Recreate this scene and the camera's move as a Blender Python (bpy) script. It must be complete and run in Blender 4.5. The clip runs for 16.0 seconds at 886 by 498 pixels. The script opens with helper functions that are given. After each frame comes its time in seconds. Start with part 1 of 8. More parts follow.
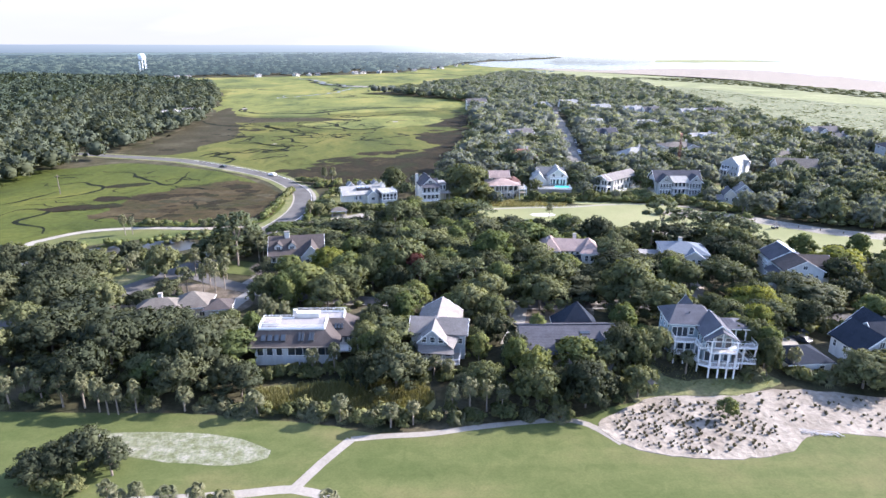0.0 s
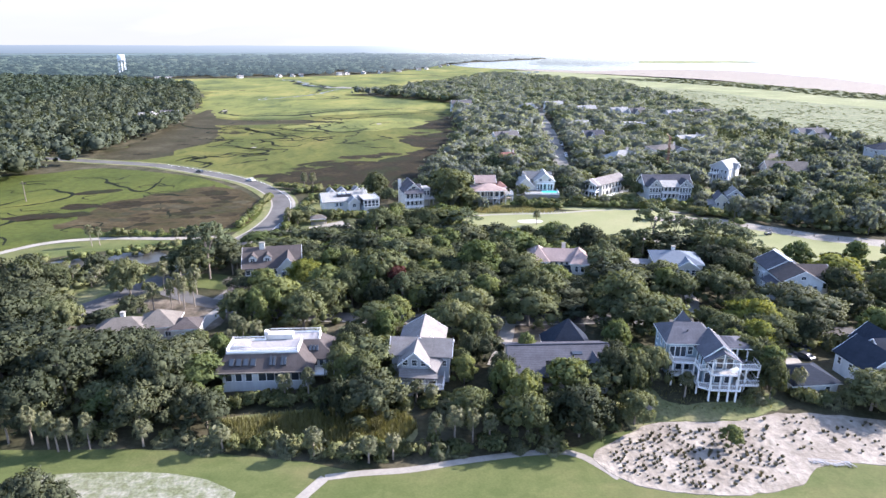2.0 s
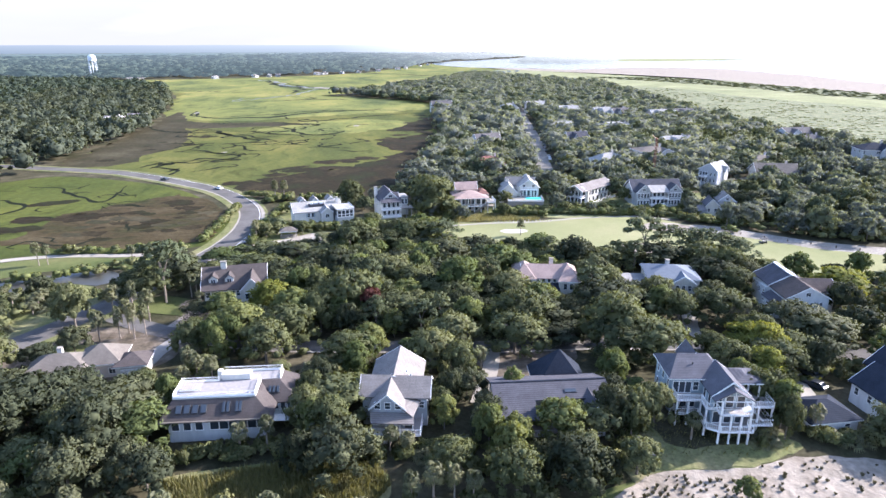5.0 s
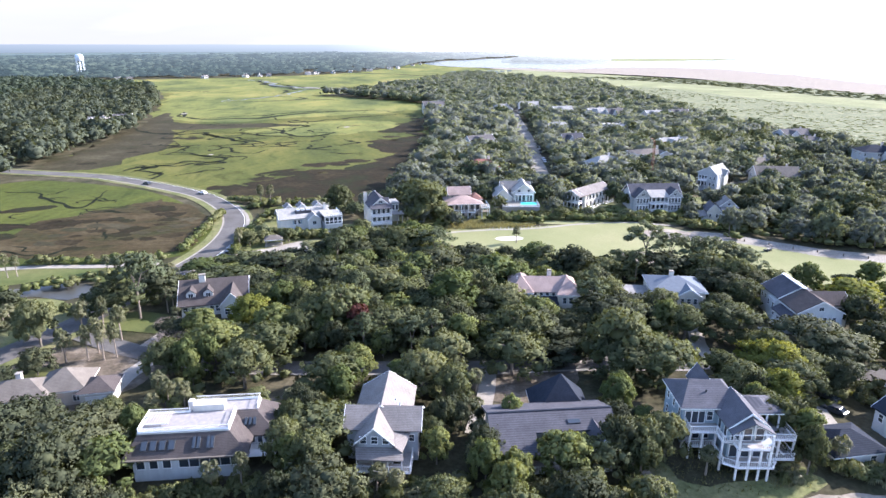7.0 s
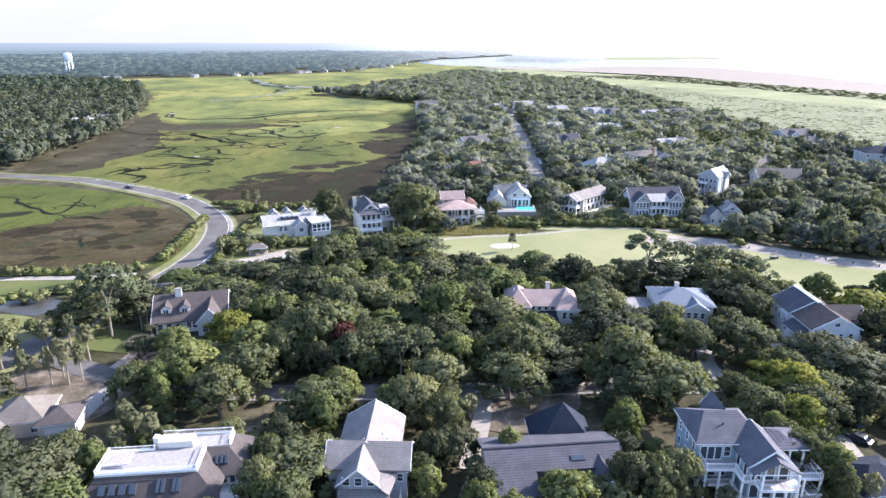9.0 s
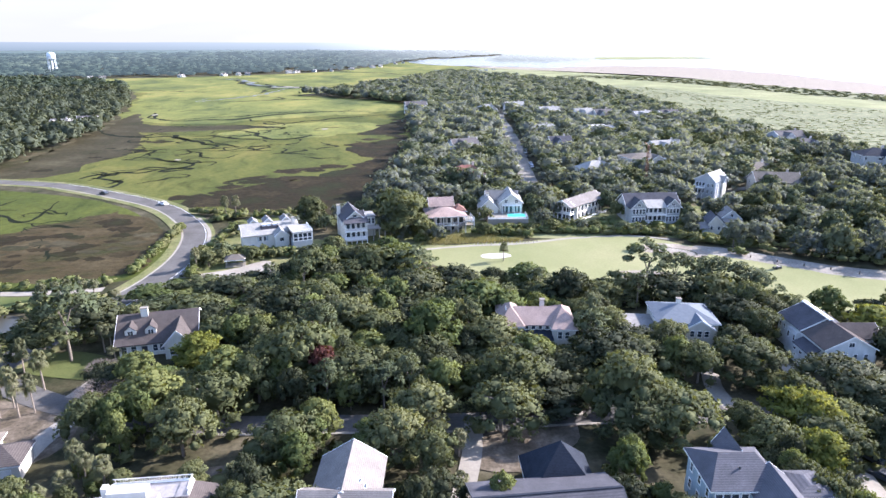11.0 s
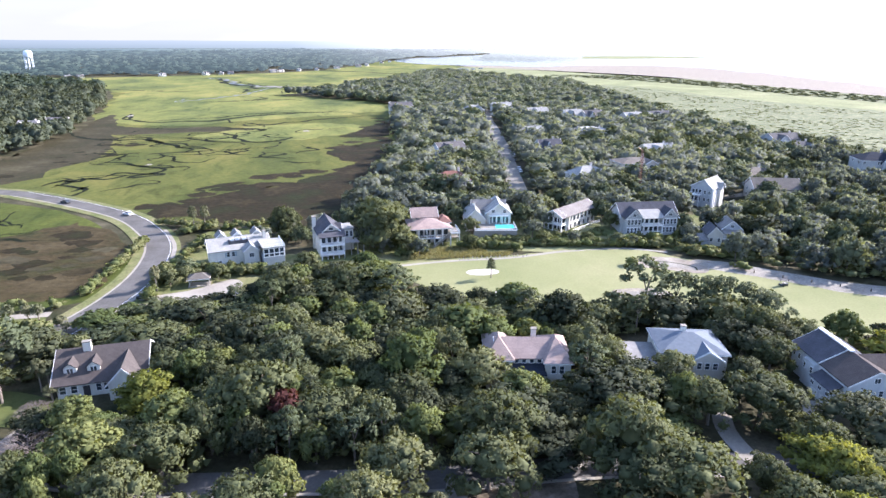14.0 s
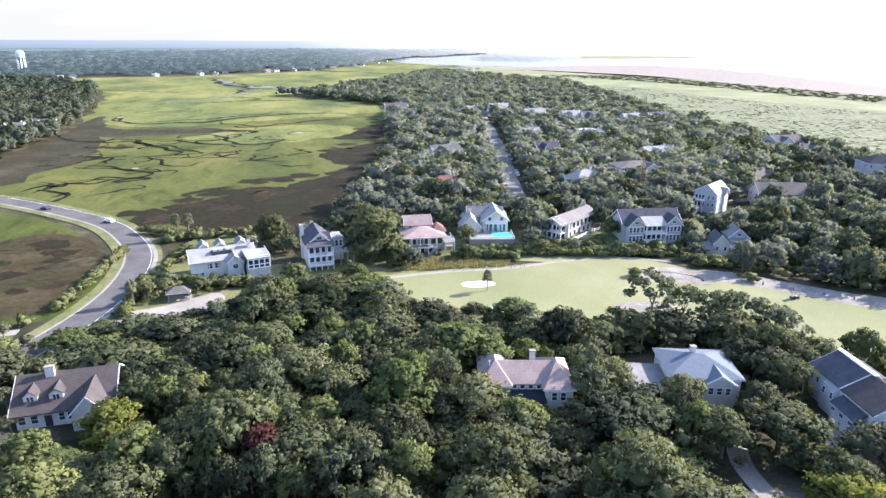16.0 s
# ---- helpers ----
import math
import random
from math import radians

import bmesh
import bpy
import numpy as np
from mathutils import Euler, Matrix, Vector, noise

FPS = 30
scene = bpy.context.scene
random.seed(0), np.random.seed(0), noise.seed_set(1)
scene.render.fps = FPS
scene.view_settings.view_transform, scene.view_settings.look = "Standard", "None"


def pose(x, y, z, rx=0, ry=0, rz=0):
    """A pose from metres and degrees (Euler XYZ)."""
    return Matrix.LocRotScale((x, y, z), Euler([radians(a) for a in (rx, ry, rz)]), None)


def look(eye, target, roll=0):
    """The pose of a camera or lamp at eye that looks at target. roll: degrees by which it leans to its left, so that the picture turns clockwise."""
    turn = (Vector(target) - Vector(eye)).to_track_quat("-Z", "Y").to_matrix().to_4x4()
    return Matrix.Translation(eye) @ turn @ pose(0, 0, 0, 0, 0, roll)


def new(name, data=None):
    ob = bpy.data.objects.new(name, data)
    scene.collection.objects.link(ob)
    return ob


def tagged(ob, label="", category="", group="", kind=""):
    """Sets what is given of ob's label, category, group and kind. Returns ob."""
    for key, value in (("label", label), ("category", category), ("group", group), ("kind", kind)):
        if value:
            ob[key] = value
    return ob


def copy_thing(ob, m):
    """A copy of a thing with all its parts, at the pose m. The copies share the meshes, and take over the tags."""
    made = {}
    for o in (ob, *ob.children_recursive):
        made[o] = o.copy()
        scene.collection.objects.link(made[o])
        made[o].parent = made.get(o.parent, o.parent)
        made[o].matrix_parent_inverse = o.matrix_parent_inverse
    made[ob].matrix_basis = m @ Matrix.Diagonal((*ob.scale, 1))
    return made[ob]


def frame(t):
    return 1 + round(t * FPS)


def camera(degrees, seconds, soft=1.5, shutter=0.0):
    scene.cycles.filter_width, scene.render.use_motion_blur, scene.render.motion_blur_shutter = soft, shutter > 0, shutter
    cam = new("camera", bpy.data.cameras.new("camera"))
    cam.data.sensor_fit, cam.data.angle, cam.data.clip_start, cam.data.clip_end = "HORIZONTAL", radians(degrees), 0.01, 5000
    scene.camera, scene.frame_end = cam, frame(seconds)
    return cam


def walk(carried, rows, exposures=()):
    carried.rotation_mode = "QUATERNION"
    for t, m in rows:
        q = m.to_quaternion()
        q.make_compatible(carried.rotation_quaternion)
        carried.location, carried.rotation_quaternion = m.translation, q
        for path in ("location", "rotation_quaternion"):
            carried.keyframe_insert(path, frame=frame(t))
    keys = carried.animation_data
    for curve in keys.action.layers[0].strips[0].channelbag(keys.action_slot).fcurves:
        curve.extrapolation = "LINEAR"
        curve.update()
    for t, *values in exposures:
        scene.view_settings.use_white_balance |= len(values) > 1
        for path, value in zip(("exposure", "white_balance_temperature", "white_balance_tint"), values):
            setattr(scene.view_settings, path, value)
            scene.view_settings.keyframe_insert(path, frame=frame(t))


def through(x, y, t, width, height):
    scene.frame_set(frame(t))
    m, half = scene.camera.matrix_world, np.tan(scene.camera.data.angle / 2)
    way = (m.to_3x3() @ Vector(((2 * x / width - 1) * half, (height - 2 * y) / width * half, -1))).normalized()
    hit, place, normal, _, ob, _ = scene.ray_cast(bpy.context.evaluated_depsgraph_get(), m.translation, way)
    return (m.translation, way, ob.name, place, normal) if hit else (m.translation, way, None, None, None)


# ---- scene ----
cam = camera(69.8, 16.0)
PATH = [
    (0, (0.96, -1.012, 66.218), (1.02, 0.89, 65.601), 0.2),
    (1.5, (1.739, 6.135, 66.242), (1.832, 8.036, 65.627), 0.2),
    (3.5, (3.266, 16.059, 66.624), (3.398, 17.958, 66.008), 0.2),
    (4, (3.604, 18.579, 66.654), (3.745, 20.477, 66.036), 0.1),
    (6.5, (4.898, 31.143, 66.636), (5.076, 33.037, 66.018), 0.1),
    (7, (5.185, 33.616, 66.653), (5.366, 35.509, 66.034), 0.1),
    (8, (5.737, 38.54, 66.721), (5.926, 40.432, 66.1), 0.1),
    (9, (6.677, 43.732, 66.674), (6.876, 45.622, 66.051), 0.1),
    (11.5, (9.347, 57.233, 66.782), (9.582, 59.119, 66.157), 0.2),
    (12.5, (10.543, 62.433, 66.886), (10.792, 64.316, 66.259), 0.3),
    (13.5, (11.631, 67.393, 67.014), (11.891, 69.274, 66.387), 0.3),
    (14.5, (12.856, 72.496, 67.109), (13.124, 74.376, 66.481), 0.3),
    (16, (14.611, 79.647, 67.152), (14.884, 81.526, 66.524), 0.3),
]
walk(cam, [(t, look(eye, target, roll)) for t, eye, target, roll in PATH], [(0, 2.0, 6080, 22), (16, 2.0, 6080, 22)])

# ---- sky, sun and exposure ----
SUN_AZ, SUN_EL = radians(74), radians(28)
world = bpy.data.worlds.new("world")
scene.world = world
world.use_nodes = True
wn = world.node_tree
wn.nodes.clear()
sky = wn.nodes.new("ShaderNodeTexSky")
sky.sky_type = "NISHITA"
sky.sun_disc = False
sky.sun_elevation, sky.sun_rotation = SUN_EL, SUN_AZ
sky.air_density, sky.dust_density, sky.ozone_density = 1.0, 0.8, 1.5
bg = wn.nodes.new("ShaderNodeBackground")
bg.inputs[1].default_value = 0.15
wo = wn.nodes.new("ShaderNodeOutputWorld")
tc = wn.nodes.new("ShaderNodeTexCoord")
sepw = wn.nodes.new("ShaderNodeSeparateXYZ")
low = wn.nodes.new("ShaderNodeMapRange")
low.inputs[1].default_value, low.inputs[2].default_value = 0.02, 0.34
low.inputs[3].default_value, low.inputs[4].default_value = 1.0, 0.0
low.interpolation_type = "SMOOTHSTEP"
mp = wn.nodes.new("ShaderNodeMapping")
mp.inputs["Scale"].default_value = (1.0, 1.0, 7.0)
cn = wn.nodes.new("ShaderNodeTexNoise")
cn.inputs["Scale"].default_value, cn.inputs["Detail"].default_value = 2.6, 6
cr = wn.nodes.new("ShaderNodeMapRange")
cr.inputs[1].default_value, cr.inputs[2].default_value = 0.3, 0.75
cr.inputs[3].default_value, cr.inputs[4].default_value = 0.93, 1.0
veil = wn.nodes.new("ShaderNodeMath")
veil.operation = "MULTIPLY"
cm = wn.nodes.new("ShaderNodeMix")
cm.data_type = "RGBA"
haze = wn.nodes.new("ShaderNodeMix")
haze.data_type = "RGBA"
haze.inputs[6].default_value, haze.inputs[7].default_value = (1.52, 1.6, 1.66, 1), (2.8, 2.82, 2.82, 1)
wn.links.new(tc.outputs["Generated"], sepw.inputs[0])
wn.links.new(sepw.outputs[2], low.inputs[0])
wn.links.new(tc.outputs["Generated"], mp.inputs["Vector"])
wn.links.new(mp.outputs["Vector"], cn.inputs["Vector"])
wn.links.new(cn.outputs["Fac"], cr.inputs[0])
hz = wn.nodes.new("ShaderNodeMapRange")
hz.inputs[1].default_value, hz.inputs[2].default_value = 0.2, 0.95
glow = wn.nodes.new("ShaderNodeVectorMath")
glow.operation = "DOT_PRODUCT"
glow.inputs[1].default_value = (math.sin(SUN_AZ), math.cos(SUN_AZ), 0)
wn.links.new(tc.outputs["Generated"], glow.inputs[0])
cloud = wn.nodes.new("ShaderNodeMath")
cloud.operation = "MULTIPLY_ADD"
cloud.inputs[1].default_value = 1.1
wn.links.new(cn.outputs["Fac"], cloud.inputs[0])
side = wn.nodes.new("ShaderNodeMath")
side.operation = "MULTIPLY_ADD"
side.inputs[1].default_value, side.inputs[2].default_value = 0.9, -0.42
wn.links.new(glow.outputs["Value"], side.inputs[0])
wn.links.new(side.outputs[0], cloud.inputs[2])
wn.links.new(cloud.outputs[0], hz.inputs[0])
wn.links.new(hz.outputs[0], haze.inputs[0])
wn.links.new(haze.outputs[2], cm.inputs[7])
wn.links.new(low.outputs[0], veil.inputs[0])
wn.links.new(cr.outputs[0], veil.inputs[1])
wn.links.new(veil.outputs[0], cm.inputs[0])
wn.links.new(sky.outputs["Color"], cm.inputs[6])
wn.links.new(cm.outputs[2], bg.inputs[0])
wn.links.new(bg.outputs[0], wo.inputs[0])

sun = new("sun", bpy.data.lights.new("sun", "SUN"))
sun.data.energy, sun.data.angle, sun.data.color = 4.3, radians(0.6), (1.0, 0.955, 0.88)
to_sun = Vector((math.sin(SUN_AZ) * math.cos(SUN_EL), math.cos(SUN_AZ) * math.cos(SUN_EL), math.sin(SUN_EL)))
sun.matrix_world = look(to_sun * 300, (0, 0, 0))


# ---- materials ----
class Nodes:
    """A small hand for building node materials."""

    def __init__(self, name):
        self.mat = bpy.data.materials.new(name)
        self.mat.use_nodes = True
        self.t = self.mat.node_tree
        self.t.nodes.clear()
        self.out = self.t.nodes.new("ShaderNodeOutputMaterial")
        self.bsdf = self.t.nodes.new("ShaderNodeBsdfPrincipled")
        self.t.links.new(self.bsdf.outputs[0], self.out.inputs[0])
        self.coord = self.t.nodes.new("ShaderNodeTexCoord")
        self.geo = self.t.nodes.new("ShaderNodeNewGeometry")

    def link(self, a, b):
        self.t.links.new(a, b)

    def noise(self, scale, detail=4, rough=0.55, stretch=None, where="Position", distort=0.0):
        n = self.t.nodes.new("ShaderNodeTexNoise")
        n.inputs["Scale"].default_value, n.inputs["Detail"].default_value = scale, detail
        n.inputs["Roughness"].default_value, n.inputs["Distortion"].default_value = rough, distort
        src = self.geo.outputs["Position"] if where == "Position" else self.coord.outputs["Object"]
        if stretch:
            m = self.t.nodes.new("ShaderNodeMapping")
            m.inputs["Scale"].default_value = stretch
            self.link(src, m.inputs["Vector"])
            src = m.outputs["Vector"]
        self.link(src, n.inputs["Vector"])
        return n.outputs["Fac"]

    def ramp(self, fac, stops):
        r = self.t.nodes.new("ShaderNodeValToRGB")
        el = r.color_ramp.elements
        while len(el) < len(stops):
            el.new(0.5)
        for e, (p, c) in zip(el, stops):
            e.position, e.color = p, (*c, 1) if len(c) == 3 else c
        self.link(fac, r.inputs["Fac"])
        return r.outputs["Color"]

    def mix(self, fac, a, b, mode="MIX"):
        m = self.t.nodes.new("ShaderNodeMix")
        m.data_type, m.blend_type = "RGBA", mode
        for i, v in ((0, fac), (6, a), (7, b)):
            if isinstance(v, (int, float)):
                m.inputs[i].default_value = v
            elif isinstance(v, tuple):
                m.inputs[i].default_value = (*v, 1)
            else:
                self.link(v, m.inputs[i])
        return m.outputs[2]

    def bump(self, height, strength=0.3, distance=0.05):
        b = self.t.nodes.new("ShaderNodeBump")
        b.inputs["Strength"].default_value, b.inputs["Distance"].default_value = strength, distance
        self.link(height, b.inputs["Height"])
        self.link(b.outputs[0], self.bsdf.inputs["Normal"])
        return b

    def base(self, colour, rough=0.8, metal=0.0, spec=0.5):
        i = self.bsdf.inputs
        if isinstance(colour, tuple):
            i["Base Color"].default_value = (*colour, 1)
        else:
            self.link(colour, i["Base Color"])
        i["Roughness"].default_value, i["Metallic"].default_value, i["Specular IOR Level"].default_value = rough, metal, spec
        return self.mat


def tint(c, k):
    return tuple(min(1.0, v * k) for v in c)


def ground_material(name, dark, mid, light, coarse, fine, rough=0.9, bump=0.4, distance=0.1, stretch=None, grain=1.0):
    """Mottled ground: broad patches and a fine grain."""
    n = Nodes(name)
    big = n.noise(coarse, 5, 0.6, stretch)
    small = n.noise(fine, 3, 0.6)
    a = n.ramp(big, [(0.32, dark), (0.5, mid), (0.68, light)])
    b = n.ramp(small, [(0.3, (1 - 0.28 * grain,) * 3), (0.7, (1 + 0.25 * grain,) * 3)])
    n.bump(small, bump, distance)
    return n.base(n.mix(1.0, a, b, "MULTIPLY"), rough, 0, 0.06)


def foliage(name, dark, light, warm, through=0.3, gloss=0.8, vary=0.5, wax=0.14):
    """Leaves: varied from tree to tree and leaf to leaf, waxy, a little light passes through."""
    n = Nodes(name)
    info = n.t.nodes.new("ShaderNodeObjectInfo")
    patch = n.noise(0.05, 3, 0.6)
    tree = n.mix(0.4, info.outputs["Random"], patch)
    a = n.ramp(tree, [(0.18, dark), (0.5, light), (0.82, warm)])
    leaf = n.ramp(n.geo.outputs["Random Per Island"], [(0.0, (1 - 0.45 * vary, 1 - 0.42 * vary, 1 - 0.4 * vary)), (0.55, (1.0, 1.0, 1.0)), (1.0, (1 + 0.42 * vary, 1 + 0.36 * vary, 1 + 0.2 * vary))])
    col = n.mix(1.0, a, leaf, "MULTIPLY")
    n.base(col, gloss, 0, wax)
    tr = n.t.nodes.new("ShaderNodeBsdfTranslucent")
    mixs = n.t.nodes.new("ShaderNodeMixShader")
    mixs.inputs[0].default_value = through
    n.link(n.mix(1.0, col, (1.25, 1.2, 0.6), "MULTIPLY"), tr.inputs[0])
    n.link(n.bsdf.outputs[0], mixs.inputs[1])
    n.link(tr.outputs[0], mixs.inputs[2])
    n.link(mixs.outputs[0], n.out.inputs[0])
    return n.mat


def shingles(name, colour, course=0.16):
    """Asphalt or slate shingles: thin courses, streaks and blotches."""
    n = Nodes(name)
    sep = n.t.nodes.new("ShaderNodeSeparateXYZ")
    n.link(n.coord.outputs["Object"], sep.inputs[0])
    w = n.t.nodes.new("ShaderNodeTexWave")
    w.bands_direction = "Z"
    w.inputs["Scale"].default_value, w.inputs["Distortion"].default_value = 0.31 / course, 0.6
    n.link(n.coord.outputs["Object"], w.inputs["Vector"])
    blotch = n.noise(0.45, 4, 0.65, None, "Object")
    grain = n.noise(5.0, 3, 0.6, (1, 1, 3), "Object")
    a = n.ramp(blotch, [(0.3, tint(colour, 0.8)), (0.55, colour), (0.75, tint(colour, 1.22))])
    b = n.mix(0.6, a, n.ramp(grain, [(0.3, (0.6, 0.6, 0.6)), (0.7, (1.35, 1.35, 1.35))]), "MULTIPLY")
    c = n.mix(0.25, b, w.outputs["Color"], "MULTIPLY")
    n.bump(w.outputs["Fac"], 0.25, 0.03)
    return n.base(c, 0.9, 0, 0.04)


def siding(name, colour, board=0.18):
    """Painted lap siding: board shadow lines and a little weather."""
    n = Nodes(name)
    w = n.t.nodes.new("ShaderNodeTexWave")
    w.bands_direction, w.wave_profile = "Z", "SAW"
    w.inputs["Scale"].default_value = 0.314 / board
    n.link(n.coord.outputs["Object"], w.inputs["Vector"])
    dirt = n.noise(0.7, 5, 0.65, (1, 1, 0.35), "Object")
    a = n.ramp(dirt, [(0.25, tint(colour, 0.78)), (0.6, colour), (0.8, tint(colour, 1.05))])
    n.bump(w.outputs["Fac"], 0.35, 0.02)
    return n.base(a, 0.6, 0, 0.4)


def plain(name, colour, rough=0.5, metal=0.0, spread=0.15, scale=1.5, spec=0.5):
    n = Nodes(name)
    f = n.noise(scale, 4, 0.6, None, "Object")
    return n.base(n.ramp(f, [(0.3, tint(colour, 1 - spread)), (0.7, tint(colour, 1 + spread))]), rough, metal, spec)


def marsh_material(name, cast):
    """Salt marsh: yellow-green swards, darker green and brown wet patches, fine tussocks."""
    n = Nodes(name)
    big = n.noise(0.011, 6, 0.62, (1, 0.6, 1), "Position", 0.6)
    mid = n.noise(0.05, 5, 0.65, (1, 0.5, 1), "Position", 1.2)
    fine = n.noise(0.4, 4, 0.65)
    stops = ((0.34, (0.03, 0.043, 0.012)), (0.46, (0.05, 0.065, 0.015)), (0.56, (0.072, 0.084, 0.019)), (0.7, (0.108, 0.108, 0.028)))
    a = n.ramp(big, [(p, tuple(v * k for v, k in zip(c, cast))) for p, c in stops])
    b = n.ramp(mid, [(0.3, (0.5, 0.56, 0.5)), (0.45, (0.92, 0.95, 0.9)), (0.62, (1.08, 1.06, 1.0)), (0.76, (1.25, 1.15, 1.1))])
    c = n.ramp(fine, [(0.3, (0.8, 0.8, 0.8)), (0.7, (1.18, 1.18, 1.18))])
    n.bump(fine, 0.5, 0.3)
    return n.base(n.mix(1.0, n.mix(1.0, a, b, "MULTIPLY"), c, "MULTIPLY"), 0.9, 0, 0.06)


M = {}
M["soil"] = ground_material("woodland floor", (0.022, 0.026, 0.012), (0.05, 0.046, 0.026), (0.09, 0.078, 0.05), 0.08, 1.2)
def turf_material(name, cool, mid, warm):
    """Mown grass: broad tired patches, small mottling and faint mowing swaths."""
    n = Nodes(name)
    a = n.ramp(n.noise(0.022, 5, 0.62, (1, 2.2, 1)), [(0.32, cool), (0.5, mid), (0.66, warm)])
    b = n.ramp(n.noise(0.3, 5, 0.7, None, "Position", 0.8), [(0.3, (0.84, 0.87, 0.84)), (0.5, (1, 1, 1)), (0.72, (1.16, 1.12, 1.16))])
    w = n.ramp(n.noise(0.12, 2, 0.4, (0.12, 1.6, 1)), [(0.4, (0.93, 0.95, 0.93)), (0.6, (1.05, 1.04, 1.05))])
    fine = n.noise(2.6, 3, 0.6)
    f = n.ramp(fine, [(0.3, (0.9, 0.9, 0.9)), (0.7, (1.1, 1.1, 1.1))])
    n.bump(fine, 0.1, 0.03)
    return n.base(n.mix(1.0, n.mix(1.0, a, b, "MULTIPLY"), n.mix(1.0, w, f, "MULTIPLY"), "MULTIPLY"), 0.85, 0, 0.06)


M["turf"] = turf_material("fairway grass", (0.058, 0.076, 0.024), (0.084, 0.096, 0.034), (0.112, 0.107, 0.045))
M["tee"] = ground_material("top-dressed tee", (0.095, 0.108, 0.05), (0.15, 0.155, 0.098), (0.235, 0.228, 0.18), 0.5, 2.2)
M["green"] = ground_material("closely mown grass", (0.112, 0.13, 0.05), (0.126, 0.14, 0.058), (0.142, 0.15, 0.07), 0.15, 1.2, 0.85, 0.1, 0.03, None, 0.35)
# far fairway grass, its base colour lightened to paint in the haze
M["hazeturf"] = ground_material("pale dry fairway grass", (0.16, 0.17, 0.078), (0.19, 0.194, 0.094), (0.222, 0.215, 0.112), 0.03, 1.6, 0.85, 0.1, 0.03, None, 0.35)
M["rough"] = ground_material("rough grass", (0.08, 0.098, 0.034), (0.125, 0.13, 0.055), (0.18, 0.165, 0.085), 0.12, 1.4)
M["sand"] = ground_material("waste sand", (0.175, 0.149, 0.118), (0.226, 0.197, 0.158), (0.288, 0.254, 0.207), 0.22, 0.9, 0.9, 0.9, 0.3, (1, 0.6, 1), 0.8)
M["bunker"] = ground_material("bunker sand", (0.38, 0.36, 0.31), (0.44, 0.42, 0.37), (0.5, 0.475, 0.43), 0.2, 2.0)
M["marsh"] = marsh_material("marsh grass", (1.22, 1.08, 1.3))
# yellow far marsh, part of its paleness being haze painted into the colour
M["hazemarsh"] = marsh_material("dry marsh grass", (2.1, 1.8, 2.5))
M["wetmarsh"] = marsh_material("bright marsh grass", (1.1, 1.02, 1.05))
M["mud"] = ground_material("dried marsh flat", (0.018, 0.021, 0.008), (0.018, 0.014, 0.007), (0.034, 0.027, 0.013), 0.05, 0.4, 0.9, 0.6, 0.3)
M["brownflat"] = ground_material("brown dried flat", (0.026, 0.028, 0.01), (0.042, 0.032, 0.015), (0.064, 0.051, 0.026), 0.07, 0.35, 0.9, 0.8, 0.4, (0.5, 1, 1))
M["greymud"] = ground_material("grey salt flat", (0.028, 0.028, 0.013), (0.038, 0.033, 0.018), (0.062, 0.055, 0.031), 0.04, 0.4)
M["scrub"] = ground_material("dune scrub", (0.1, 0.114, 0.062), (0.146, 0.156, 0.086), (0.2, 0.202, 0.118), 0.16, 0.45, 0.9, 0.6, 0.6, (1, 0.6, 1), 1.6)
M["dune"] = ground_material("dune meadow", (0.135, 0.15, 0.072), (0.18, 0.19, 0.095), (0.235, 0.235, 0.125), 0.02, 0.3)
M["asphalt"] = ground_material("worn asphalt", (0.078, 0.073, 0.067), (0.1, 0.095, 0.088), (0.122, 0.116, 0.107), 0.1, 1.8, 0.9, 0.3, 0.05, None, 0.5)
M["litter"] = ground_material("leaf-littered yard", (0.06, 0.05, 0.034), (0.11, 0.09, 0.066), (0.18, 0.15, 0.115), 0.25, 1.6)
M["concrete"] = ground_material("pale concrete", (0.215, 0.195, 0.162), (0.25, 0.228, 0.192), (0.285, 0.262, 0.225), 0.12, 2.2, 0.9, 0.3, 0.05, None, 0.4)
M["gravel"] = ground_material("grey sandy track", (0.17, 0.158, 0.134), (0.215, 0.198, 0.168), (0.27, 0.25, 0.215), 0.12, 1.6)

M["oak"] = foliage("live oak leaves", (0.057, 0.068, 0.033), (0.094, 0.107, 0.05), (0.132, 0.141, 0.069), 0.28)
# darker copy of the oak leaves, with shadow partly painted into the colour
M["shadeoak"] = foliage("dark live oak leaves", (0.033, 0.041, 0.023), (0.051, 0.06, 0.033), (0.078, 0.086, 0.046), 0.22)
M["lime"] = foliage("pale green leaves", (0.076, 0.101, 0.037), (0.107, 0.132, 0.05), (0.145, 0.16, 0.059), 0.32)
M["yellow"] = foliage("yellowing leaves", (0.14, 0.158, 0.04), (0.17, 0.184, 0.046), (0.2, 0.205, 0.054), 0.42)
M["red"] = foliage("red leaves", (0.05, 0.02, 0.02), (0.064, 0.023, 0.023), (0.078, 0.032, 0.028), 0.3)
M["pine"] = foliage("pine needles", (0.067, 0.084, 0.047), (0.098, 0.118, 0.066), (0.134, 0.148, 0.087), 0.26)
M["deepwood"] = foliage("dark woodland leaves", (0.038, 0.053, 0.038), (0.054, 0.071, 0.05), (0.078, 0.092, 0.064), 0.28, 0.9, 0.25, 0.06)
# paler, greyer leaves: distance haze is painted into their base colour
M["hazewood"] = foliage("grey-green coastal leaves", (0.104, 0.122, 0.109), (0.136, 0.156, 0.138), (0.171, 0.19, 0.165), 0.52, 0.75, 0.4, 0.2)
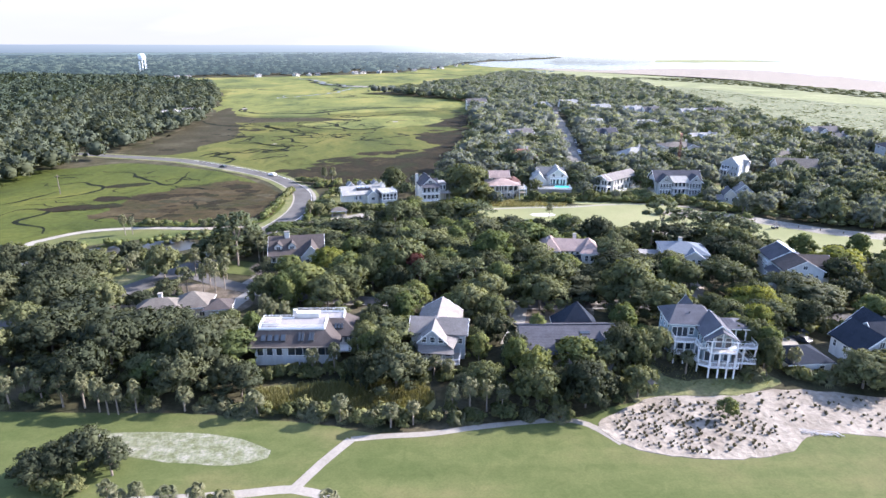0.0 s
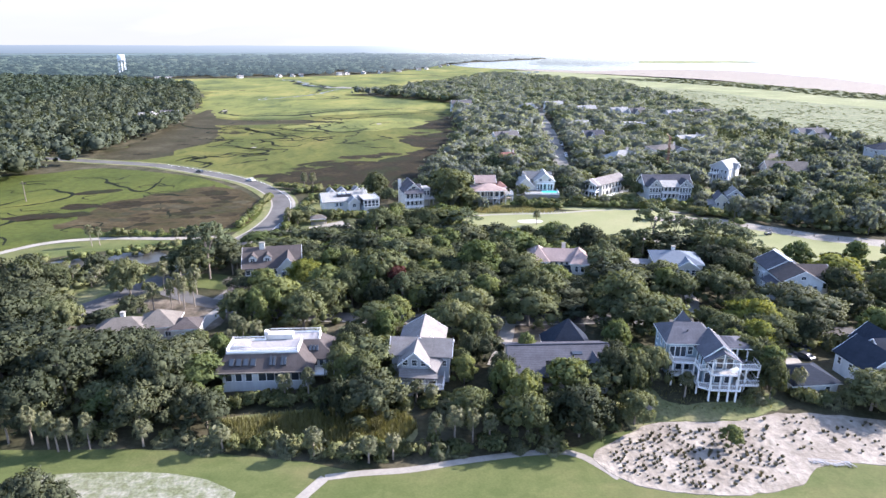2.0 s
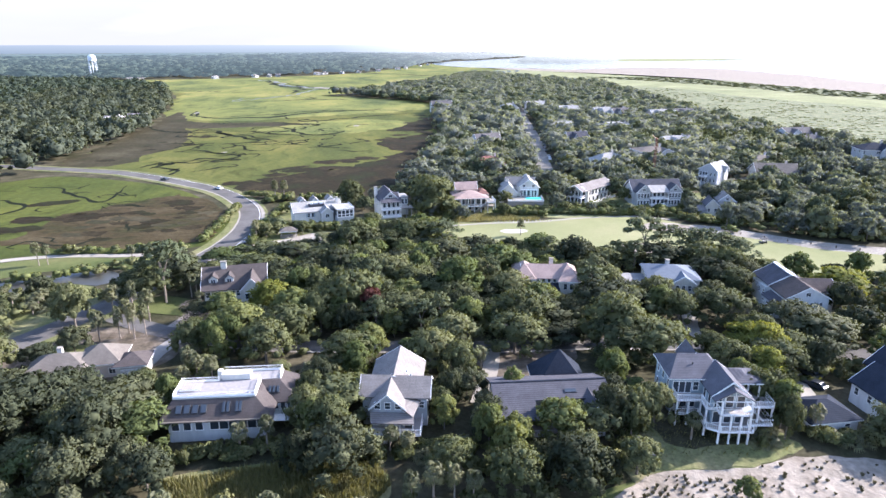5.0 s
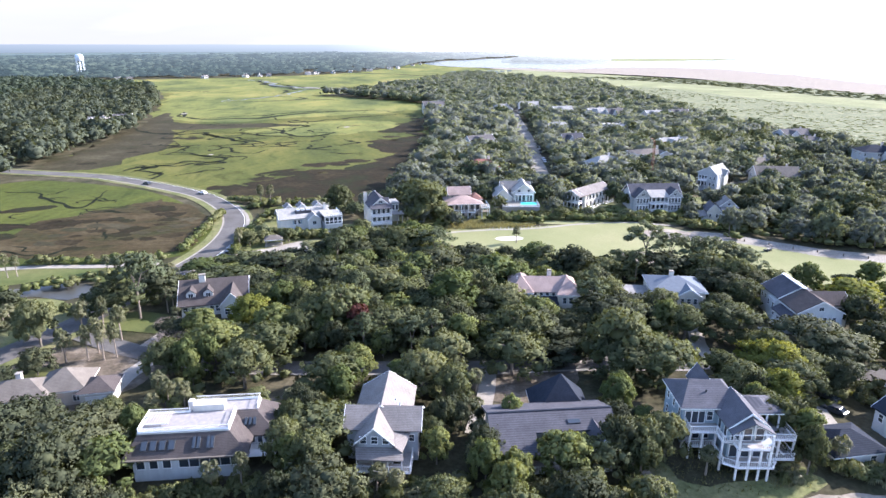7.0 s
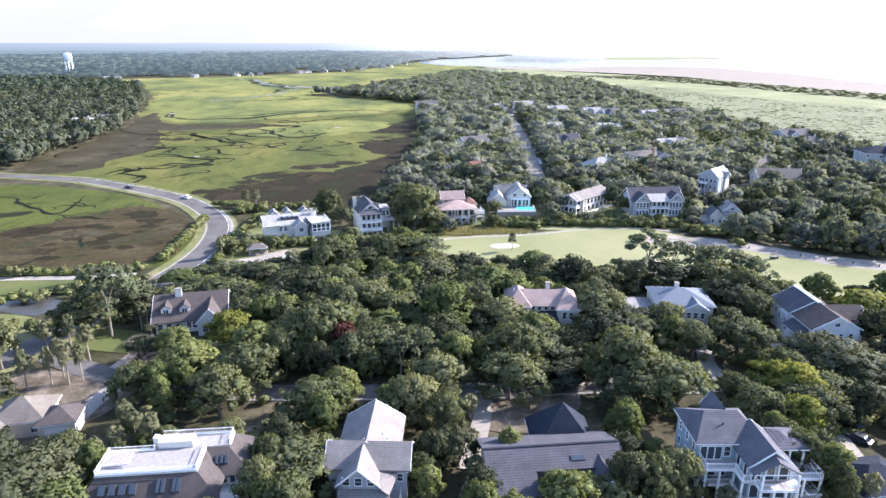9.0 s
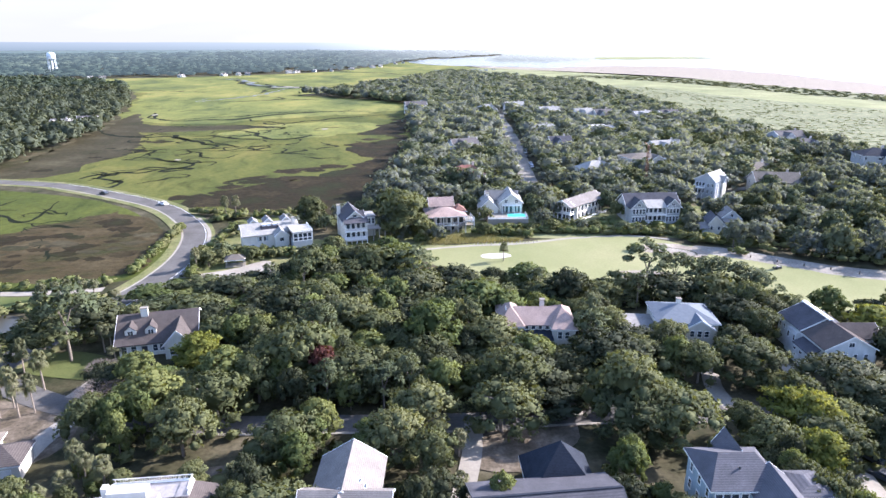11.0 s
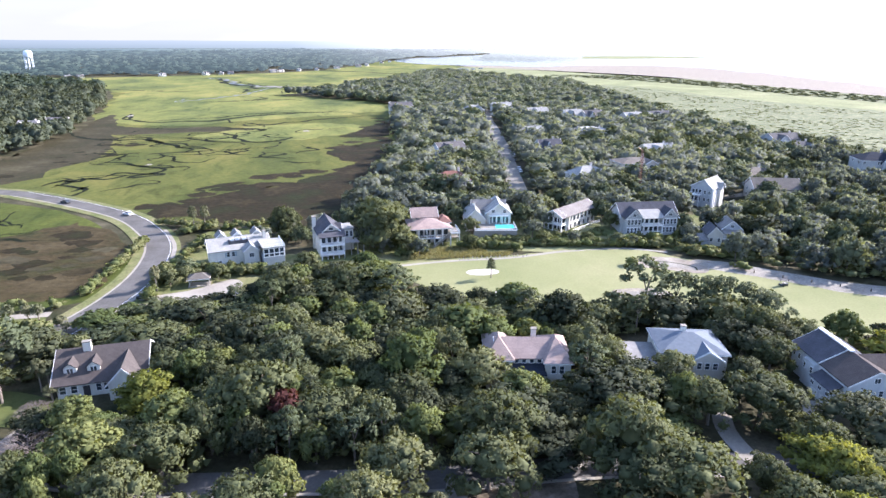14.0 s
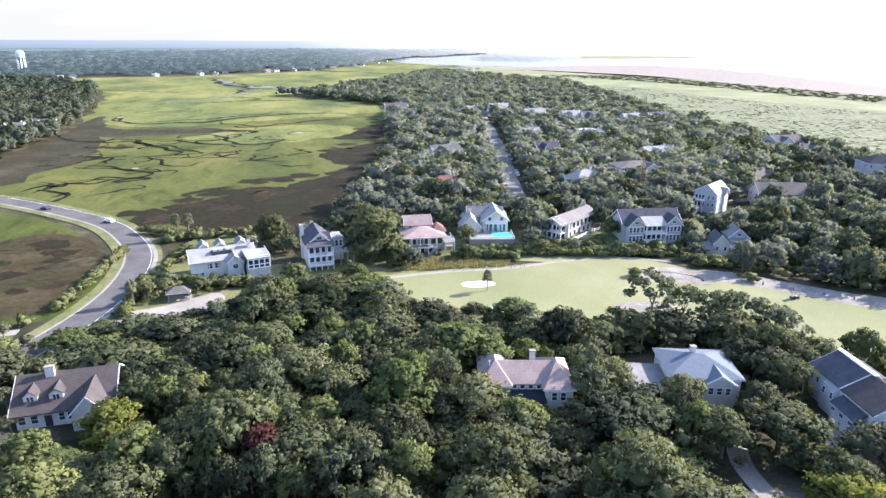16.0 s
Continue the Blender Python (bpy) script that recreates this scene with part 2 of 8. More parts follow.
M["palm"] = foliage("palm fronds", (0.082, 0.088, 0.048), (0.108, 0.113, 0.06), (0.142, 0.14, 0.076), 0.35, 0.55)
M["bush"] = foliage("shrub leaves", (0.076, 0.092, 0.039), (0.115, 0.127, 0.055), (0.161, 0.164, 0.076), 0.3)
M["heath"] = foliage("dune scrub leaves", (0.12, 0.137, 0.068), (0.142, 0.157, 0.078), (0.168, 0.178, 0.09), 0.55, 0.85, 0.3)
M["reed"] = foliage("marsh reeds", (0.13, 0.125, 0.055), (0.18, 0.17, 0.078), (0.23, 0.205, 0.11), 0.35)
M["tuft"] = foliage("dry dune tufts", (0.07, 0.066, 0.044), (0.1, 0.092, 0.06), (0.13, 0.116, 0.078), 0.2)
# far woods glow: haze painted as emission, paler eastward and farther off
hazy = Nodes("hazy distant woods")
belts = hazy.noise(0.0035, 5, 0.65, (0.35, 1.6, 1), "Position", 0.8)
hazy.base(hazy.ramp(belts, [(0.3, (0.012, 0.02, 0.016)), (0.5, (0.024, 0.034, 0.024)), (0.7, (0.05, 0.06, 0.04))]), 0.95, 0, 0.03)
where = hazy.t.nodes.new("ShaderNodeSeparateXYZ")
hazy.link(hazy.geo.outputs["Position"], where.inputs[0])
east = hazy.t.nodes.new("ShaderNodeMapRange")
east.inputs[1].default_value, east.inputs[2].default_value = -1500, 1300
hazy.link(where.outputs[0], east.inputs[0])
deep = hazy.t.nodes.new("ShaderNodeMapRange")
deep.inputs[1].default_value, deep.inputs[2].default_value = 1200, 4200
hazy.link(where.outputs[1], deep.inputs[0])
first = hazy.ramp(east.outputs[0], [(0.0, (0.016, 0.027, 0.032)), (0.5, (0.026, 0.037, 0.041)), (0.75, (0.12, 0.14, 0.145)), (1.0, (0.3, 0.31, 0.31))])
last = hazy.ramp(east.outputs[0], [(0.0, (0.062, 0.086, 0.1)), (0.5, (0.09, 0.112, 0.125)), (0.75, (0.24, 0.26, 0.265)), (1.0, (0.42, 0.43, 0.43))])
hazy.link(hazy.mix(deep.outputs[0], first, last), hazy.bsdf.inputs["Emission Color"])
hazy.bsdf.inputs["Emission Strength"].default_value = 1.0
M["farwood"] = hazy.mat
M["bark"] = plain("grey bark", (0.16, 0.135, 0.11), 0.9, 0, 0.3, 3.0, 0.2)
M["palmbark"] = plain("palm trunk", (0.24, 0.2, 0.16), 0.9, 0, 0.3, 4.0, 0.2)
M["deadwood"] = plain("bare grey twigs", (0.125, 0.105, 0.09), 0.9, 0, 0.2, 2.0, 0.2)
M["thatch"] = plain("dead palm fronds", (0.22, 0.17, 0.1), 0.9, 0, 0.3, 2.0, 0.2)

M["roof_grey"] = shingles("grey shingles", (0.13, 0.122, 0.118))
M["roof_dark"] = shingles("dark slate shingles", (0.085, 0.085, 0.095))
M["roof_stone"] = shingles("pinkish-grey shingles", (0.215, 0.196, 0.18))
M["roof_slate"] = shingles("blue-grey shingles", (0.11, 0.11, 0.122))
M["roof_brown"] = shingles("brown shingles", (0.088, 0.076, 0.071))
M["roof_tan"] = shingles("pale tan shingles", (0.16, 0.142, 0.122))
M["roof_pink"] = shingles("faded red-brown shingles", (0.32, 0.245, 0.215))
M["roof_red"] = shingles("red tiles", (0.21, 0.105, 0.085))
M["roof_terra"] = shingles("muted red shingles", (0.24, 0.135, 0.11))
# white roofs, with the sun's glance off some of them painted into the colour
M["roof_white"] = shingles("bleached white shingles", (0.31, 0.305, 0.285))
M["roof_navy"] = shingles("blue-black shingles", (0.032, 0.038, 0.05))
M["roof_pale"] = shingles("weathered pale shingles", (0.22, 0.212, 0.2))
M["roof_metal"] = plain("pale standing-seam metal", (0.115, 0.135, 0.158), 0.7, 0.0, 0.12, 1.5, 0.1)
M["wall_white"] = siding("white siding", (0.62, 0.595, 0.53))
M["wall_grey"] = siding("grey siding", (0.38, 0.4, 0.41))
M["wall_blue"] = siding("blue-grey siding", (0.36, 0.375, 0.37))
M["wall_teal"] = siding("blue-grey weathered siding", (0.26, 0.33, 0.36))
M["wall_tan"] = siding("tan siding", (0.52, 0.46, 0.39))
M["wall_cream"] = siding("cream siding", (0.54, 0.51, 0.44))
M["wall_pale"] = siding("pale blue-white siding", (0.54, 0.55, 0.54))
M["trim"] = plain("white paint", (0.74, 0.735, 0.71), 0.45, 0, 0.04)
M["wood"] = plain("weathered decking", (0.34, 0.31, 0.28), 0.8, 0, 0.2, 4.0)
M["whitedeck"] = plain("pale roof deck boards", (0.23, 0.215, 0.208), 0.85, 0, 0.2)
M["brick"] = plain("chimney masonry", (0.5, 0.46, 0.42), 0.85, 0, 0.15, 3.0)
M["dark"] = plain("dark opening", (0.03, 0.03, 0.032), 0.6)
M["garage"] = plain("garage door paint", (0.62, 0.62, 0.6), 0.5, 0, 0.05)
M["steel"] = plain("painted steel", (0.66, 0.7, 0.73), 0.45, 0.2, 0.06)
M["rust"] = plain("red-brown steel", (0.24, 0.1, 0.065), 0.55, 0.3, 0.1)
M["rubber"] = plain("tyre rubber", (0.02, 0.02, 0.02), 0.8, 0, 0.1)
M["carwhite"] = plain("white car paint", (0.75, 0.75, 0.75), 0.25, 0, 0.03)
M["carsilver"] = plain("silver car paint", (0.4, 0.41, 0.42), 0.4, 0.2, 0.03)
M["cardark"] = plain("dark car paint", (0.04, 0.045, 0.05), 0.4, 0.0, 0.03)
M["tealpool"] = plain("pool tile", (0.1, 0.62, 0.66), 0.3, 0, 0.08)

glass = Nodes("window glass")
glass.base((0.035, 0.045, 0.055), 0.08, 0.0, 0.9)
M["glass"] = glass.mat

water = Nodes("open water")
wave = water.noise(0.25, 5, 0.65, (1, 1.6, 1))
water.bump(wave, 0.6, 0.35)
M["water"] = water.base((0.03, 0.045, 0.05), 0.16, 0.0, 0.6)
creek = Nodes("tidal creek")
ck = creek.noise(0.3, 3)
creek.bump(creek.noise(1.5, 3), 0.1, 0.02)
M["creek"] = creek.base(creek.ramp(ck, [(0.35, (0.006, 0.009, 0.004)), (0.7, (0.014, 0.016, 0.009))]), 0.9, 0, 0.05)
pond = Nodes("still pond")
pond.bump(pond.noise(0.8, 3), 0.08, 0.02)
M["pond"] = pond.base((0.045, 0.045, 0.038), 0.4, 0, 0.3)
pool_water = Nodes("pool water")
pool_water.bump(pool_water.noise(1.5, 2), 0.15, 0.03)
M["pool"] = pool_water.base((0.06, 0.55, 0.6), 0.05, 0, 0.5)


# ---- building blocks ----
def mesh_object(name, verts, faces, mat, parent=None, label="", smooth=False):
    me = bpy.data.meshes.new(name)
    me.from_pydata([tuple(v) for v in verts], [], [tuple(f) for f in faces])
    if smooth:
        me.shade_smooth()
    me.materials.append(mat)
    ob = new(name, me)
    if parent:
        ob.parent = parent
    if label:
        tagged(ob, label)
    return ob


def part(name, bm, mat, parent, label="", smooth=False):
    me = bpy.data.meshes.new(name)
    bmesh.ops.recalc_face_normals(bm, faces=bm.faces)
    bm.to_mesh(me)
    bm.free()
    if smooth:
        me.shade_smooth()
    me.materials.append(mat)
    ob = new(name, me)
    ob.parent = parent
    if label:
        tagged(ob, label)
    return ob


def again(ob, parent, m):
    """A further part on the same mesh, with its own children."""
    o = copy_thing(ob, m)
    o.parent = parent
    return o


def thing(name, label, category, m, group="", kind=""):
    e = new(name)
    e.matrix_basis = m
    return tagged(e, label, category, group, kind)


def add_box(bm, x0, y0, z0, x1, y1, z1):
    v = [bm.verts.new(p) for p in ((x0, y0, z0), (x1, y0, z0), (x1, y1, z0), (x0, y1, z0), (x0, y0, z1), (x1, y0, z1), (x1, y1, z1), (x0, y1, z1))]
    for f in ((0, 3, 2, 1), (4, 5, 6, 7), (0, 1, 5, 4), (1, 2, 6, 5), (2, 3, 7, 6), (3, 0, 4, 7)):
        bm.faces.new([v[i] for i in f])


def add_prism(bm, profile, b0, b1, axis):
    """Extrudes a profile of (across, up) from b0 to b1 along the axis."""
    def at(a, z, b):
        return (b, a, z) if axis == "x" else (a, b, z)
    p = [bm.verts.new(at(a, z, b0)) for a, z in profile]
    q = [bm.verts.new(at(a, z, b1)) for a, z in profile]
    k = len(profile)
    bm.faces.new(p)
    bm.faces.new(q[::-1])
    for i in range(k):
        bm.faces.new((p[i], q[i], q[(i + 1) % k], p[(i + 1) % k]))


def add_tube(bm, a, b, r0, r1, sides=6):
    a, b = Vector(a), Vector(b)
    turn = (b - a).to_track_quat("Z", "Y")
    ring = []
    for c, r in ((a, r0), (b, r1)):
        ring.append([bm.verts.new(c + turn @ Vector((r * math.cos(6.2832 * i / sides), r * math.sin(6.2832 * i / sides), 0))) for i in range(sides)])
    for i in range(sides):
        j = (i + 1) % sides
        bm.faces.new((ring[0][i], ring[0][j], ring[1][j], ring[1][i]))
    bm.faces.new(ring[0][::-1])
    bm.faces.new(ring[1])


def box(name, parent, mat, x0, y0, z0, x1, y1, z1, label=""):
    bm = bmesh.new()
    add_box(bm, min(x0, x1), min(y0, y1), min(z0, z1), max(x0, x1), max(y0, y1), max(z0, z1))
    return part(name, bm, M[mat], parent, label)


# ---- the lie of the land ----
def rise(x, y):
    """Height of the ground."""
    g = 2.4 * math.exp(-((x - 62) / 20) ** 2 / 2 - ((y - 121) / 9) ** 2 / 2)
    g += 2.0 * math.exp(-((x - 92) / 45) ** 2 / 2 - ((y - 286) / 9) ** 2 / 2)
    g += 1.0 * math.exp(-((x + 5) / 30) ** 2 / 2 - ((y - 132) / 10) ** 2 / 2)
    return g


def smooth_line(pts, closed=False, step=2.5):
    """A Catmull-Rom line through the points, about one point a step."""
    P = [Vector((p[0], p[1])) for p in pts]
    k = len(P)
    out = []
    for i in range(k if closed else k - 1):
        a, b, c, d = (P[(i - 1) % k], P[i], P[(i + 1) % k], P[(i + 2) % k]) if closed else (P[max(i - 1, 0)], P[i], P[i + 1], P[min(i + 2, k - 1)])
        m = max(1, int((c - b).length / step))
        for j in range(m):
            u = j / m
            out.append(0.5 * (2 * b + (c - a) * u + (2 * a - 5 * b + 4 * c - d) * u * u + (3 * b - a - 3 * c + d) * u ** 3))
    if not closed:
        out.append(P[-1])
    return out


LAYER = [0]


def sheet(name, pts, mat, lift, label, category, step=2.5, ragged=0.0, grain=6.0, drape=0):
    """A patch of ground with a smooth or ragged outline, lying on the land."""
    LAYER[0] += 1
    lift += 0.0025 * (LAYER[0] % 16)
    line = smooth_line(pts, True, step)
    bm = bmesh.new()
    vs = []
    for p in line:
        if ragged:
            n = noise.noise_vector(Vector((p.x / grain, p.y / grain, 3.1))) + 0.5 * noise.noise_vector(Vector((p.x / grain * 3, p.y / grain * 3, 7.7)))
            p = p + Vector((n.x, n.y)) * ragged
        vs.append(bm.verts.new((p.x, p.y, 0)))
    bm.faces.new(vs)
    bmesh.ops.triangulate(bm, faces=bm.faces[:])
    if drape:
        for _ in range(6):
            longer = [e for e in bm.edges if e.calc_length() > drape]
            if longer:
                bmesh.ops.subdivide_edges(bm, edges=longer, cuts=1)
                bmesh.ops.triangulate(bm, faces=[f for f in bm.faces if len(f.verts) > 3])
    for v in bm.verts:
        v.co.z = rise(v.co.x, v.co.y) + lift
    rim = [e for e in bm.edges if len(e.link_faces) == 1] if drape else []
    if rim:
        low = bmesh.ops.extrude_edge_only(bm, edges=rim)["geom"]
        ends = [v for v in low if isinstance(v, bmesh.types.BMVert)]
        heart = sum((v.co for v in ends), Vector()) / len(ends)
        for v in ends:
            away = (v.co - heart).normalized() * 0.25
            v.co.x, v.co.y, v.co.z = v.co.x + away.x, v.co.y + away.y, v.co.z - lift - 0.1
    for f in bm.faces:
        f.normal_update()
        if f.normal.z < 0:
            f.normal_flip()
    me = bpy.data.meshes.new(name)
    bm.to_mesh(me)
    bm.free()
    me.materials.append(M[mat])
    return tagged(new(name, me), label, category, "", "structure")


def ribbon(name, pts, width, mat, lift, label, category, taper=False, step=2.0, wobble=0.0):
    """A strip of even width along a line: a road, path or creek."""
    line = smooth_line(pts, False, step)
    k = len(line)
    verts, faces = [], []
    for i, p in enumerate(line):
        d = (line[min(i + 1, k - 1)] - line[max(i - 1, 0)]).normalized()
        side = Vector((-d.y, d.x))
        if taper:
            p = p + side * width * 1.6 * noise.noise(Vector((p.x / (4 + 3 * width), p.y / (4 + 3 * width), 5.2)))
        w = width / 2 * (1 + wobble * noise.noise(Vector((p.x / 6, p.y / 6, 1.7))))
        if taper:
            w *= 0.25 + 0.75 * min(1.0, 3.0 * min(i, k - 1 - i) / k)
        for s in (1, -1):
            q = p + side * w * s
            verts.append((q.x, q.y, rise(q.x, q.y) + lift))
        if i:
            faces.append((2 * i - 2, 2 * i - 1, 2 * i + 1, 2 * i))
    ob = mesh_object(name, verts, faces, M[mat])
    return tagged(ob, label, category, "", "structure")


near = np.arange(-220, 261, 5.0)
out = 260 * 1.16 ** np.arange(1, 21)
xs = np.concatenate([(-out[::-1] + 40), near, out])
ys = np.concatenate([(-out[::-1] + 300), np.arange(40, 341, 5.0), out * 1.0 + 90])
gx, gy = np.meshgrid(xs, ys)
cols = len(xs)
gv = [(float(x), float(y), rise(float(x), float(y))) for x, y in zip(gx.ravel(), gy.ravel())]
gf = [(r * cols + c, r * cols + c + 1, (r + 1) * cols + c + 1, (r + 1) * cols + c) for r in range(len(ys) - 1) for c in range(cols - 1)]
tagged(mesh_object("ground", gv, gf, M["soil"]), "brown woodland floor of soil, litter and thin grass", "ground", "", "structure")

# marshes
sheet("marsh", [(-150, 372), (-105, 356), (-78, 333), (-58, 318), (-20, 306), (6, 308), (19, 368), (30, 437), (43, 547), (58, 700), (40, 800), (-55, 880), (-75, 900), (-40, 950), (43, 1093), (190, 1440), (300, 1700), (220, 2100), (120, 2150), (-55, 1557), (-311, 1346), (-560, 1270), (-640, 1220), (-520, 1190), (-320, 1005), (-239, 775), (-186, 600), (-182, 500), (-186, 400)], "marsh", 0.04, "yellow-green salt marsh grass cut by winding creeks", "marsh", 12, 4.0, 30)
sheet("marsh", [(-260, 250), (-225, 330), (-190, 352), (-168, 366), (-126, 350), (-97, 330), (-72, 298), (-60, 275), (-58, 250), (-61, 238), (-84, 232.5), (-115, 230), (-131, 219), (-143, 206), (-200, 180)], "wetmarsh", 0.045, "yellow-green salt marsh beside the curving road", "marsh", 4, 0.6, 8)
sheet("mud_flat", [(-130, 250), (-120, 290), (-100, 316), (-80, 309), (-66, 286), (-61, 264), (-63, 246), (-80, 240), (-105, 241)], "brownflat", 0.09, "brown dried marsh flat inside the road bend", "mud flat", 1.5, 6.5, 14)
sheet("mud_flat", [(-150, 262), (-138, 258), (-133, 263), (-143, 268)], "mud", 0.09, "small brown patch in the marsh", "mud flat", 2, 1.5, 6)
sheet("mud_flat", [(-152, 300), (-136, 304), (-134, 311), (-147, 309)], "mud", 0.09, "small brown patch in the marsh", "mud flat", 2, 1.5, 6)
sheet("mud_flat", [(-70, 326), (-57, 322), (-24, 310), (6, 309), (19, 368), (27, 423), (10, 412), (-4, 396), (-22, 380), (-38, 369), (-56, 351), (-66, 338)], "mud", 0.09, "dark brown dried flat along the marsh edge", "mud flat", 4, 7, 16)
sheet("mud_flat", [(-4, 470), (20, 500), (41, 521), (32, 452), (10, 436)], "mud", 0.09, "brown tongue of dried marsh", "mud flat", 4, 5, 14)
sheet("mud_flat", [(4, 537), (25, 590), (52, 640), (48, 560), (24, 532)], "mud", 0.09, "brown tongue of dried marsh", "mud flat", 4, 5, 14)
sheet("mud_flat", [(10, 405), (26, 440), (30, 470), (20, 440), (2, 415)], "mud", 0.09, "brown tongue of dried marsh", "mud flat", 3, 4, 10)
sheet("salt_flat", [(-186, 398), (-152, 396), (-146, 428), (-138, 466), (-148, 529), (-160, 560), (-184, 640), (-205, 690), (-195, 560), (-188, 470)], "greymud", 0.08, "grey-brown salt flat below the woods", "salt flat", 5, 6, 18)
sheet("salt_flat", [(-165, 560), (-100, 572), (-60, 580), (-95, 596), (-150, 600), (-180, 620)], "greymud", 0.08, "pale grey band across the marsh", "salt flat", 5, 7, 25)
sheet("mud_flat", [(-62, 372), (-48, 378), (-40, 386), (-52, 384)], "mud", 0.085, "small brown patch in the marsh", "mud flat", 2, 2, 6)
sheet("mud_flat", [(-38, 392), (-22, 400), (-4, 404), (-20, 408), (-36, 402)], "mud", 0.085, "small brown patch in the marsh", "mud flat", 2, 3, 8)


def creek_line(width, *pts):
    return ribbon("creek", pts, width * 0.88, "creek", 0.13, "narrow dark winding tidal creek in the marsh", "creek", True, 2.0, 0.8)


creek_line(7, (-192, 698), (-175, 650), (-160, 638), (-133, 635), (-100, 650), (-66, 680), (-17, 704), (15, 686))
creek_line(5, (-98, 642), (-76, 618), (-49, 615), (-14, 641), (25, 667))
creek_line(4.5, (-209, 590), (-172, 544), (-151, 534), (-130, 534), (-114, 518), (-93, 504), (-73, 483))
creek_line(4.5, (-108, 550), (-103, 563), (-83, 561), (-66, 527), (-53, 513), (-39, 524), (-33, 536), (-56, 536))
creek_line(3.5, (-93, 535), (-102, 541), (-88, 522), (-71, 516), (-58, 503))
creek_line(3, (-133, 440), (-126, 452), (-124, 473), (-135, 469), (-117, 482))
creek_line(3.2, (-131, 384), (-127, 398), (-115, 407), (-108, 415), (-87, 410), (-99, 405), (-88, 424), (-112, 438), (-135, 445))
creek_line(2.5, (-118, 374), (-115, 379), (-112, 384))
creek_line(5, (-179, 820), (-148, 811), (-109, 827), (-89, 860), (-131, 887))
creek_line(16, (-223, 1254), (-170, 1108), (-104, 1044), (-39, 1017))
creek_line(8, (-172, 1175), (-128, 1046), (-137, 920))
creek_line(18, (-83, 1612), (19, 1478), (130, 1384))
for width, pts in ((9, [(-234, 1277), (-201, 1219), (-165, 1119), (-129, 1065), (-98, 1031)]), (4.5, [(-98, 1031), (-112, 974), (-123, 911), (-143, 868), (-163, 839), (-177, 816), (-183, 831), (-175, 855)])):
    ribbon("creek", pts, width, "pond", 0.2, "broad tidal creek shining under the sky", "creek", True, 4.0, 0.6)
creek_line(5, (-170, 637), (-149, 641), (-130, 656), (-108, 660), (-88, 683), (-55, 696), (-19, 693), (1, 709))
creek_line(4.5, (-153, 542), (-144, 551), (-126, 534), (-106, 506), (-89, 493), (-73, 487))
creek_line(3.5, (-136, 447), (-127, 451), (-113, 441), (-104, 432), (-94, 431), (-87, 425))
creek_line(3.2, (-120, 369), (-113, 364), (-110, 378), (-119, 385), (-131, 388), (-126, 393), (-120, 402), (-109, 403), (-100, 410), (-91, 411))
creek_line(3.5, (-111, 472), (-94, 479), (-75, 483))
creek_line(6, (-109, 827), (-61, 836), (-47, 821))
creek_line(6, (-330, 1020), (-260, 980), (-190, 960))
creek_line(3, (-50, 452), (-38, 456), (-30, 466), (-42, 472))
creek_line(2.2, (-167, 248), (-165, 260), (-154, 257), (-155, 240), (-142, 231), (-136, 224))
creek_line(2.2, (-176, 306), (-166, 312), (-152, 299), (-158, 282), (-170, 277))
creek_line(2.2, (-171, 341), (-154, 336), (-142, 321), (-123, 307), (-121, 325), (-123, 340))
creek_line(2.0, (-179, 267), (-172, 280), (-167, 293))
# pale gravel patches paint the shine of tide pools, with their banks
for px, py, rx, ry in ((-186, 683, 2.5, 7), (-24, 567, 3, 4), (-101, 438, 1.6, 2), (-112, 1050, 20, 8), (-75, 1036, 24, 7)):
    sheet("mud_bank", [(px + rx * math.cos(a), py + ry * math.sin(a)) for a in np.arange(0, 6.2, 0.7)], "gravel", 0.16, "pale patch painted for a shining tide pool and its bank", "mud bank", 1.5, 0.6 * rx, 0.9 * rx)
creek_line(4, (-190, 700), (-182, 672), (-176, 655))
for i in range(58):
    g = random.Random(900 + i)
    x, y = g.uniform(-150, -20), g.uniform(395, 600)
    if x > -60 + (y - 395) * 0.3 - 20 and y < 440:
        continue
    pts, a = [(x, y)], g.uniform(0, 6.28)
    for _ in range(g.randint(4, 8)):
        a += g.uniform(-1.5, 1.5)
        x, y = x + g.uniform(4, 8) * math.cos(a), y + g.uniform(3, 7) * math.sin(a)
        pts.append((x, y))
    creek_line(g.uniform(1.4, 3.4), *pts)
for i in range(24):
    g = random.Random(980 + i)
    x, y = g.uniform(-185, -100), g.uniform(240, 335)
    pts, a = [(x, y)], g.uniform(0, 6.28)
    for _ in range(g.randint(3, 6)):
        a += g.uniform(-1.3, 1.3)
        x, y = x + g.uniform(3, 6) * math.cos(a), y + g.uniform(2, 5) * math.sin(a)
        pts.append((x, y))
    creek_line(g.uniform(0.8, 1.8), *pts)

blot = random.Random(23)
for i in range(34):
    a, k = 2.4 * i, math.sqrt((i + 0.5) / 34)
    x, y, r = -92 + 25 * k * math.cos(a), 272 + 27 * k * math.sin(a), 1.4 + 2.2 * blot.random()
    sheet("mud_flat", [(x + r * 1.6 * math.cos(b), y + r * math.sin(b)) for b in np.arange(0, 6.2, 0.7)], ("mud", "greymud", "mud", "brownflat")[i % 4], 0.115, "dark blotch of wrack on the dried flat", "mud flat", 1.2, r * 0.7, r)
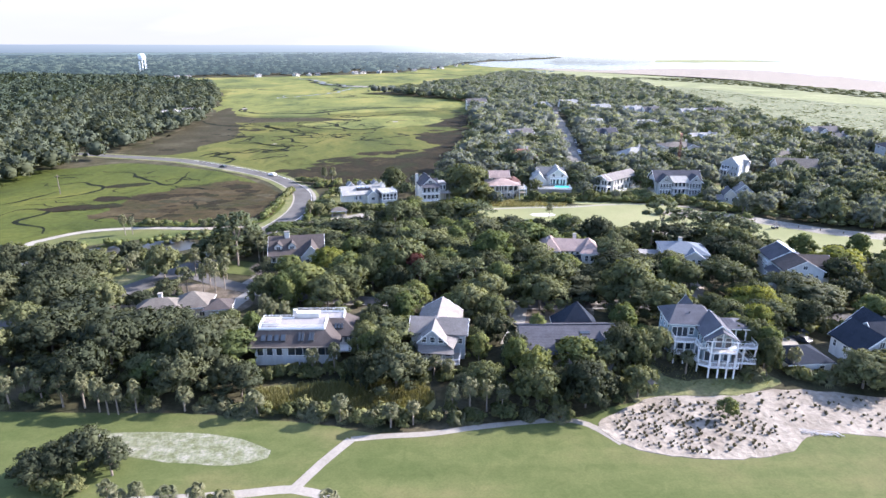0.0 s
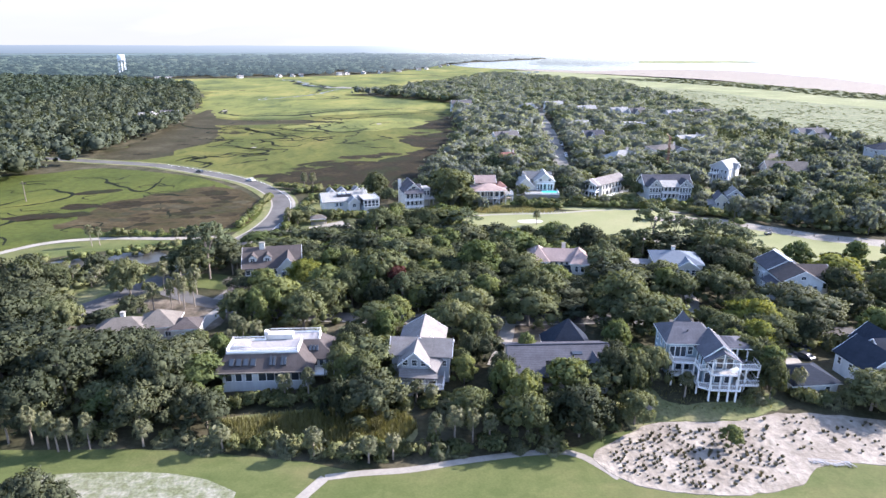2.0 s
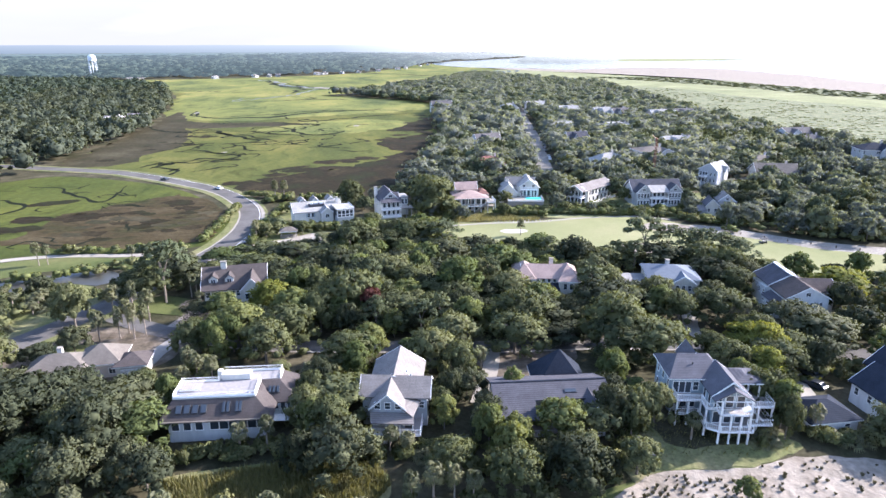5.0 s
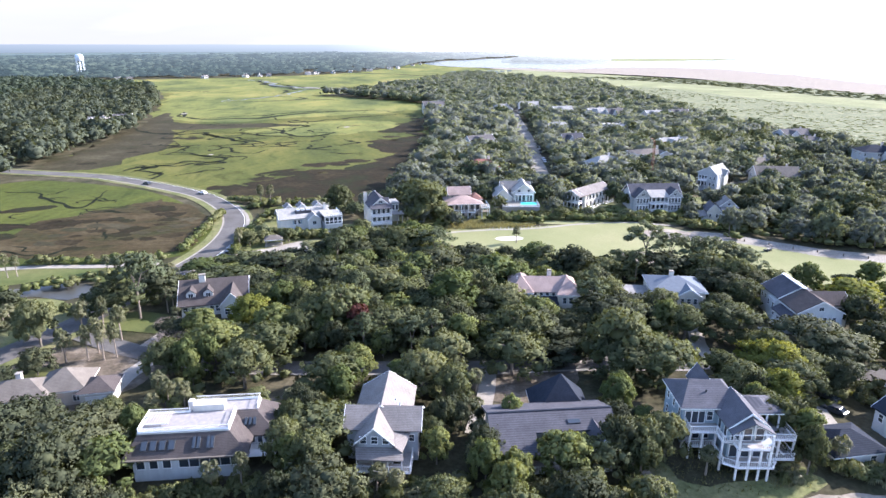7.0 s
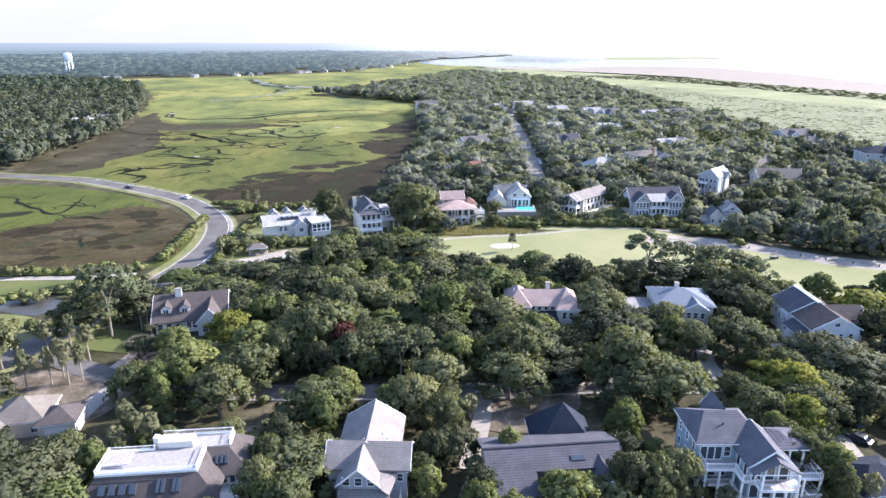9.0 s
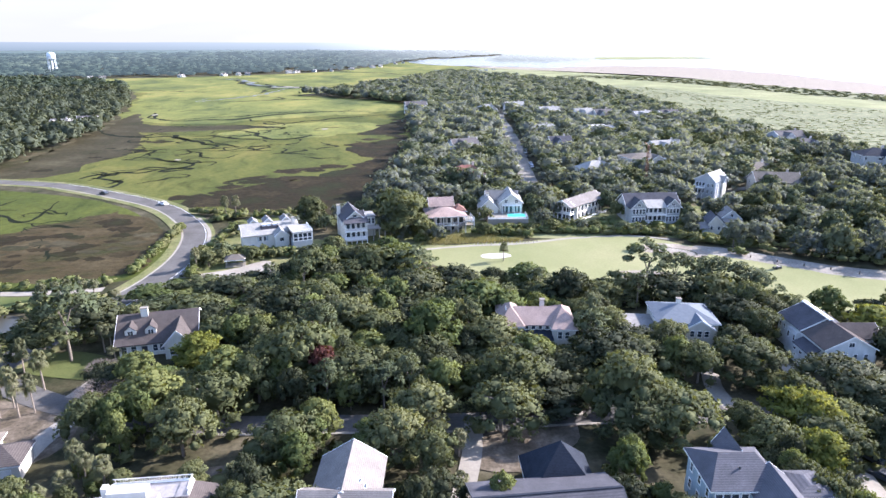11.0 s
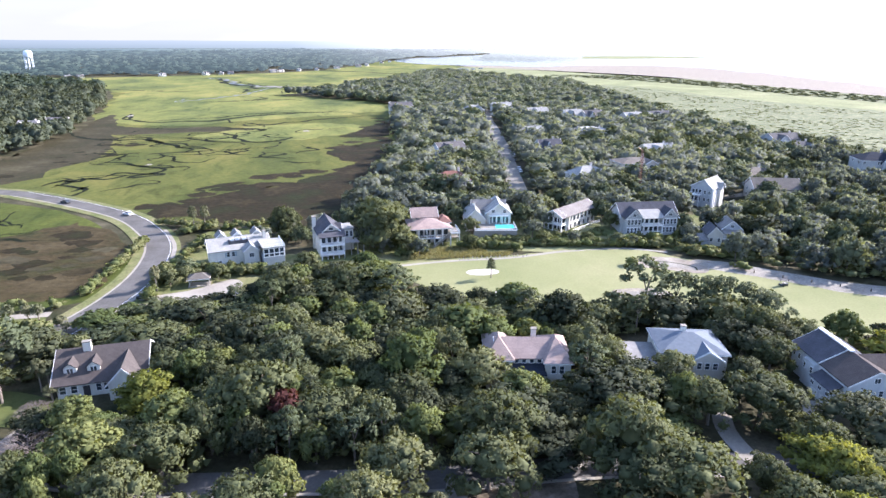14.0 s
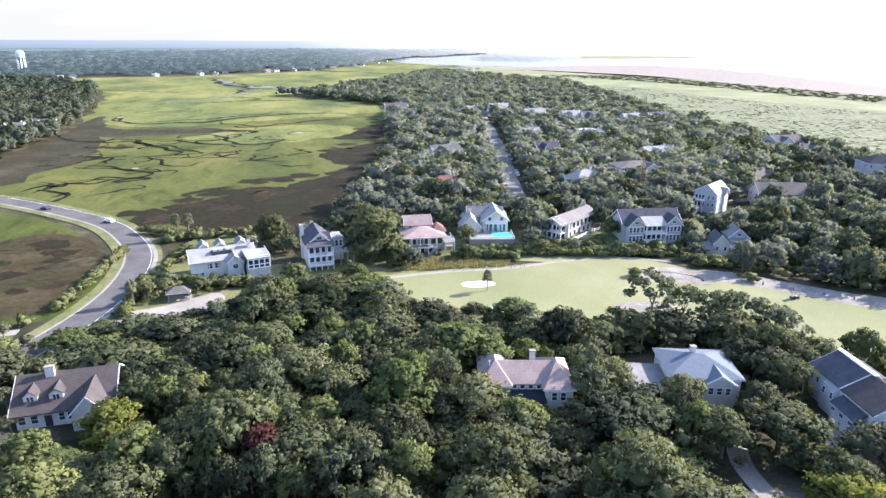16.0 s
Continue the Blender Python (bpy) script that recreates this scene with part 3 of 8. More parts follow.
# ragged specks of bare mud along the edges of the flats, and yellow grass further out, paled by painted haze
for i in range(70):
    g = random.Random(1300 + i)
    u = g.random()
    x, y = ((-70 + 95 * u, 338 + 90 * u), (-150 + 60 * u, 258 + 50 * u), (-150 + 15 * u, 400 + 130 * u), (10 + 35 * u, 450 + 190 * u))[i % 4]
    x, y, r = x + g.uniform(-16, 12), y + g.uniform(-10, 16), g.uniform(1.5, 6)
    if i % 4 == 1 and abs(x + 105) < 12:
        continue
    sheet("mud_flat", [(x + r * 1.5 * math.cos(a), y + r * math.sin(a)) for a in np.arange(0, 6.2, 0.7)], "mud", 0.1, "small brown speck of bare marsh mud", "mud flat", 1.5, r * 0.6, r)
sheet("marsh", [(-215, 680), (-140, 610), (-60, 640), (30, 690), (52, 700), (30, 800), (-60, 875), (-80, 900), (-40, 955), (40, 1100), (180, 1440), (280, 1690), (200, 2080), (110, 2120), (-60, 1545), (-311, 1338), (-540, 1262), (-515, 1200), (-315, 1010), (-236, 780)], "hazemarsh", 0.07, "yellow marsh grass far from the road, paled by painted haze", "marsh", 8, 14, 50)
sheet("marsh", [(-100, 545), (-40, 520), (20, 560), (10, 610), (-60, 600)], "hazemarsh", 0.065, "swathe of yellow marsh grass in the haze-paled colour", "marsh", 5, 10, 25)

# water, beach and dunes
sheet("sea", [(300, 1830), (420, 1770), (574, 1534), (705, 1400), (700, 1075), (735, 849), (790, 500), (830, 100), (900, -900), (4700, -900), (4300, 2600), (2600, 4200), (1000, 4600), (560, 4500), (700, 3300), (430, 2760), (220, 2440), (150, 2200), (200, 1950)], "water", 0.10, "pale glittering sea and inlet under the sun", "sea", 20)
sheet("sand_spit", [(430, 1650), (634, 1800), (860, 1760), (890, 1400), (840, 1020), (770, 820), (700, 830), (690, 1070), (690, 1400), (560, 1540)], "sand", 0.2, "broad pale tidal flats and sand bars along the shore", "sand bar", 15, 26, 60)
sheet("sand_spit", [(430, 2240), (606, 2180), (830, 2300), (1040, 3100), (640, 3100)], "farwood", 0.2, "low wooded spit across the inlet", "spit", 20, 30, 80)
sheet("sand_spit", [(800, 2500), (1100, 2450), (1500, 2700), (1200, 2850), (850, 2700)], "dune", 0.2, "low dark spit across the inlet", "spit", 15, 30, 80)
sheet("beach", [(300, 1800), (420, 1760), (574, 1530), (712, 1400), (700, 1075), (730, 849), (780, 500), (820, 0), (780, 0), (740, 500), (690, 800), (640, 1060), (600, 1300), (480, 1500), (330, 1700)], "sand", 0.14, "pale sandy beach", "beach", 15, 6, 30)
sheet("dune_meadow", [(186, 1472), (351, 1071), (310, 756), (300, 605), (290, 480), (318, 453), (322, 403), (330, 300), (420, 150), (560, 0), (780, 0), (735, 500), (688, 800), (640, 1060), (600, 1300), (470, 1520), (320, 1700), (260, 1650)], "dune", 0.06, "yellow-green meadow behind the dunes", "meadow", 12, 5, 30)
sheet("dune_scrub", [(351, 1040), (320, 756), (305, 605), (292, 480), (320, 453), (326, 403), (335, 300), (420, 150), (540, 0), (690, 0), (640, 400), (570, 590), (525, 690), (470, 830), (440, 1000)], "scrub", 0.12, "light green scrub and low bushes on old dunes", "scrub", 10, 8, 24)
sheet("dune_scrub", [(400, 1330), (540, 1060), (580, 843), (615, 728), (700, 400), (780, 0), (740, 500), (690, 800), (640, 1050), (560, 1300)], "scrub", 0.14, "grey-green scrub on the front dunes", "scrub", 10, 8, 24)

# golf course
sheet("fairway", [(-140, -80), (-140, 100), (-90, 107), (-78, 105.5), (-57, 104.5), (-44, 104), (-30, 102), (-15, 99), (-11, 97.5), (-6, 96.5), (2, 97), (11, 99), (22, 100.6), (30, 101), (40, 105), (60, 107), (112, 101), (150, 95), (200, 90), (200, -80)], "turf", 0.05, "mown light green golf fairway", "fairway", 2, 0, 6, 7)
sheet("tee", [(-60, 97.5), (-44.5, 98), (-34, 96.5), (-25.4, 92.3), (-28, 88.7), (-38.6, 89), (-51, 91.5), (-62, 93)], "tee", 0.09, "oval tee dressed with pale sand over thin grass", "tee", 1.5, 0.4, 3)
sheet("worn_turf", [(-66, 87.5), (-50, 89), (-34, 87.4), (-24, 86.2), (-19.5, 85.6), (-21.5, 83), (-32, 82.6), (-50, 83.2), (-66, 84)], "rough", 0.06, "olive strip of rough turf below the tee", "grass", 1.5, 0.8, 4)
sheet("golf_green", [(-4 + 8.5 * math.cos(a), 84.5 + 5.6 * math.sin(a)) for a in np.arange(0, 6.2, 0.5)], "green", 0.055, "round putting surface with worn pale grass", "green", 1.5, 0.8, 3)
sheet("golf_green", [(-8.6 + 2.6 * math.cos(a), 84.3 + 3.4 * math.sin(a)) for a in np.arange(0, 6.2, 0.5)], "tee", 0.075, "worn sandy patch on the putting surface", "green", 1, 0.9, 2)
sheet("golf_green", [(4.6 + 4.6 * math.cos(a), 87.6 + 3.6 * math.sin(a)) for a in np.arange(0, 6.2, 0.5)], "turf", 0.095, "ring of longer grass round a chipping green", "green", 1)
sheet("golf_green", [(4.6 + 3.6 * math.cos(a), 87.8 + 2.8 * math.sin(a)) for a in np.arange(0, 6.2, 0.5)], "turf", 0.115, "small round patch of finer turf", "green", 1)
ribbon("footpath", [(-120, 76), (-70, 79), (-45, 80), (-30, 81), (-19.5, 82.1), (-14, 80)], 1.9, "concrete", 0.10, "pale concrete cart path across the fairway", "path")
ribbon("footpath", [(-19.5, 82.1), (-16, 88.7), (-12, 95)], 1.8, "concrete", 0.13, "pale concrete cart path leading over the fairway", "path")
ribbon("footpath", [(-12, 95), (-6, 95.8), (1.7, 96.3), (11, 98.2), (22.5, 99.8), (28.8, 99.5), (32.2, 96.8), (35.2, 92.5)], 1.5, "concrete", 0.13, "pale concrete cart path beside the hedge", "path")
sheet("waste_bunker", [(32.8, 99), (37, 102), (41, 104.5), (47, 107), (54, 106.6), (61, 106.6), (73.5, 108.4), (90, 106), (110, 101), (112, 92), (96, 91), (83, 93.1), (74.4, 94.5), (68.6, 93.5), (63.4, 89.5), (55.7, 87.9), (48, 88), (41, 89.4), (36, 91.9), (33.2, 95.5)], "sand", 0.15, "broad pale waste bunker of raked sand with dry tufts", "bunker", 1.5, 0.5, 3, 5)
sheet("rough_grass", [(41.5, 105), (43, 113), (47, 118), (55, 119), (66, 116), (73, 112), (70, 109.2), (61, 106.9), (54, 106.9), (47, 107.3)], "rough", 0.13, "dry yellow-green grass below the raised house", "grass", 1.5, 1.0, 3, 5)
sheet("reed_bed", [(-34, 112), (-30, 104), (-15, 102.5), (0, 102.5), (3, 108), (0, 113), (-15, 115)], "rough", 0.10, "marshy hollow of tall yellowing grass", "reed bed", 2, 0.6, 4)
sheet("fairway", [(18, 255.5), (40, 260), (61, 261), (80, 264), (101, 265), (118, 250), (128, 241), (140, 232), (160, 217), (210, 200), (210, 182), (133, 193), (112, 205), (95, 208), (84, 214), (56, 220), (37, 232), (26, 244)], "hazeturf", 0.05, "golf fairway of light green grass, haze painted in", "fairway", 2, 0.8, 5)
sheet("golf_green", [(64, 266), (75, 268), (92, 268), (100, 264), (82, 262)], "hazeturf", 0.06, "grass bank above the fairway", "grass", 2)
for px, py, rx, ry in ((49.3, 247, 5.3, 2.6), (51, 228.5, 4.5, 2.4)):
    sheet("bunker", [(px + rx * math.cos(a), py + ry * math.sin(a)) for a in np.arange(0, 6.2, 0.52)], "bunker", 0.10, "small bunker of bright white sand", "bunker", 1, 0.5, 2.5)
sheet("bunker", [(99, 250.8), (104.9, 254.1), (111.9, 253.2), (117.7, 248.4), (119.7, 243.3), (118.2, 238.8), (112.9, 238.2), (106.9, 241.7), (100.3, 244.4), (98, 247.1)], "sand", 0.10, "large bunker with a pale sandy rim", "bunker", 1, 0.7, 3.0)
sheet("bunker", [(102.2, 249.9), (107, 250.8), (112.7, 247.6), (115.8, 243.3), (114.6, 240.2), (109.5, 243.2), (103.7, 245.8)], "gravel", 0.14, "grey weedy floor of the sandy bunker", "bunker", 1, 0.6, 2.5)
# flat dark strip that follows the lip's curve
ribbon("bunker_lip", [(101.5, 248.5), (104, 249.6), (108, 249.2), (112.5, 246.6), (115.6, 243), (114.9, 240.4)], 0.5, "soil", 0.2, "curved dark strip along the lip of the sandy bunker", "bunker", False, 1.0, 0.5)
sheet("bunker", [(81.8, 227), (86.5, 228.7), (94, 227.7), (98.4, 223.7), (95.6, 216.9), (89.1, 214.4), (84.2, 220.1)], "sand", 0.10, "pale bunker behind the pines", "bunker", 1, 0.7, 2.5)
sheet("bunker", [(83.6, 225.6), (88, 226.8), (93, 225.6), (94.5, 222), (90, 222.5), (86, 223.6)], "gravel", 0.14, "grey patch on the floor of the pale bunker", "bunker", 1, 0.6, 2.5)
ribbon("footpath", [(18, 254.6), (40, 258.2), (61, 259), (80, 263), (101, 263.5), (114, 258)], 1.6, "concrete", 0.11, "pale cart path skirting the green", "path")
sheet("sandy_track", [(120, 250), (133, 242.5), (145, 232), (158, 223), (200, 205), (196, 198), (152, 215.5), (140, 224.8), (128.5, 234), (118, 243)], "gravel", 0.10, "grey sandy track with low posts", "track", 2, 0.6, 4)
for px, py in ((143, 226.5), (149, 222.5), (155, 218), (161, 214.5), (168, 211), (175, 208), (137, 231), (131, 236)):
    p = thing("marker_post", "short dark wooden post beside the sandy track", "post", pose(px, py, 0.08), "posts along the track")
    bm = bmesh.new()
    add_tube(bm, (0, 0, 0), (0, 0, 0.9), 0.22, 0.2, 7)
    part("shaft", bm, M["bark"], p)

sheet("rough_grass", [(-46, 252), (-44, 280), (-42, 300), (-22, 306), (0, 302), (14, 290), (14, 256), (-10, 252), (-36, 251)], "rough", 0.03, "rough grass round the houses", "grass", 3, 1.0, 5)
sheet("rough_grass", [(17, 257), (45, 263), (100, 268), (122, 256), (140, 246), (152, 262), (150, 300), (100, 304), (20, 302)], "rough", 0.03, "rough grass between the houses of the row", "grass", 3, 1.0, 5, 6)

# sheet of darker brown soil under and around the raised house
sheet("yard", [(50, 113.5), (58, 112), (70, 113.5), (72, 120), (70, 127), (51, 127)], "soil", 0.16, "dark brown ground below the raised house", "yard", 1.5, 0.8, 3, 5)

sheet("rough_grass", [(-140, 150), (-128, 178), (-96, 202), (-80, 200), (-74, 186), (-84, 165), (-98, 148), (-118, 132)], "rough", 0.03, "rough grass and scrub beside the pond", "grass", 3, 1.5, 5)
sheet("rough_grass", [(-84, 150), (-70, 172), (-48, 164), (-46, 152), (-66, 140)], "litter", 0.035, "shaded mulch round the low house", "yard", 3, 1.5, 5)

sheet("rough_grass", [(-51, 226), (-47, 252), (-20, 254), (-6, 252), (-18, 232), (-30, 225)], "rough", 0.03, "thin grass round the parking lot", "grass", 3, 1.0, 5)

# roads and lots
road_line = [(-330, 420), (-230, 402), (-182, 388), (-137, 372), (-105.5, 350), (-78, 326.5), (-62, 303), (-54, 284), (-51, 264), (-51.5, 247), (-55, 230), (-62, 212), (-69, 192), (-76, 177), (-88, 158), (-105, 140), (-130, 110)]
ribbon("road", road_line, 8.0, "asphalt", 0.22, "worn grey two-lane road curving across the marsh", "road")
line = smooth_line(road_line, False, 4)
ribbon("road_verge", road_line, 13.5, "rough", 0.17, "thin grass verge along the causeway", "verge")


def beside(pts, off):
    """The line that runs off metres to the left of another."""
    L = smooth_line(pts, False, 6)
    res = []
    for i, p in enumerate(L):
        d = (L[min(i + 1, len(L) - 1)] - L[max(i - 1, 0)]).normalized()
        res.append((p.x - d.y * off, p.y + d.x * off))
    return res


curve = road_line[3:12]
ribbon("kerb", beside(curve, -4.3), 0.7, "concrete", 0.25, "pale concrete kerb inside the bend", "kerb")
ribbon("grass_verge", beside(curve, -6.2), 3.0, "rough", 0.2, "mown pale grass verge inside the bend", "verge")
ribbon("road_line", beside(curve, 3.6), 0.14, "trim", 0.24, "white edge line of the road", "road marking")
ribbon("kerb", beside(curve[3:], 4.8), 1.3, "concrete", 0.25, "pale kerb along the road", "kerb")
ribbon("footpath", [(-200, 176), (-140, 204.5), (-134, 213.5), (-123, 225.7), (-104.6, 230.3), (-83, 229.3), (-66, 230.5)], 3.2, "concrete", 0.12, "pale sandy path along the marsh edge", "path")
sheet("grass_verge", [(-150, 190), (-134, 211), (-122, 224), (-104, 228.6), (-83, 227.5), (-66, 228.5), (-70, 214), (-84, 217), (-100, 216), (-121, 203), (-131, 190)], "turf", 0.07, "grass strip between path and pond", "grass", 3, 0.8, 5)
sheet("pond", [(-138, 186), (-124, 195.5), (-108, 207), (-95, 213), (-82, 214), (-76, 207.5), (-81, 202), (-95, 204), (-110, 186), (-124, 179)], "pond", 0.10, "still dark pond with grassy banks", "pond", 2, 0.8, 5)
ribbon("street", [(-73, 183), (-56, 171.5), (-45, 166), (-25, 159.5), (0, 156.6), (25, 154.4), (48, 154.2), (70, 152), (79, 151), (95, 146), (120, 142), (160, 140)], 5.6, "asphalt", 0.14, "shaded grey residential street", "street")
ribbon("kerb", beside([(-45, 166), (-25, 159.5), (0, 156.6), (25, 154.4), (48, 154.2), (70, 152)], -3.1), 0.7, "concrete", 0.16, "pale sandy kerb along the street", "kerb")
ribbon("driveway", [(78, 148), (76.5, 154), (77, 161), (79.5, 167.5), (81.9, 179)], 3.6, "concrete", 0.17, "pale concrete driveway between the trees", "driveway")
ribbon("driveway", [(98, 168), (96.5, 161), (93, 152), (88, 147)], 4.5, "concrete", 0.17, "pale concrete driveway up to a garage", "driveway")
ribbon("driveway", [(46.5, 154), (45.8, 160), (47, 166)], 2.6, "concrete", 0.17, "pale concrete driveway in the shade", "driveway")
ribbon("driveway", [(26.5, 154), (25, 146), (22.8, 138), (19.8, 129)], 3.4, "concrete", 0.2, "sunlit pale driveway beside the house", "driveway")
ribbon("driveway", [(-46, 166), (-49, 158), (-50, 152)], 4.0, "concrete", 0.2, "pale driveway to a low house", "driveway")
ribbon("driveway", [(92, 146), (86, 136), (82, 124)], 6.0, "concrete", 0.3, "pale concrete forecourt", "driveway")
ribbon("footpath", [(43, 121), (45.5, 115), (47, 110.5)], 1.5, "sand", 0.24, "trodden sandy path through the dry grass", "path")
ribbon("driveway", [(-46, 182), (-48, 177), (-50, 171)], 3.5, "concrete", 0.2, "pale driveway before a white house", "driveway")
sheet("yard", [(23, 150), (30, 151), (45, 151), (42, 144), (36, 139), (28, 139), (23, 143)], "litter", 0.10, "bare sandy yard scattered with leaf litter", "yard", 1.5, 1.2, 3)
sheet("yard", [(-32, 142), (-18, 146), (-12, 142), (-14, 138), (-30, 138)], "litter", 0.10, "bare sandy yard behind the house", "yard", 1.5, 1.2, 3)
sheet("lawn", [(5, 152), (10, 152.5), (10, 148), (6, 146)], "turf", 0.12, "small bright green lawn beside the street", "lawn", 1)
sheet("lawn", [(-66, 184), (-50, 178), (-40, 176), (-46, 186), (-60, 192)], "turf", 0.10, "shaded lawn before a house", "lawn", 1.5)
sheet("lawn", [(-74, 163), (-66, 162), (-66, 156), (-74, 156)], "turf", 0.10, "small bright lawn beside the road", "lawn", 1.5)
sheet("parking_lot", [(-47, 238), (-42, 236), (-29, 230.5), (-22, 236), (-21, 246), (-25, 250), (-34, 243), (-42, 240)], "concrete", 0.16, "pale sandy parking lot", "parking lot", 1.5, 0.4, 3)
ribbon("road", [(-56, 231), (-44, 232), (-30, 226), (-26, 220)], 4.0, "concrete", 0.20, "pale side street off the bend", "street")
ribbon("street", [(84, 320), (89, 362), (107, 466), (120, 554), (135, 655), (165, 760)], 8.5, "gravel", 0.14, "long straight pale grey street between trees", "street")
ribbon("street", [(84, 320), (115, 312), (140, 318), (180, 330), (240, 350)], 5.0, "gravel", 0.13, "pale street behind the row of houses", "street")

sheet("beach", [(-75, 70), (-62, 75), (-50, 74), (-40, 71), (-44, 64), (-75, 62)], "sand", 0.1, "bare pale sand beside the cart path", "sand", 1.5, 0.6, 3)
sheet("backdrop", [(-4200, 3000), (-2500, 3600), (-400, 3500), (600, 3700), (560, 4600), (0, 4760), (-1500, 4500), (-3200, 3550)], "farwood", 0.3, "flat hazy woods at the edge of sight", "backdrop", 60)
# the far shore and the hazy rim of the land, a glowing ring with painted haze
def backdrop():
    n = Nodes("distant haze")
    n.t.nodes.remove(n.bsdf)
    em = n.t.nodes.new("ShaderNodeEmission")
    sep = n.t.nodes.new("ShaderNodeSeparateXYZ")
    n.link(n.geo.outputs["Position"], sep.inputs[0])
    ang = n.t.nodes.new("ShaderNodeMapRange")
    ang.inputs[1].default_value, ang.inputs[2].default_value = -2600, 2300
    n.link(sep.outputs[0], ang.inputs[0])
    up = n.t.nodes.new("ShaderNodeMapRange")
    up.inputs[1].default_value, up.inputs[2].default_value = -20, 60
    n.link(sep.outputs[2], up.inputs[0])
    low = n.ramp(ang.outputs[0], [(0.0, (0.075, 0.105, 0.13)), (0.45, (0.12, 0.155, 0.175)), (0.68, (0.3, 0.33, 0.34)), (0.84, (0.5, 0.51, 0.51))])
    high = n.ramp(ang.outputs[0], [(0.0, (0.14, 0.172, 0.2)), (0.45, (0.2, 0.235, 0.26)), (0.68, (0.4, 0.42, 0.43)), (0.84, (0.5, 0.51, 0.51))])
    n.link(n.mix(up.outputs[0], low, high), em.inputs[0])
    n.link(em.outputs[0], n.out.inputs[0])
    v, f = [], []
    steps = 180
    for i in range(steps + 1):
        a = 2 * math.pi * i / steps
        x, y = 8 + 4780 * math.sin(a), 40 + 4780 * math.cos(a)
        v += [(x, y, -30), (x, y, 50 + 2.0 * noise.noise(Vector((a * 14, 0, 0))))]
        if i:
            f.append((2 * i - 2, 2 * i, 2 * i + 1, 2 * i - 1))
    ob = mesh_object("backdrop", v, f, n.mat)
    tagged(ob, "glowing ring painted as hazy far land and sea", "backdrop", "", "structure")


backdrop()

# ---- trees ----
rng = random.Random(7)
nrng = np.random.default_rng(11)


def ball(sub):
    bm = bmesh.new()
    bmesh.ops.create_icosphere(bm, subdivisions=sub, radius=1)
    v = np.array([x.co[:] for x in bm.verts])
    f = [[w.index for w in x.verts] for x in bm.faces]
    bm.free()
    return v, np.array(f)


BALL1 = ball(1)


def leaf_cards(lumps, count, size, seed, low=-0.35, clumps=6):
    """Leaf sprays on small clumps that sit all over the lumps of a crown. Returns vertices, triangles and normals."""
    g = np.random.default_rng(seed)
    L = np.array(lumps, dtype=float)
    heart = np.array((0, 0, L[:, 2].max() * 0.45))
    # clumps: places on the lumps' skins that face outwards and up
    base = np.repeat(np.arange(len(L)), clumps)
    d = g.normal(size=(len(base), 3)) + np.array((0, 0, 0.35))
    d /= np.linalg.norm(d, axis=1)[:, None]
    outward = L[base, :3] - heart
    outward /= np.linalg.norm(outward, axis=1)[:, None] + 1e-6
    d = np.where(((d * outward).sum(1) < -0.3)[:, None], -d, d)
    d[:, 2] = np.where(d[:, 2] < low, -d[:, 2] * 0.6, d[:, 2])
    centre = L[base, :3] + L[base, 3:6] * d * g.uniform(0.62, 0.95, (len(base), 1))
    radius = L[base, 3] * g.uniform(0.22, 0.46, len(base))
    pick = g.choice(len(base), count, p=radius ** 2 / (radius ** 2).sum())
    e = g.normal(size=(count, 3)) + d[pick] * 0.8
    e /= np.linalg.norm(e, axis=1)[:, None]
    p = centre[pick] + e * (radius[pick] * g.uniform(0.55, 1.08, count))[:, None] * np.array((1, 1, 0.8))
    n = e + g.normal(scale=0.55, size=(count, 3))
    n /= np.linalg.norm(n, axis=1)[:, None]
    u = np.cross(n, g.normal(size=(count, 3)))
    u /= np.linalg.norm(u, axis=1)[:, None]
    w = np.cross(n, u)
    s = size * g.uniform(0.5, 1.3, (count, 1))
    a = p + u * s
    b = p + w * s * g.uniform(0.6, 1.0, (count, 1)) - u * s * g.uniform(0.1, 0.7, (count, 1)) - n * s * 0.2
    c = p - w * s * g.uniform(0.6, 1.0, (count, 1)) - u * s * g.uniform(0.1, 0.7, (count, 1)) - n * s * 0.1
    v = np.stack([a, b, c], 1).reshape(-1, 3)
    q = np.arange(count * 3).reshape(-1, 3)
    away = p - heart
    away /= np.linalg.norm(away, axis=1)[:, None]
    soft = e * 0.24 + away * 0.9 + n * 0.22
    soft /= np.linalg.norm(soft, axis=1)[:, None]
    return v, q, np.repeat(soft, 3, 0)


def lump_cores(lumps, template, shrink, seed):
    g = np.random.default_rng(seed)
    bv, bf = template
    vs, fs, ns, k = [], [], [], 0
    for x, y, z, rx, ry, rz in lumps:
        j = 1 + g.normal(scale=0.09, size=(len(bv), 1))
        vs.append(np.array((x, y, z)) + bv * j * np.array((rx, ry, rz)) * shrink)
        fs.append(bf + k)
        ns.append(bv)
        k += len(bv)
    return np.concatenate(vs), np.concatenate(fs), np.concatenate(ns)


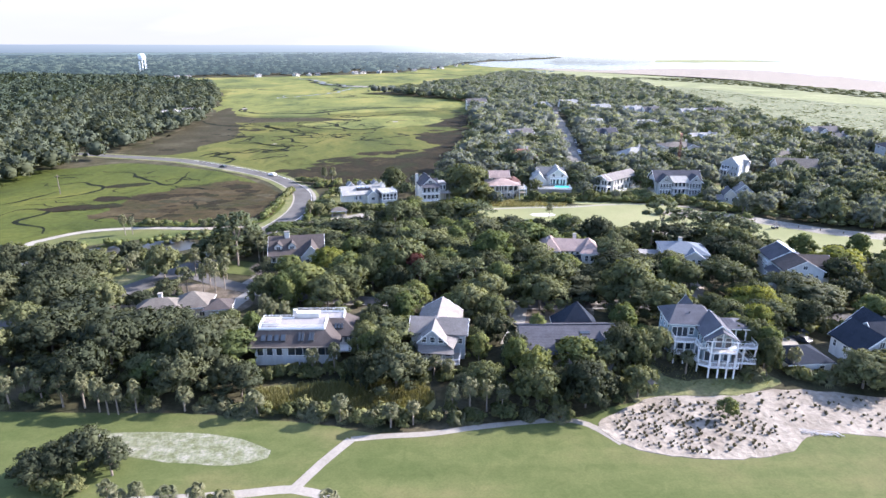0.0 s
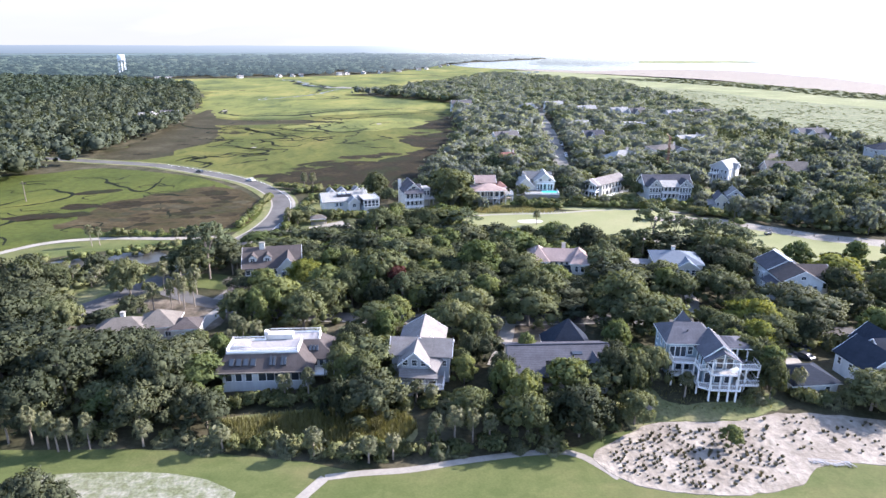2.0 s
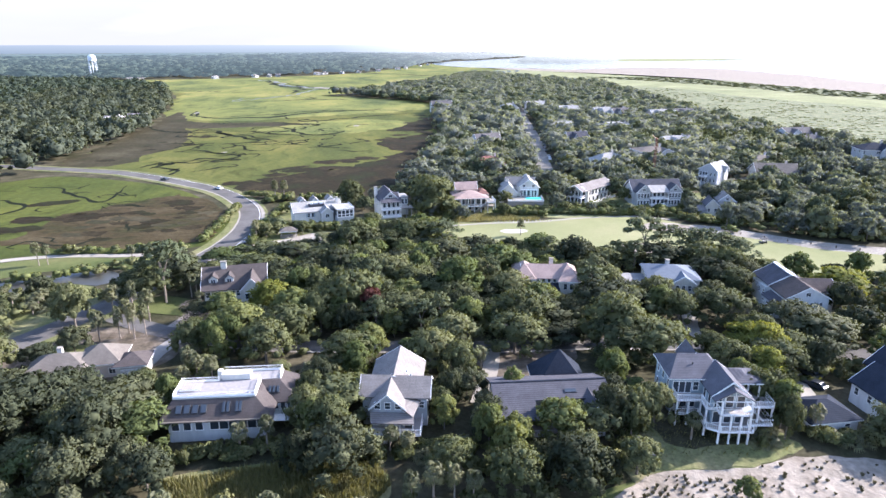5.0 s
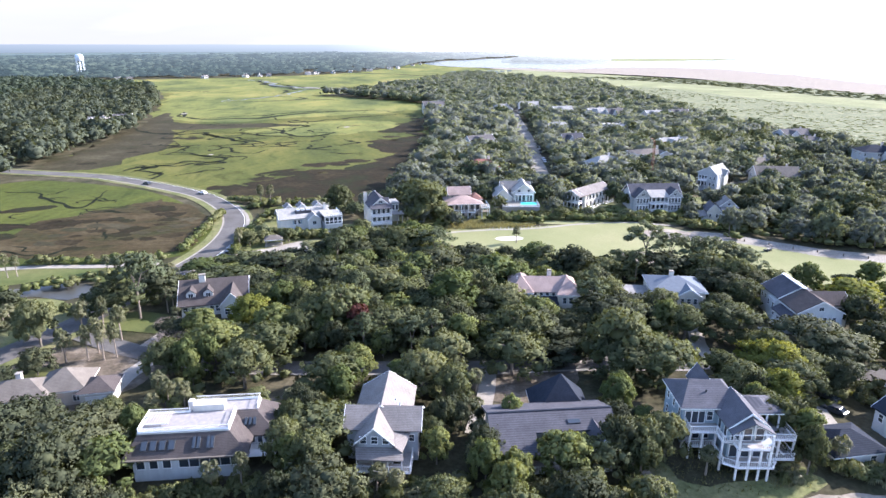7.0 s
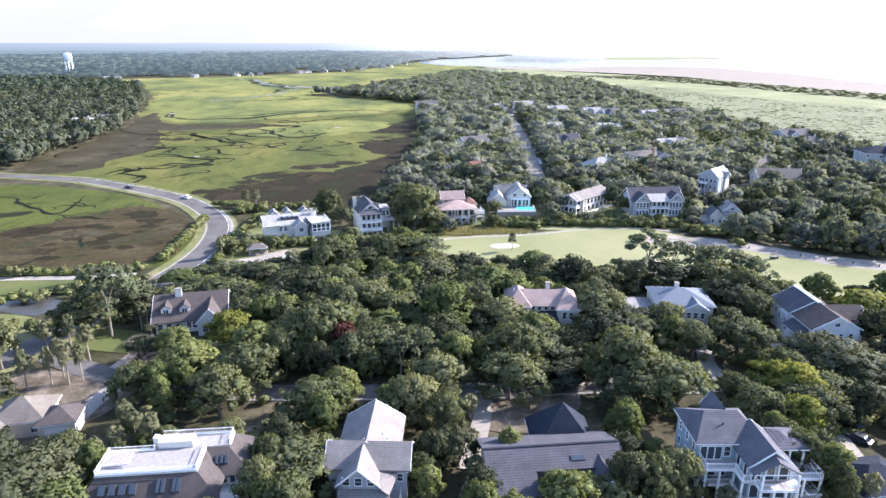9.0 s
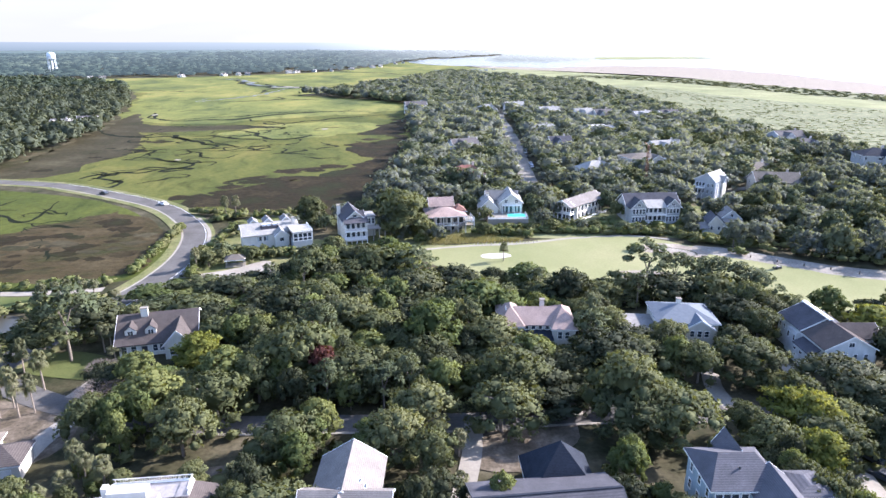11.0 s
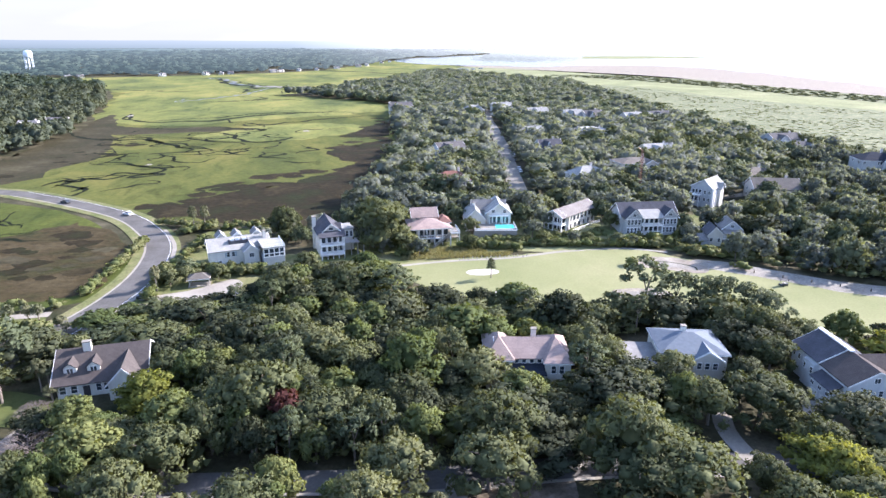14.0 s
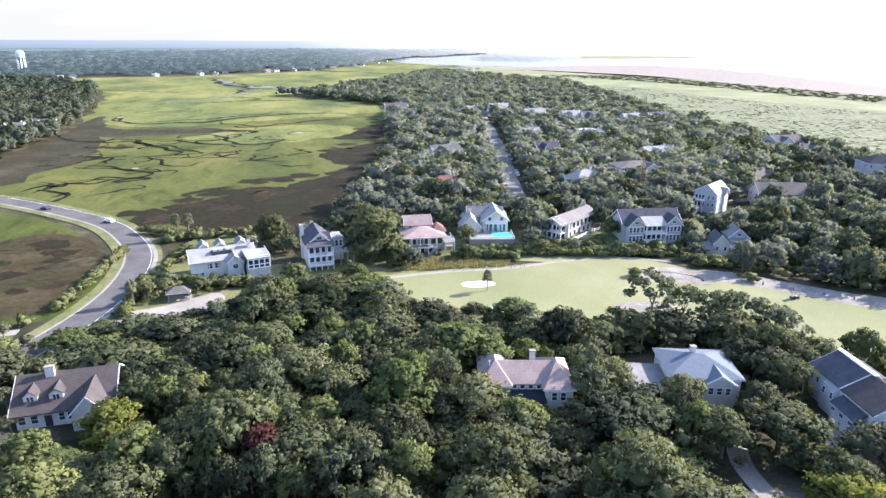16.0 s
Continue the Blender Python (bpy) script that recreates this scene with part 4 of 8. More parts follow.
def fast_mesh(name, verts, tris, quads, mat, normals=None):
    """A mesh straight from arrays."""
    me = bpy.data.meshes.new(name)
    nt, nq = len(tris), len(quads)
    me.vertices.add(len(verts))
    me.vertices.foreach_set("co", np.asarray(verts, dtype=np.float32).ravel())
    me.loops.add(nt * 3 + nq * 4)
    idx = np.concatenate([np.asarray(tris).ravel(), np.asarray(quads).ravel()]).astype(np.int32)
    me.loops.foreach_set("vertex_index", idx)
    me.polygons.add(nt + nq)
    start = np.concatenate([np.arange(nt) * 3, nt * 3 + np.arange(nq) * 4]).astype(np.int32)
    me.polygons.foreach_set("loop_start", start)
    me.update(calc_edges=True)
    me.validate()
    me.materials.append(mat)
    if normals is not None:
        me.shade_smooth()
        me.normals_split_custom_set_from_vertices(np.asarray(normals, dtype=np.float32))
    return me


def oak_lumps(g, r, top, flat=0.55, count=13):
    """A broad uneven dome of lumps."""
    L = [(0, 0, top - r * 0.72, r * 0.66, r * 0.66, r * 0.5), (0, 0, top * 0.42, r * 0.6, r * 0.6, top * 0.2)]
    for i in range(count // 2):
        a, s = 6.2832 * i / (count // 2) + g.uniform(-0.3, 0.3), r * g.uniform(0.22, 0.36)
        k = g.uniform(0.6, 0.82)
        L.append((r * k * math.cos(a), r * k * math.sin(a), top * g.uniform(0.26, 0.46), s, s, s * 0.95))
    for i in range(count):
        a = 2.4 * i + g.uniform(-0.5, 0.5)
        k = math.sqrt((i + 0.5) / count) * g.uniform(0.68, 0.86)
        s = r * g.uniform(0.2, 0.36)
        z = top - s * 0.8 - r * flat * k * k * g.uniform(0.7, 1.7) - r * 0.12 * g.random()
        L.append((r * k * math.cos(a), r * k * math.sin(a), z, s, s, s * g.uniform(0.7, 0.95)))
    return L


def pine_lumps(g, r, top, count=13):
    """Flat tiers of foliage high on a bare trunk."""
    L = []
    for i in range(count):
        a = 2.4 * i + g.uniform(-0.3, 0.3)
        h = 0.62 + 0.38 * (i + 0.5) / count
        k = r * (1.35 - h) * 1.5 * g.uniform(0.35, 1.0)
        s = r * g.uniform(0.24, 0.4)
        L.append((k * math.cos(a), k * math.sin(a), top * h - s * 0.4, s, s, s * 0.45))
    return L


def crown_mesh(name, lumps, cards, size, mat, seed, core=BALL1, shrink=0.55, clumps=6):
    v, q, n = leaf_cards(lumps, cards, size, seed, -0.35, clumps)
    cv, cf, cn = lump_cores(lumps, core, shrink, seed + 1)
    return fast_mesh(name, np.concatenate([v, cv]), np.concatenate([q, cf + len(v)]), np.zeros((0, 4), int), mat, np.concatenate([n, cn]))


def trunk_bm(g, height, girth, limbs, reach, top):
    bm = bmesh.new()
    mid = (g.uniform(-0.3, 0.3), g.uniform(-0.3, 0.3), height * 0.45)
    add_tube(bm, (0, 0, -0.3), mid, girth, girth * 0.72, 8)
    for i in range(limbs):
        a = 6.2832 * i / limbs + g.uniform(-0.4, 0.4)
        knee = (mid[0] + reach * 0.4 * math.cos(a), mid[1] + reach * 0.4 * math.sin(a), height * 0.68)
        add_tube(bm, mid, knee, girth * 0.55, girth * 0.36, 6)
        add_tube(bm, knee, (reach * math.cos(a), reach * math.sin(a), top * g.uniform(0.72, 0.85)), girth * 0.36, girth * 0.12, 5)
    return bm


LABELS = {
    "oak": ("dark green spreading live oak with a dense domed crown", "tree"),
    "lime": ("fresh green broadleaf tree with an uneven crown", "tree"),
    "yellow": ("yellow-green leaning tree with a bright sunlit crown", "tree"),
    "red": ("small tree with dark red leaves", "tree"),
    "pine": ("tall open pine with tufted branches", "pine"),
    "palm": ("sabal palm with a shaggy round head", "palm tree"),
    "bush": ("rounded grey-green shrub in the undergrowth", "shrub"),
    "bare": ("leafless tree of pale grey twigs", "bare tree"),
    "mid": ("dark green tree among the houses", "tree"),
    "darkoak": ("shadowy dark live oak with a dense crown", "tree"),
    "palmetto": ("low spreading clump of pale palmetto fans", "shrub"),
}
NAMES = {"darkoak": "oak_tree", "oak": "oak_tree", "lime": "broadleaf_tree", "yellow": "broadleaf_tree", "red": "broadleaf_tree", "pine": "pine_tree", "palm": "palm_tree", "bush": "shrub", "bare": "bare_tree", "mid": "tree", "palmetto": "palmetto"}
SIZE = {"darkoak": (6.0, 9.5), "oak": (6.0, 10.0), "lime": (5.0, 10.0), "yellow": (5.0, 9.0), "red": (2.6, 6.5), "pine": (5.0, 13.0), "palm": (2.0, 6.2), "bush": (2.0, 2.6), "bare": (4.5, 8.0), "mid": (6.0, 9.5), "palmetto": (1.4, 1.8)}
VARIANTS = {"darkoak": 5, "oak": 6, "lime": 4, "yellow": 2, "red": 1, "pine": 3, "palm": 4, "bush": 4, "bare": 1, "mid": 5, "palmetto": 3}


def fan_leaf(verts, faces, base, out, up, length, fingers=9, spread=1.2):
    """A folded fan: narrow fingers round a rib, their tips hanging."""
    side = out.cross(up).normalized()
    k = len(verts)
    hub = base + out * length * 0.5
    verts += [base - side * 0.03, base + side * 0.03, hub]
    faces.append((k, k + 1, k + 2))
    for i in range(fingers):
        a = spread * (2 * i / (fingers - 1) - 1)
        d = out * math.cos(a) + side * math.sin(a)
        w = side * math.cos(a) - out * math.sin(a)
        m = hub + d * length * 0.3 + up * 0.05 * length
        tip = hub + d * length * 0.52 - up * length * 0.1 - Vector((0, 0, length * (0.2 + 0.12 * abs(a))))
        k = len(verts)
        verts += [hub, m + w * length * 0.055, tip, m - w * length * 0.055]
        faces.append((k, k + 1, k + 2, k + 3))


def palm_parts(e, g, stemless=False):
    h = 0.35 if stemless else 5.2
    if not stemless:
        bm = bmesh.new()
        p, lean = Vector((0, 0, -0.3)), Vector((g.uniform(-0.5, 0.5), g.uniform(-0.5, 0.5), 0))
        for i in range(4):
            q = Vector((lean.x * ((i + 1) / 4) ** 2, lean.y * ((i + 1) / 4) ** 2, h * (i + 1) / 4))
            add_tube(bm, p, q, 0.24 - 0.02 * i, 0.22 - 0.02 * i, 8)
            p = q
        part("trunk", bm, M["palmbark"], e)
        top = p
    else:
        top = Vector((0, 0, 0.1))
    verts, faces = [], []
    for i in range(32 if not stemless else 24):
        a, el = 2.4 * i + g.uniform(-0.2, 0.2), 1.3 - 2.0 * (i / 32) + g.uniform(-0.25, 0.25)
        if stemless:
            el = max(el, 0.15)
        out = Vector((math.cos(a) * math.cos(el), math.sin(a) * math.cos(el), math.sin(el)))
        up = Vector((-math.cos(a) * math.sin(el), -math.sin(a) * math.sin(el), math.cos(el)))
        fan_leaf(verts, faces, top, out, up, g.uniform(1.5, 2.7))
    mesh_object("fronds", verts, faces, M["palm"], e)
    if not stemless:
        verts, faces = [], []
        for i in range(12):
            a, el = 2.4 * i, -1.0 + g.uniform(-0.3, 0.2)
            out = Vector((math.cos(a) * math.cos(el), math.sin(a) * math.cos(el), math.sin(el)))
            up = Vector((-math.cos(a) * math.sin(el), -math.sin(a) * math.sin(el), math.cos(el)))
            fan_leaf(verts, faces, top, out, up, 1.25, 5)
        mesh_object("dead_fronds", verts, faces, M["thatch"], e, "brown hanging dead fronds")


def build_tree(kind, var, m, close):
    g = random.Random(hash((len(kind), ord(kind[0]), var)) % 1000 + var)
    r, h = SIZE[kind]
    seed = 31 * var + 7 * len(kind) + ord(kind[0])
    e = thing(NAMES[kind], *LABELS[kind], m)
    if kind in ("palm", "palmetto"):
        palm_parts(e, g, kind == "palmetto")
        return e
    if kind == "bare":
        bm = trunk_bm(g, h * 0.8, 0.22, 6, r * 0.7, h)
        for i in range(520):
            a, k = 2.4 * i, math.sqrt(g.random())
            p = Vector((r * 0.8 * k * math.cos(a), r * 0.8 * k * math.sin(a), h * g.uniform(0.3, 0.95 - 0.4 * k)))
            b = a + g.uniform(-1.3, 1.3)
            q = p + Vector((math.cos(b) * g.uniform(0.5, 1.6), math.sin(b) * g.uniform(0.5, 1.6), g.uniform(-0.2, 1.1)))
            add_tube(bm, p, q, 0.05, 0.014, 3)
            c = b + g.uniform(-1.2, 1.2)
            add_tube(bm, p.lerp(q, 0.6), p.lerp(q, 0.6) + Vector((math.cos(c), math.sin(c), g.uniform(0.0, 0.8))) * g.uniform(0.4, 0.9), 0.03, 0.01, 3)
        part("crown", bm, M["deadwood"], e)
        return e
    if kind == "bush":
        lumps = [(g.uniform(-1, 1), g.uniform(-1, 1), g.uniform(0.7, 1.5), g.uniform(0.7, 1.2), g.uniform(0.7, 1.2), g.uniform(0.7, 1.1)) for _ in range(6)]
        me = crown_mesh("foliage", lumps, 520, 0.24, M["bush"], seed, BALL1, 0.5)
    elif kind == "pine":
        lumps = pine_lumps(g, r, h)
        me = crown_mesh("crown", lumps, 2400, 0.3, M["pine"], seed, BALL1, 0.3, 12)
    elif kind == "mid":
        lumps = oak_lumps(g, r, h, 0.6, 10)
        # most of these trees take the leaf colour paled for haze
        me = crown_mesh("crown", lumps, 900, 0.5, M[("hazewood", "hazewood", "oak", "pine", "hazewood")[var]], seed, BALL1, 0.6, 9)
    else:
        lumps = oak_lumps(g, r, h, 0.55 if kind in ("oak", "darkoak") else 0.9, 15)
        cards, size = (3600, 0.275) if close else (2000, 0.38)
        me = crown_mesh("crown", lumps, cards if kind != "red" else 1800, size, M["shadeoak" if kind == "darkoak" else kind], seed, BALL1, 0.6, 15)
    ob = new(me.name, me)
    ob.parent = e
    if kind != "bush":
        part("trunk", trunk_bm(g, h, 0.34 if kind == "oak" else 0.24, 4 if kind != "pine" else 3, r * 0.5, h), M["bark"], e)
    return e


STOCK, TAKEN = {}, []


def plant(kind, x, y, r=None, h=None, squeeze=0.55, var=None, exact=False):
    """A tree of that kind at a place, unless another stands there."""
    r0, h0 = SIZE[kind]
    r = r or (rng.uniform(1.3, 1.75) if kind == "palm" else r0 * rng.uniform(0.85, 1.15))
    h = h or h0 * rng.uniform(0.75, 1.28) * (r / r0) ** 0.4
    for a, b, c in TAKEN:
        if (a - x) ** 2 + (b - y) ** 2 < (squeeze * (c + r)) ** 2:
            return None
    if kind not in ("palm", "bush", "palmetto"):
        TAKEN.append((x, y, r))
    if not exact and -78 < x < -38 and 122 < y < 142:
        h *= 0.7
    if not exact and -52 < x < -26 and 160 < y < 187:
        h *= 0.74
    if not exact and 5 < x < 30 and 198 < y < 240:
        h *= 0.8
    if not exact and -66 < x < -12 and 198 < y < 232:
        h *= 0.7 if y < 206 else 0.48 if x < -26 else 0.6
    if not exact and 22 < x < 84 and 203 < y < 245:
        h *= 0.7
    if not exact and -36 < x < -23 and 185 < y < 198:
        r, h = r * 0.6, h * 0.5
    if not exact and -42 < x < -27 and 134 < y < 149 and kind != "palm":
        r, h = r * 0.5, h * 0.42
    if not exact and 60 < x < 76 and 138 < y < 150:
        r, h = r * 0.7, h * 0.7
    if not exact and -38 < x < 26 and 228 < y < 259:
        h = min(h, 10.0 - (y - 234) * 0.36)
        r = min(r, 1.0 + h * 0.6)
    if not exact and 28 < x < 66 and 158 < y < 181:
        h *= 0.66
    if not exact and 40 < x < 74 and 153 < y < 163:
        h *= 0.6
    var = rng.randrange(VARIANTS[kind]) if var is None else var
    turn = pose(x, y, rise(x, y), 0, 0, rng.uniform(0, 360))
    key = (kind, var, y < 192 and abs(x - 8) < 105)
    if key not in STOCK:
        STOCK[key] = build_tree(kind, var, turn @ Matrix.Diagonal((r / r0, r / r0, h / h0, 1)), key[2]), r / r0, h / h0
        return STOCK[key][0]
    ob, wide, tall = STOCK[key]
    return copy_thing(ob, turn @ Matrix.Diagonal((r / r0 / wide, r / r0 / wide, h / h0 / tall, 1)))


def inside(x, y, poly):
    hit = False
    for i in range(len(poly)):
        (a, b), (c, d) = poly[i - 1], poly[i]
        if (b > y) != (d > y) and x < (c - a) * (y - b) / (d - b) + a:
            hit = not hit
    return hit


# open ground no tree may cover: houses, streets, drives, margins clearing the camera's view
OPEN = [(-37.5, 119, -12, 135), (-3, 117, 11, 139), (20, 114.5, 44, 138), (49, 110, 69, 129), (72, 108, 106, 129), (-68, 141, -41, 153), (-53, 175, -32, 201), (-37, 172, -20, 189),
        (35, 176, 55, 191), (65, 175, 90, 193), (91, 157, 114, 184), (-36, 255, -7, 272), (-5, 260, 12, 282), (31, 271, 48, 288), (46, 273, 71, 300),
        (76, 270, 102, 294), (101, 268, 128, 287), (124, 252, 144, 270), (145, 298, 170, 320), (-38, 243, -28, 252), (-52, 228, -20, 250), (24, 140, 46, 147), (18, 130, 27, 142), (-30, 142, -18, 150), (5, 150, 11, 156), (64, 176, 72, 188)]
LINES = [(smooth_line(road_line, False, 5), 7.5), (smooth_line([(-73, 183), (-45, 166), (0, 156.6), (48, 154.2), (79, 151), (120, 142), (160, 140)], False, 5), 4.2),
         (smooth_line([(84, 320), (89, 362), (107, 466), (120, 554), (135, 655)], False, 6), 7.6), (smooth_line([(78, 148), (77, 161), (82, 179)], False, 3), 4.0),
         (smooth_line([(98, 168), (96.5, 161), (93, 152)], False, 3), 4.0), (smooth_line([(26, 154), (22.5, 138), (19.5, 128)], False, 3), 2.5)]


def free(x, y, margin=2.0):
    for a, b, c, d in OPEN:
        if a - margin < x < c + margin and b - margin < y < d + margin:
            return False
    for L, w in LINES:
        for p in L:
            if abs(p.x - x) < w + margin - 1 and abs(p.y - y) < w + margin - 1:
                return False
    return True


# the trees that stand out
for kind, x, y, r, h in (("oak", 31, 150.5, 7.4, 12.0), ("oak", 52.5, 145, 7.8, 11.0), ("oak", 60.5, 143.5, 8.2, 12.0), ("yellow", 84, 145.5, 6.4, 9.5), ("yellow", 76.5, 132, 5.0, 9.0), ("oak", 82, 134.5, 6.8, 10.5),
                         ("darkoak", 100, 146, 8.5, 10.5), ("darkoak", 98.5, 153.5, 8.2, 10.5), ("oak", 74.5, 163, 5.6, 10.5), ("oak", 84.8, 163, 8.4, 10.8), ("darkoak", 56.5, 168, 9.6, 11.5), ("lime", 41.5, 171.5, 5.5, 10.5), ("oak", 35, 178, 7.0, 11.5),
                         ("oak", 11.5, 143.5, 5.6, 12.0), ("oak", -6, 146.5, 6.2, 10.0), ("lime", -32, 162, 6.8, 11.5), ("oak", -20, 159.5, 7.0, 12.0), ("oak", -6, 127, 7.8, 9.4), ("oak", -63, 189, 8.0, 11.5), ("darkoak", -57, 201, 7.5, 10.0),
                         ("yellow", -28, 182, 5.6, 9.0), ("oak", 74.5, 177.2, 4.8, 9.0), ("darkoak", 95, 185.5, 8.5, 10.5), ("darkoak", 104, 150, 6.5, 8.5), ("darkoak", -78, 134, 10.5, 12.5), ("darkoak", -62, 129, 9.0, 11.5), ("darkoak", -46, 125, 8.6, 11.0),
                         ("oak", 91, 110.5, 6.6, 8.6), ("lime", -39, 121.5, 5.6, 10.0), ("lime", -53, 113, 4.2, 7.6), ("red", -1.5, 167.5, 3.3, 12.0), ("lime", 7.5, 176, 5.2, 11.0), ("oak", 19, 172, 6.4, 11.5),
                         ("oak", 20.5, 272, 9.4, 18.0), ("oak", 27.5, 275.5, 4.6, 8.5), ("oak", -13.5, 295, 6.2, 10.5), ("oak", -12.5, 285, 3.4, 5.5), ("oak", -2.8, 252, 4.2, 8.6), ("lime", 14.5, 249, 4.6, 8.6), ("darkoak", 148, 262, 8.0, 12.5), ("darkoak", 141, 272, 6.5, 10.5)):
    plant(kind, x, y, r, h * 0.87, 0.0, None, True)
for x, y, r in ((-65.6, 190.5, 8.0), (-59.5, 206.5, 7.8), (-73.8, 173.1, 5.2), (-40.9, 156.9, 4.8), (-34, 161.5, 5.3), (-26.8, 163.5, 6), (-19.1, 157.5, 5.6), (-23.6, 149.8, 5.6), (-6.2, 125.5, 7.0), (-5.5, 149, 5.7), (17, 151.5, 6.4), (17, 138.7, 4.4), (33, 157.5, 7.6), (54, 151, 8), (62.5, 145.4, 8), (59, 170, 9), (38.6, 115.7, 4.4), (89.8, 141.2, 6.2), (87, 149.6, 5.3)):
    plant("oak", x, y, r, squeeze=0.3)
for x, y, r in ((103.5, 155, 8), (-47.7, 127.5, 7.2), (-46, 117.5, 6.6), (-57.1, 136, 6.6), (-13.6, 165.7, 4.9), (9.5, 185.6, 6.5), (21.4, 184.1, 6), (16.1, 196.4, 6.3), (0.3, 181.5, 5.8), (32, 181, 5.6), (58.7, 191.3, 5.2), (50, 143.5, 6.5), (87, 166, 5.5), (73.3, 135.6, 5.8), (101.3, 150, 7.5), (-9.5, 187.9, 5.6), (40.2, 213, 6.2), (49.5, 207.1, 5.2), (56.7, 209.2, 4.6), (63.2, 207, 5.8), (68.5, 203, 6.2), (92.9, 185, 7), (100.5, 189, 5.3)):
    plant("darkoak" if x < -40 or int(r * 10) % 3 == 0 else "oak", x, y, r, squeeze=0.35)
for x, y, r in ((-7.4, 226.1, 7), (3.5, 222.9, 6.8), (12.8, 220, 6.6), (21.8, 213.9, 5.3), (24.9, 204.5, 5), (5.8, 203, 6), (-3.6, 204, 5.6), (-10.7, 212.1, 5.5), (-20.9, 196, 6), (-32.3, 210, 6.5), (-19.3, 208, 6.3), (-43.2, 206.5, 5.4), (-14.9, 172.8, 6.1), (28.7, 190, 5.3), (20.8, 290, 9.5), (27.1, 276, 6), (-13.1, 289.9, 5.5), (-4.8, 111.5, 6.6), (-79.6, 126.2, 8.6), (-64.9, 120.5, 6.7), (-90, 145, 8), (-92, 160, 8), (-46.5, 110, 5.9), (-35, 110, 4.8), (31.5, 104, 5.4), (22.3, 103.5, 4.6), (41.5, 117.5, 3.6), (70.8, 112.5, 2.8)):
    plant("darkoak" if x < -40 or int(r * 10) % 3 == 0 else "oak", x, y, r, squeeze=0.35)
for x, y, r in ((32.3, 115.8, 5.2), (-33.2, 170.5, 4.7), (28.1, 166.5, 3.4), (41, 171.7, 5), (70.5, 165.7, 3.6), (18.8, 236, 5), (15.1, 205, 5.5), (-21.4, 187.5, 4.1), (26, 128, 2.4)):
    plant("lime", x, y, r, squeeze=0.3)
for x, y, r in ((-28, 180.5, 5.3), (83.4, 140.7, 5.2), (77.6, 131.5, 4.6), (126, 176, 8), (-21.9, 190.4, 3.2)):
    plant("yellow", x, y, r, squeeze=0.1)
for x, y, r, h in ((-54, 88.5, 4.6, 7.2), (-60.5, 85.5, 3.8, 5.2), (-50, 87.8, 3.4, 5.6), (-57.5, 86.8, 3.6, 6)):
    plant("darkoak", x, y, r, h, 0.1)
plant("lime", 56.8, 99.5, 2.1, 4.6, 0.1)
plant("palm", 50.8, 242, 1.5, 7.6)
for x, y, r, h in ((86.5, 155.5, 2.6, 3.6), (90, 157, 3.0, 4.4), (88, 159.5, 2.8, 4.0), (91.5, 160.5, 2.4, 3.4), (85.5, 158.5, 2.6, 4.4), (89.5, 153.5, 2.2, 2.8)):
    plant("bush" if h < 3.5 else "oak", x, y, r, h, 0.0, None, True)
for x, y, r, h in ((-37.5, 250, 3.0, 5.0), (-41, 247, 3.2, 5.4), (-28.5, 250.5, 3.4, 5.2), (-43.5, 251, 2.6, 4.4)):
    plant("oak", x, y, r, h, 0.0, None, True)
plant("palm", -43.8, 244, 1.5, 6.5)
plant("bare", -43.6, 168.5, 5.2, 7.4, 0.0)
plant("bare", -48.5, 182, 3.6, 3.4, 0.0)
for x, y, h in ((-51.2, 191, 6.4), (-50, 191.8, 5.8), (-47.6, 187.2, 3.0)):
    plant("palm", x, y, None, h)
for x, y, r, h in ((10.3, 160, 4.1, 10), (84.5, 211, 7.0, 15), (91, 208.5, 4.8, 12.5), (96, 206, 5, 12), (100, 203.5, 5, 12.5), (104, 199, 5.2, 12), (108, 195, 5, 11)):
    plant("pine", x, y, r, h, 0.2, None, True)
for x, y, h in ((-106.3, 221.2, 7), (-104, 222, 6), (-66.7, 178, 8), (-62.3, 179.3, 8.5), (-56.8, 175, 8), (-57, 165.4, 8), (-54.8, 166.6, 7.5), (-60.4, 165.6, 7.4), (21, 133, 4.5), (20.4, 126, 4.5), (22.4, 144, 4.5), (-64.4, 164.1, 7), (-59.5, 168.9, 8), (-38.9, 146.3, 6), (-32.9, 141.4, 6), (-38.4, 140.6, 6.2), (-40.5, 137.3, 6.4), (-36.4, 143.2, 6), (-6.1, 164.6, 6), (-2.8, 164.8, 6.3), (1.6, 163.8, 6.3), (4, 162, 6), (-13, 138, 5), (-9.2, 136, 5), (2.9, 116.6, 4), (5.8, 115.3, 4), (18.2, 118, 6), (-18, 118.5, 6), (-22.5, 118.3, 5), (54.5, 113.6, 4.8), (74.9, 117.6, 6), (76.9, 113.8, 5.4)):
    plant("palm", x, y, None, h)
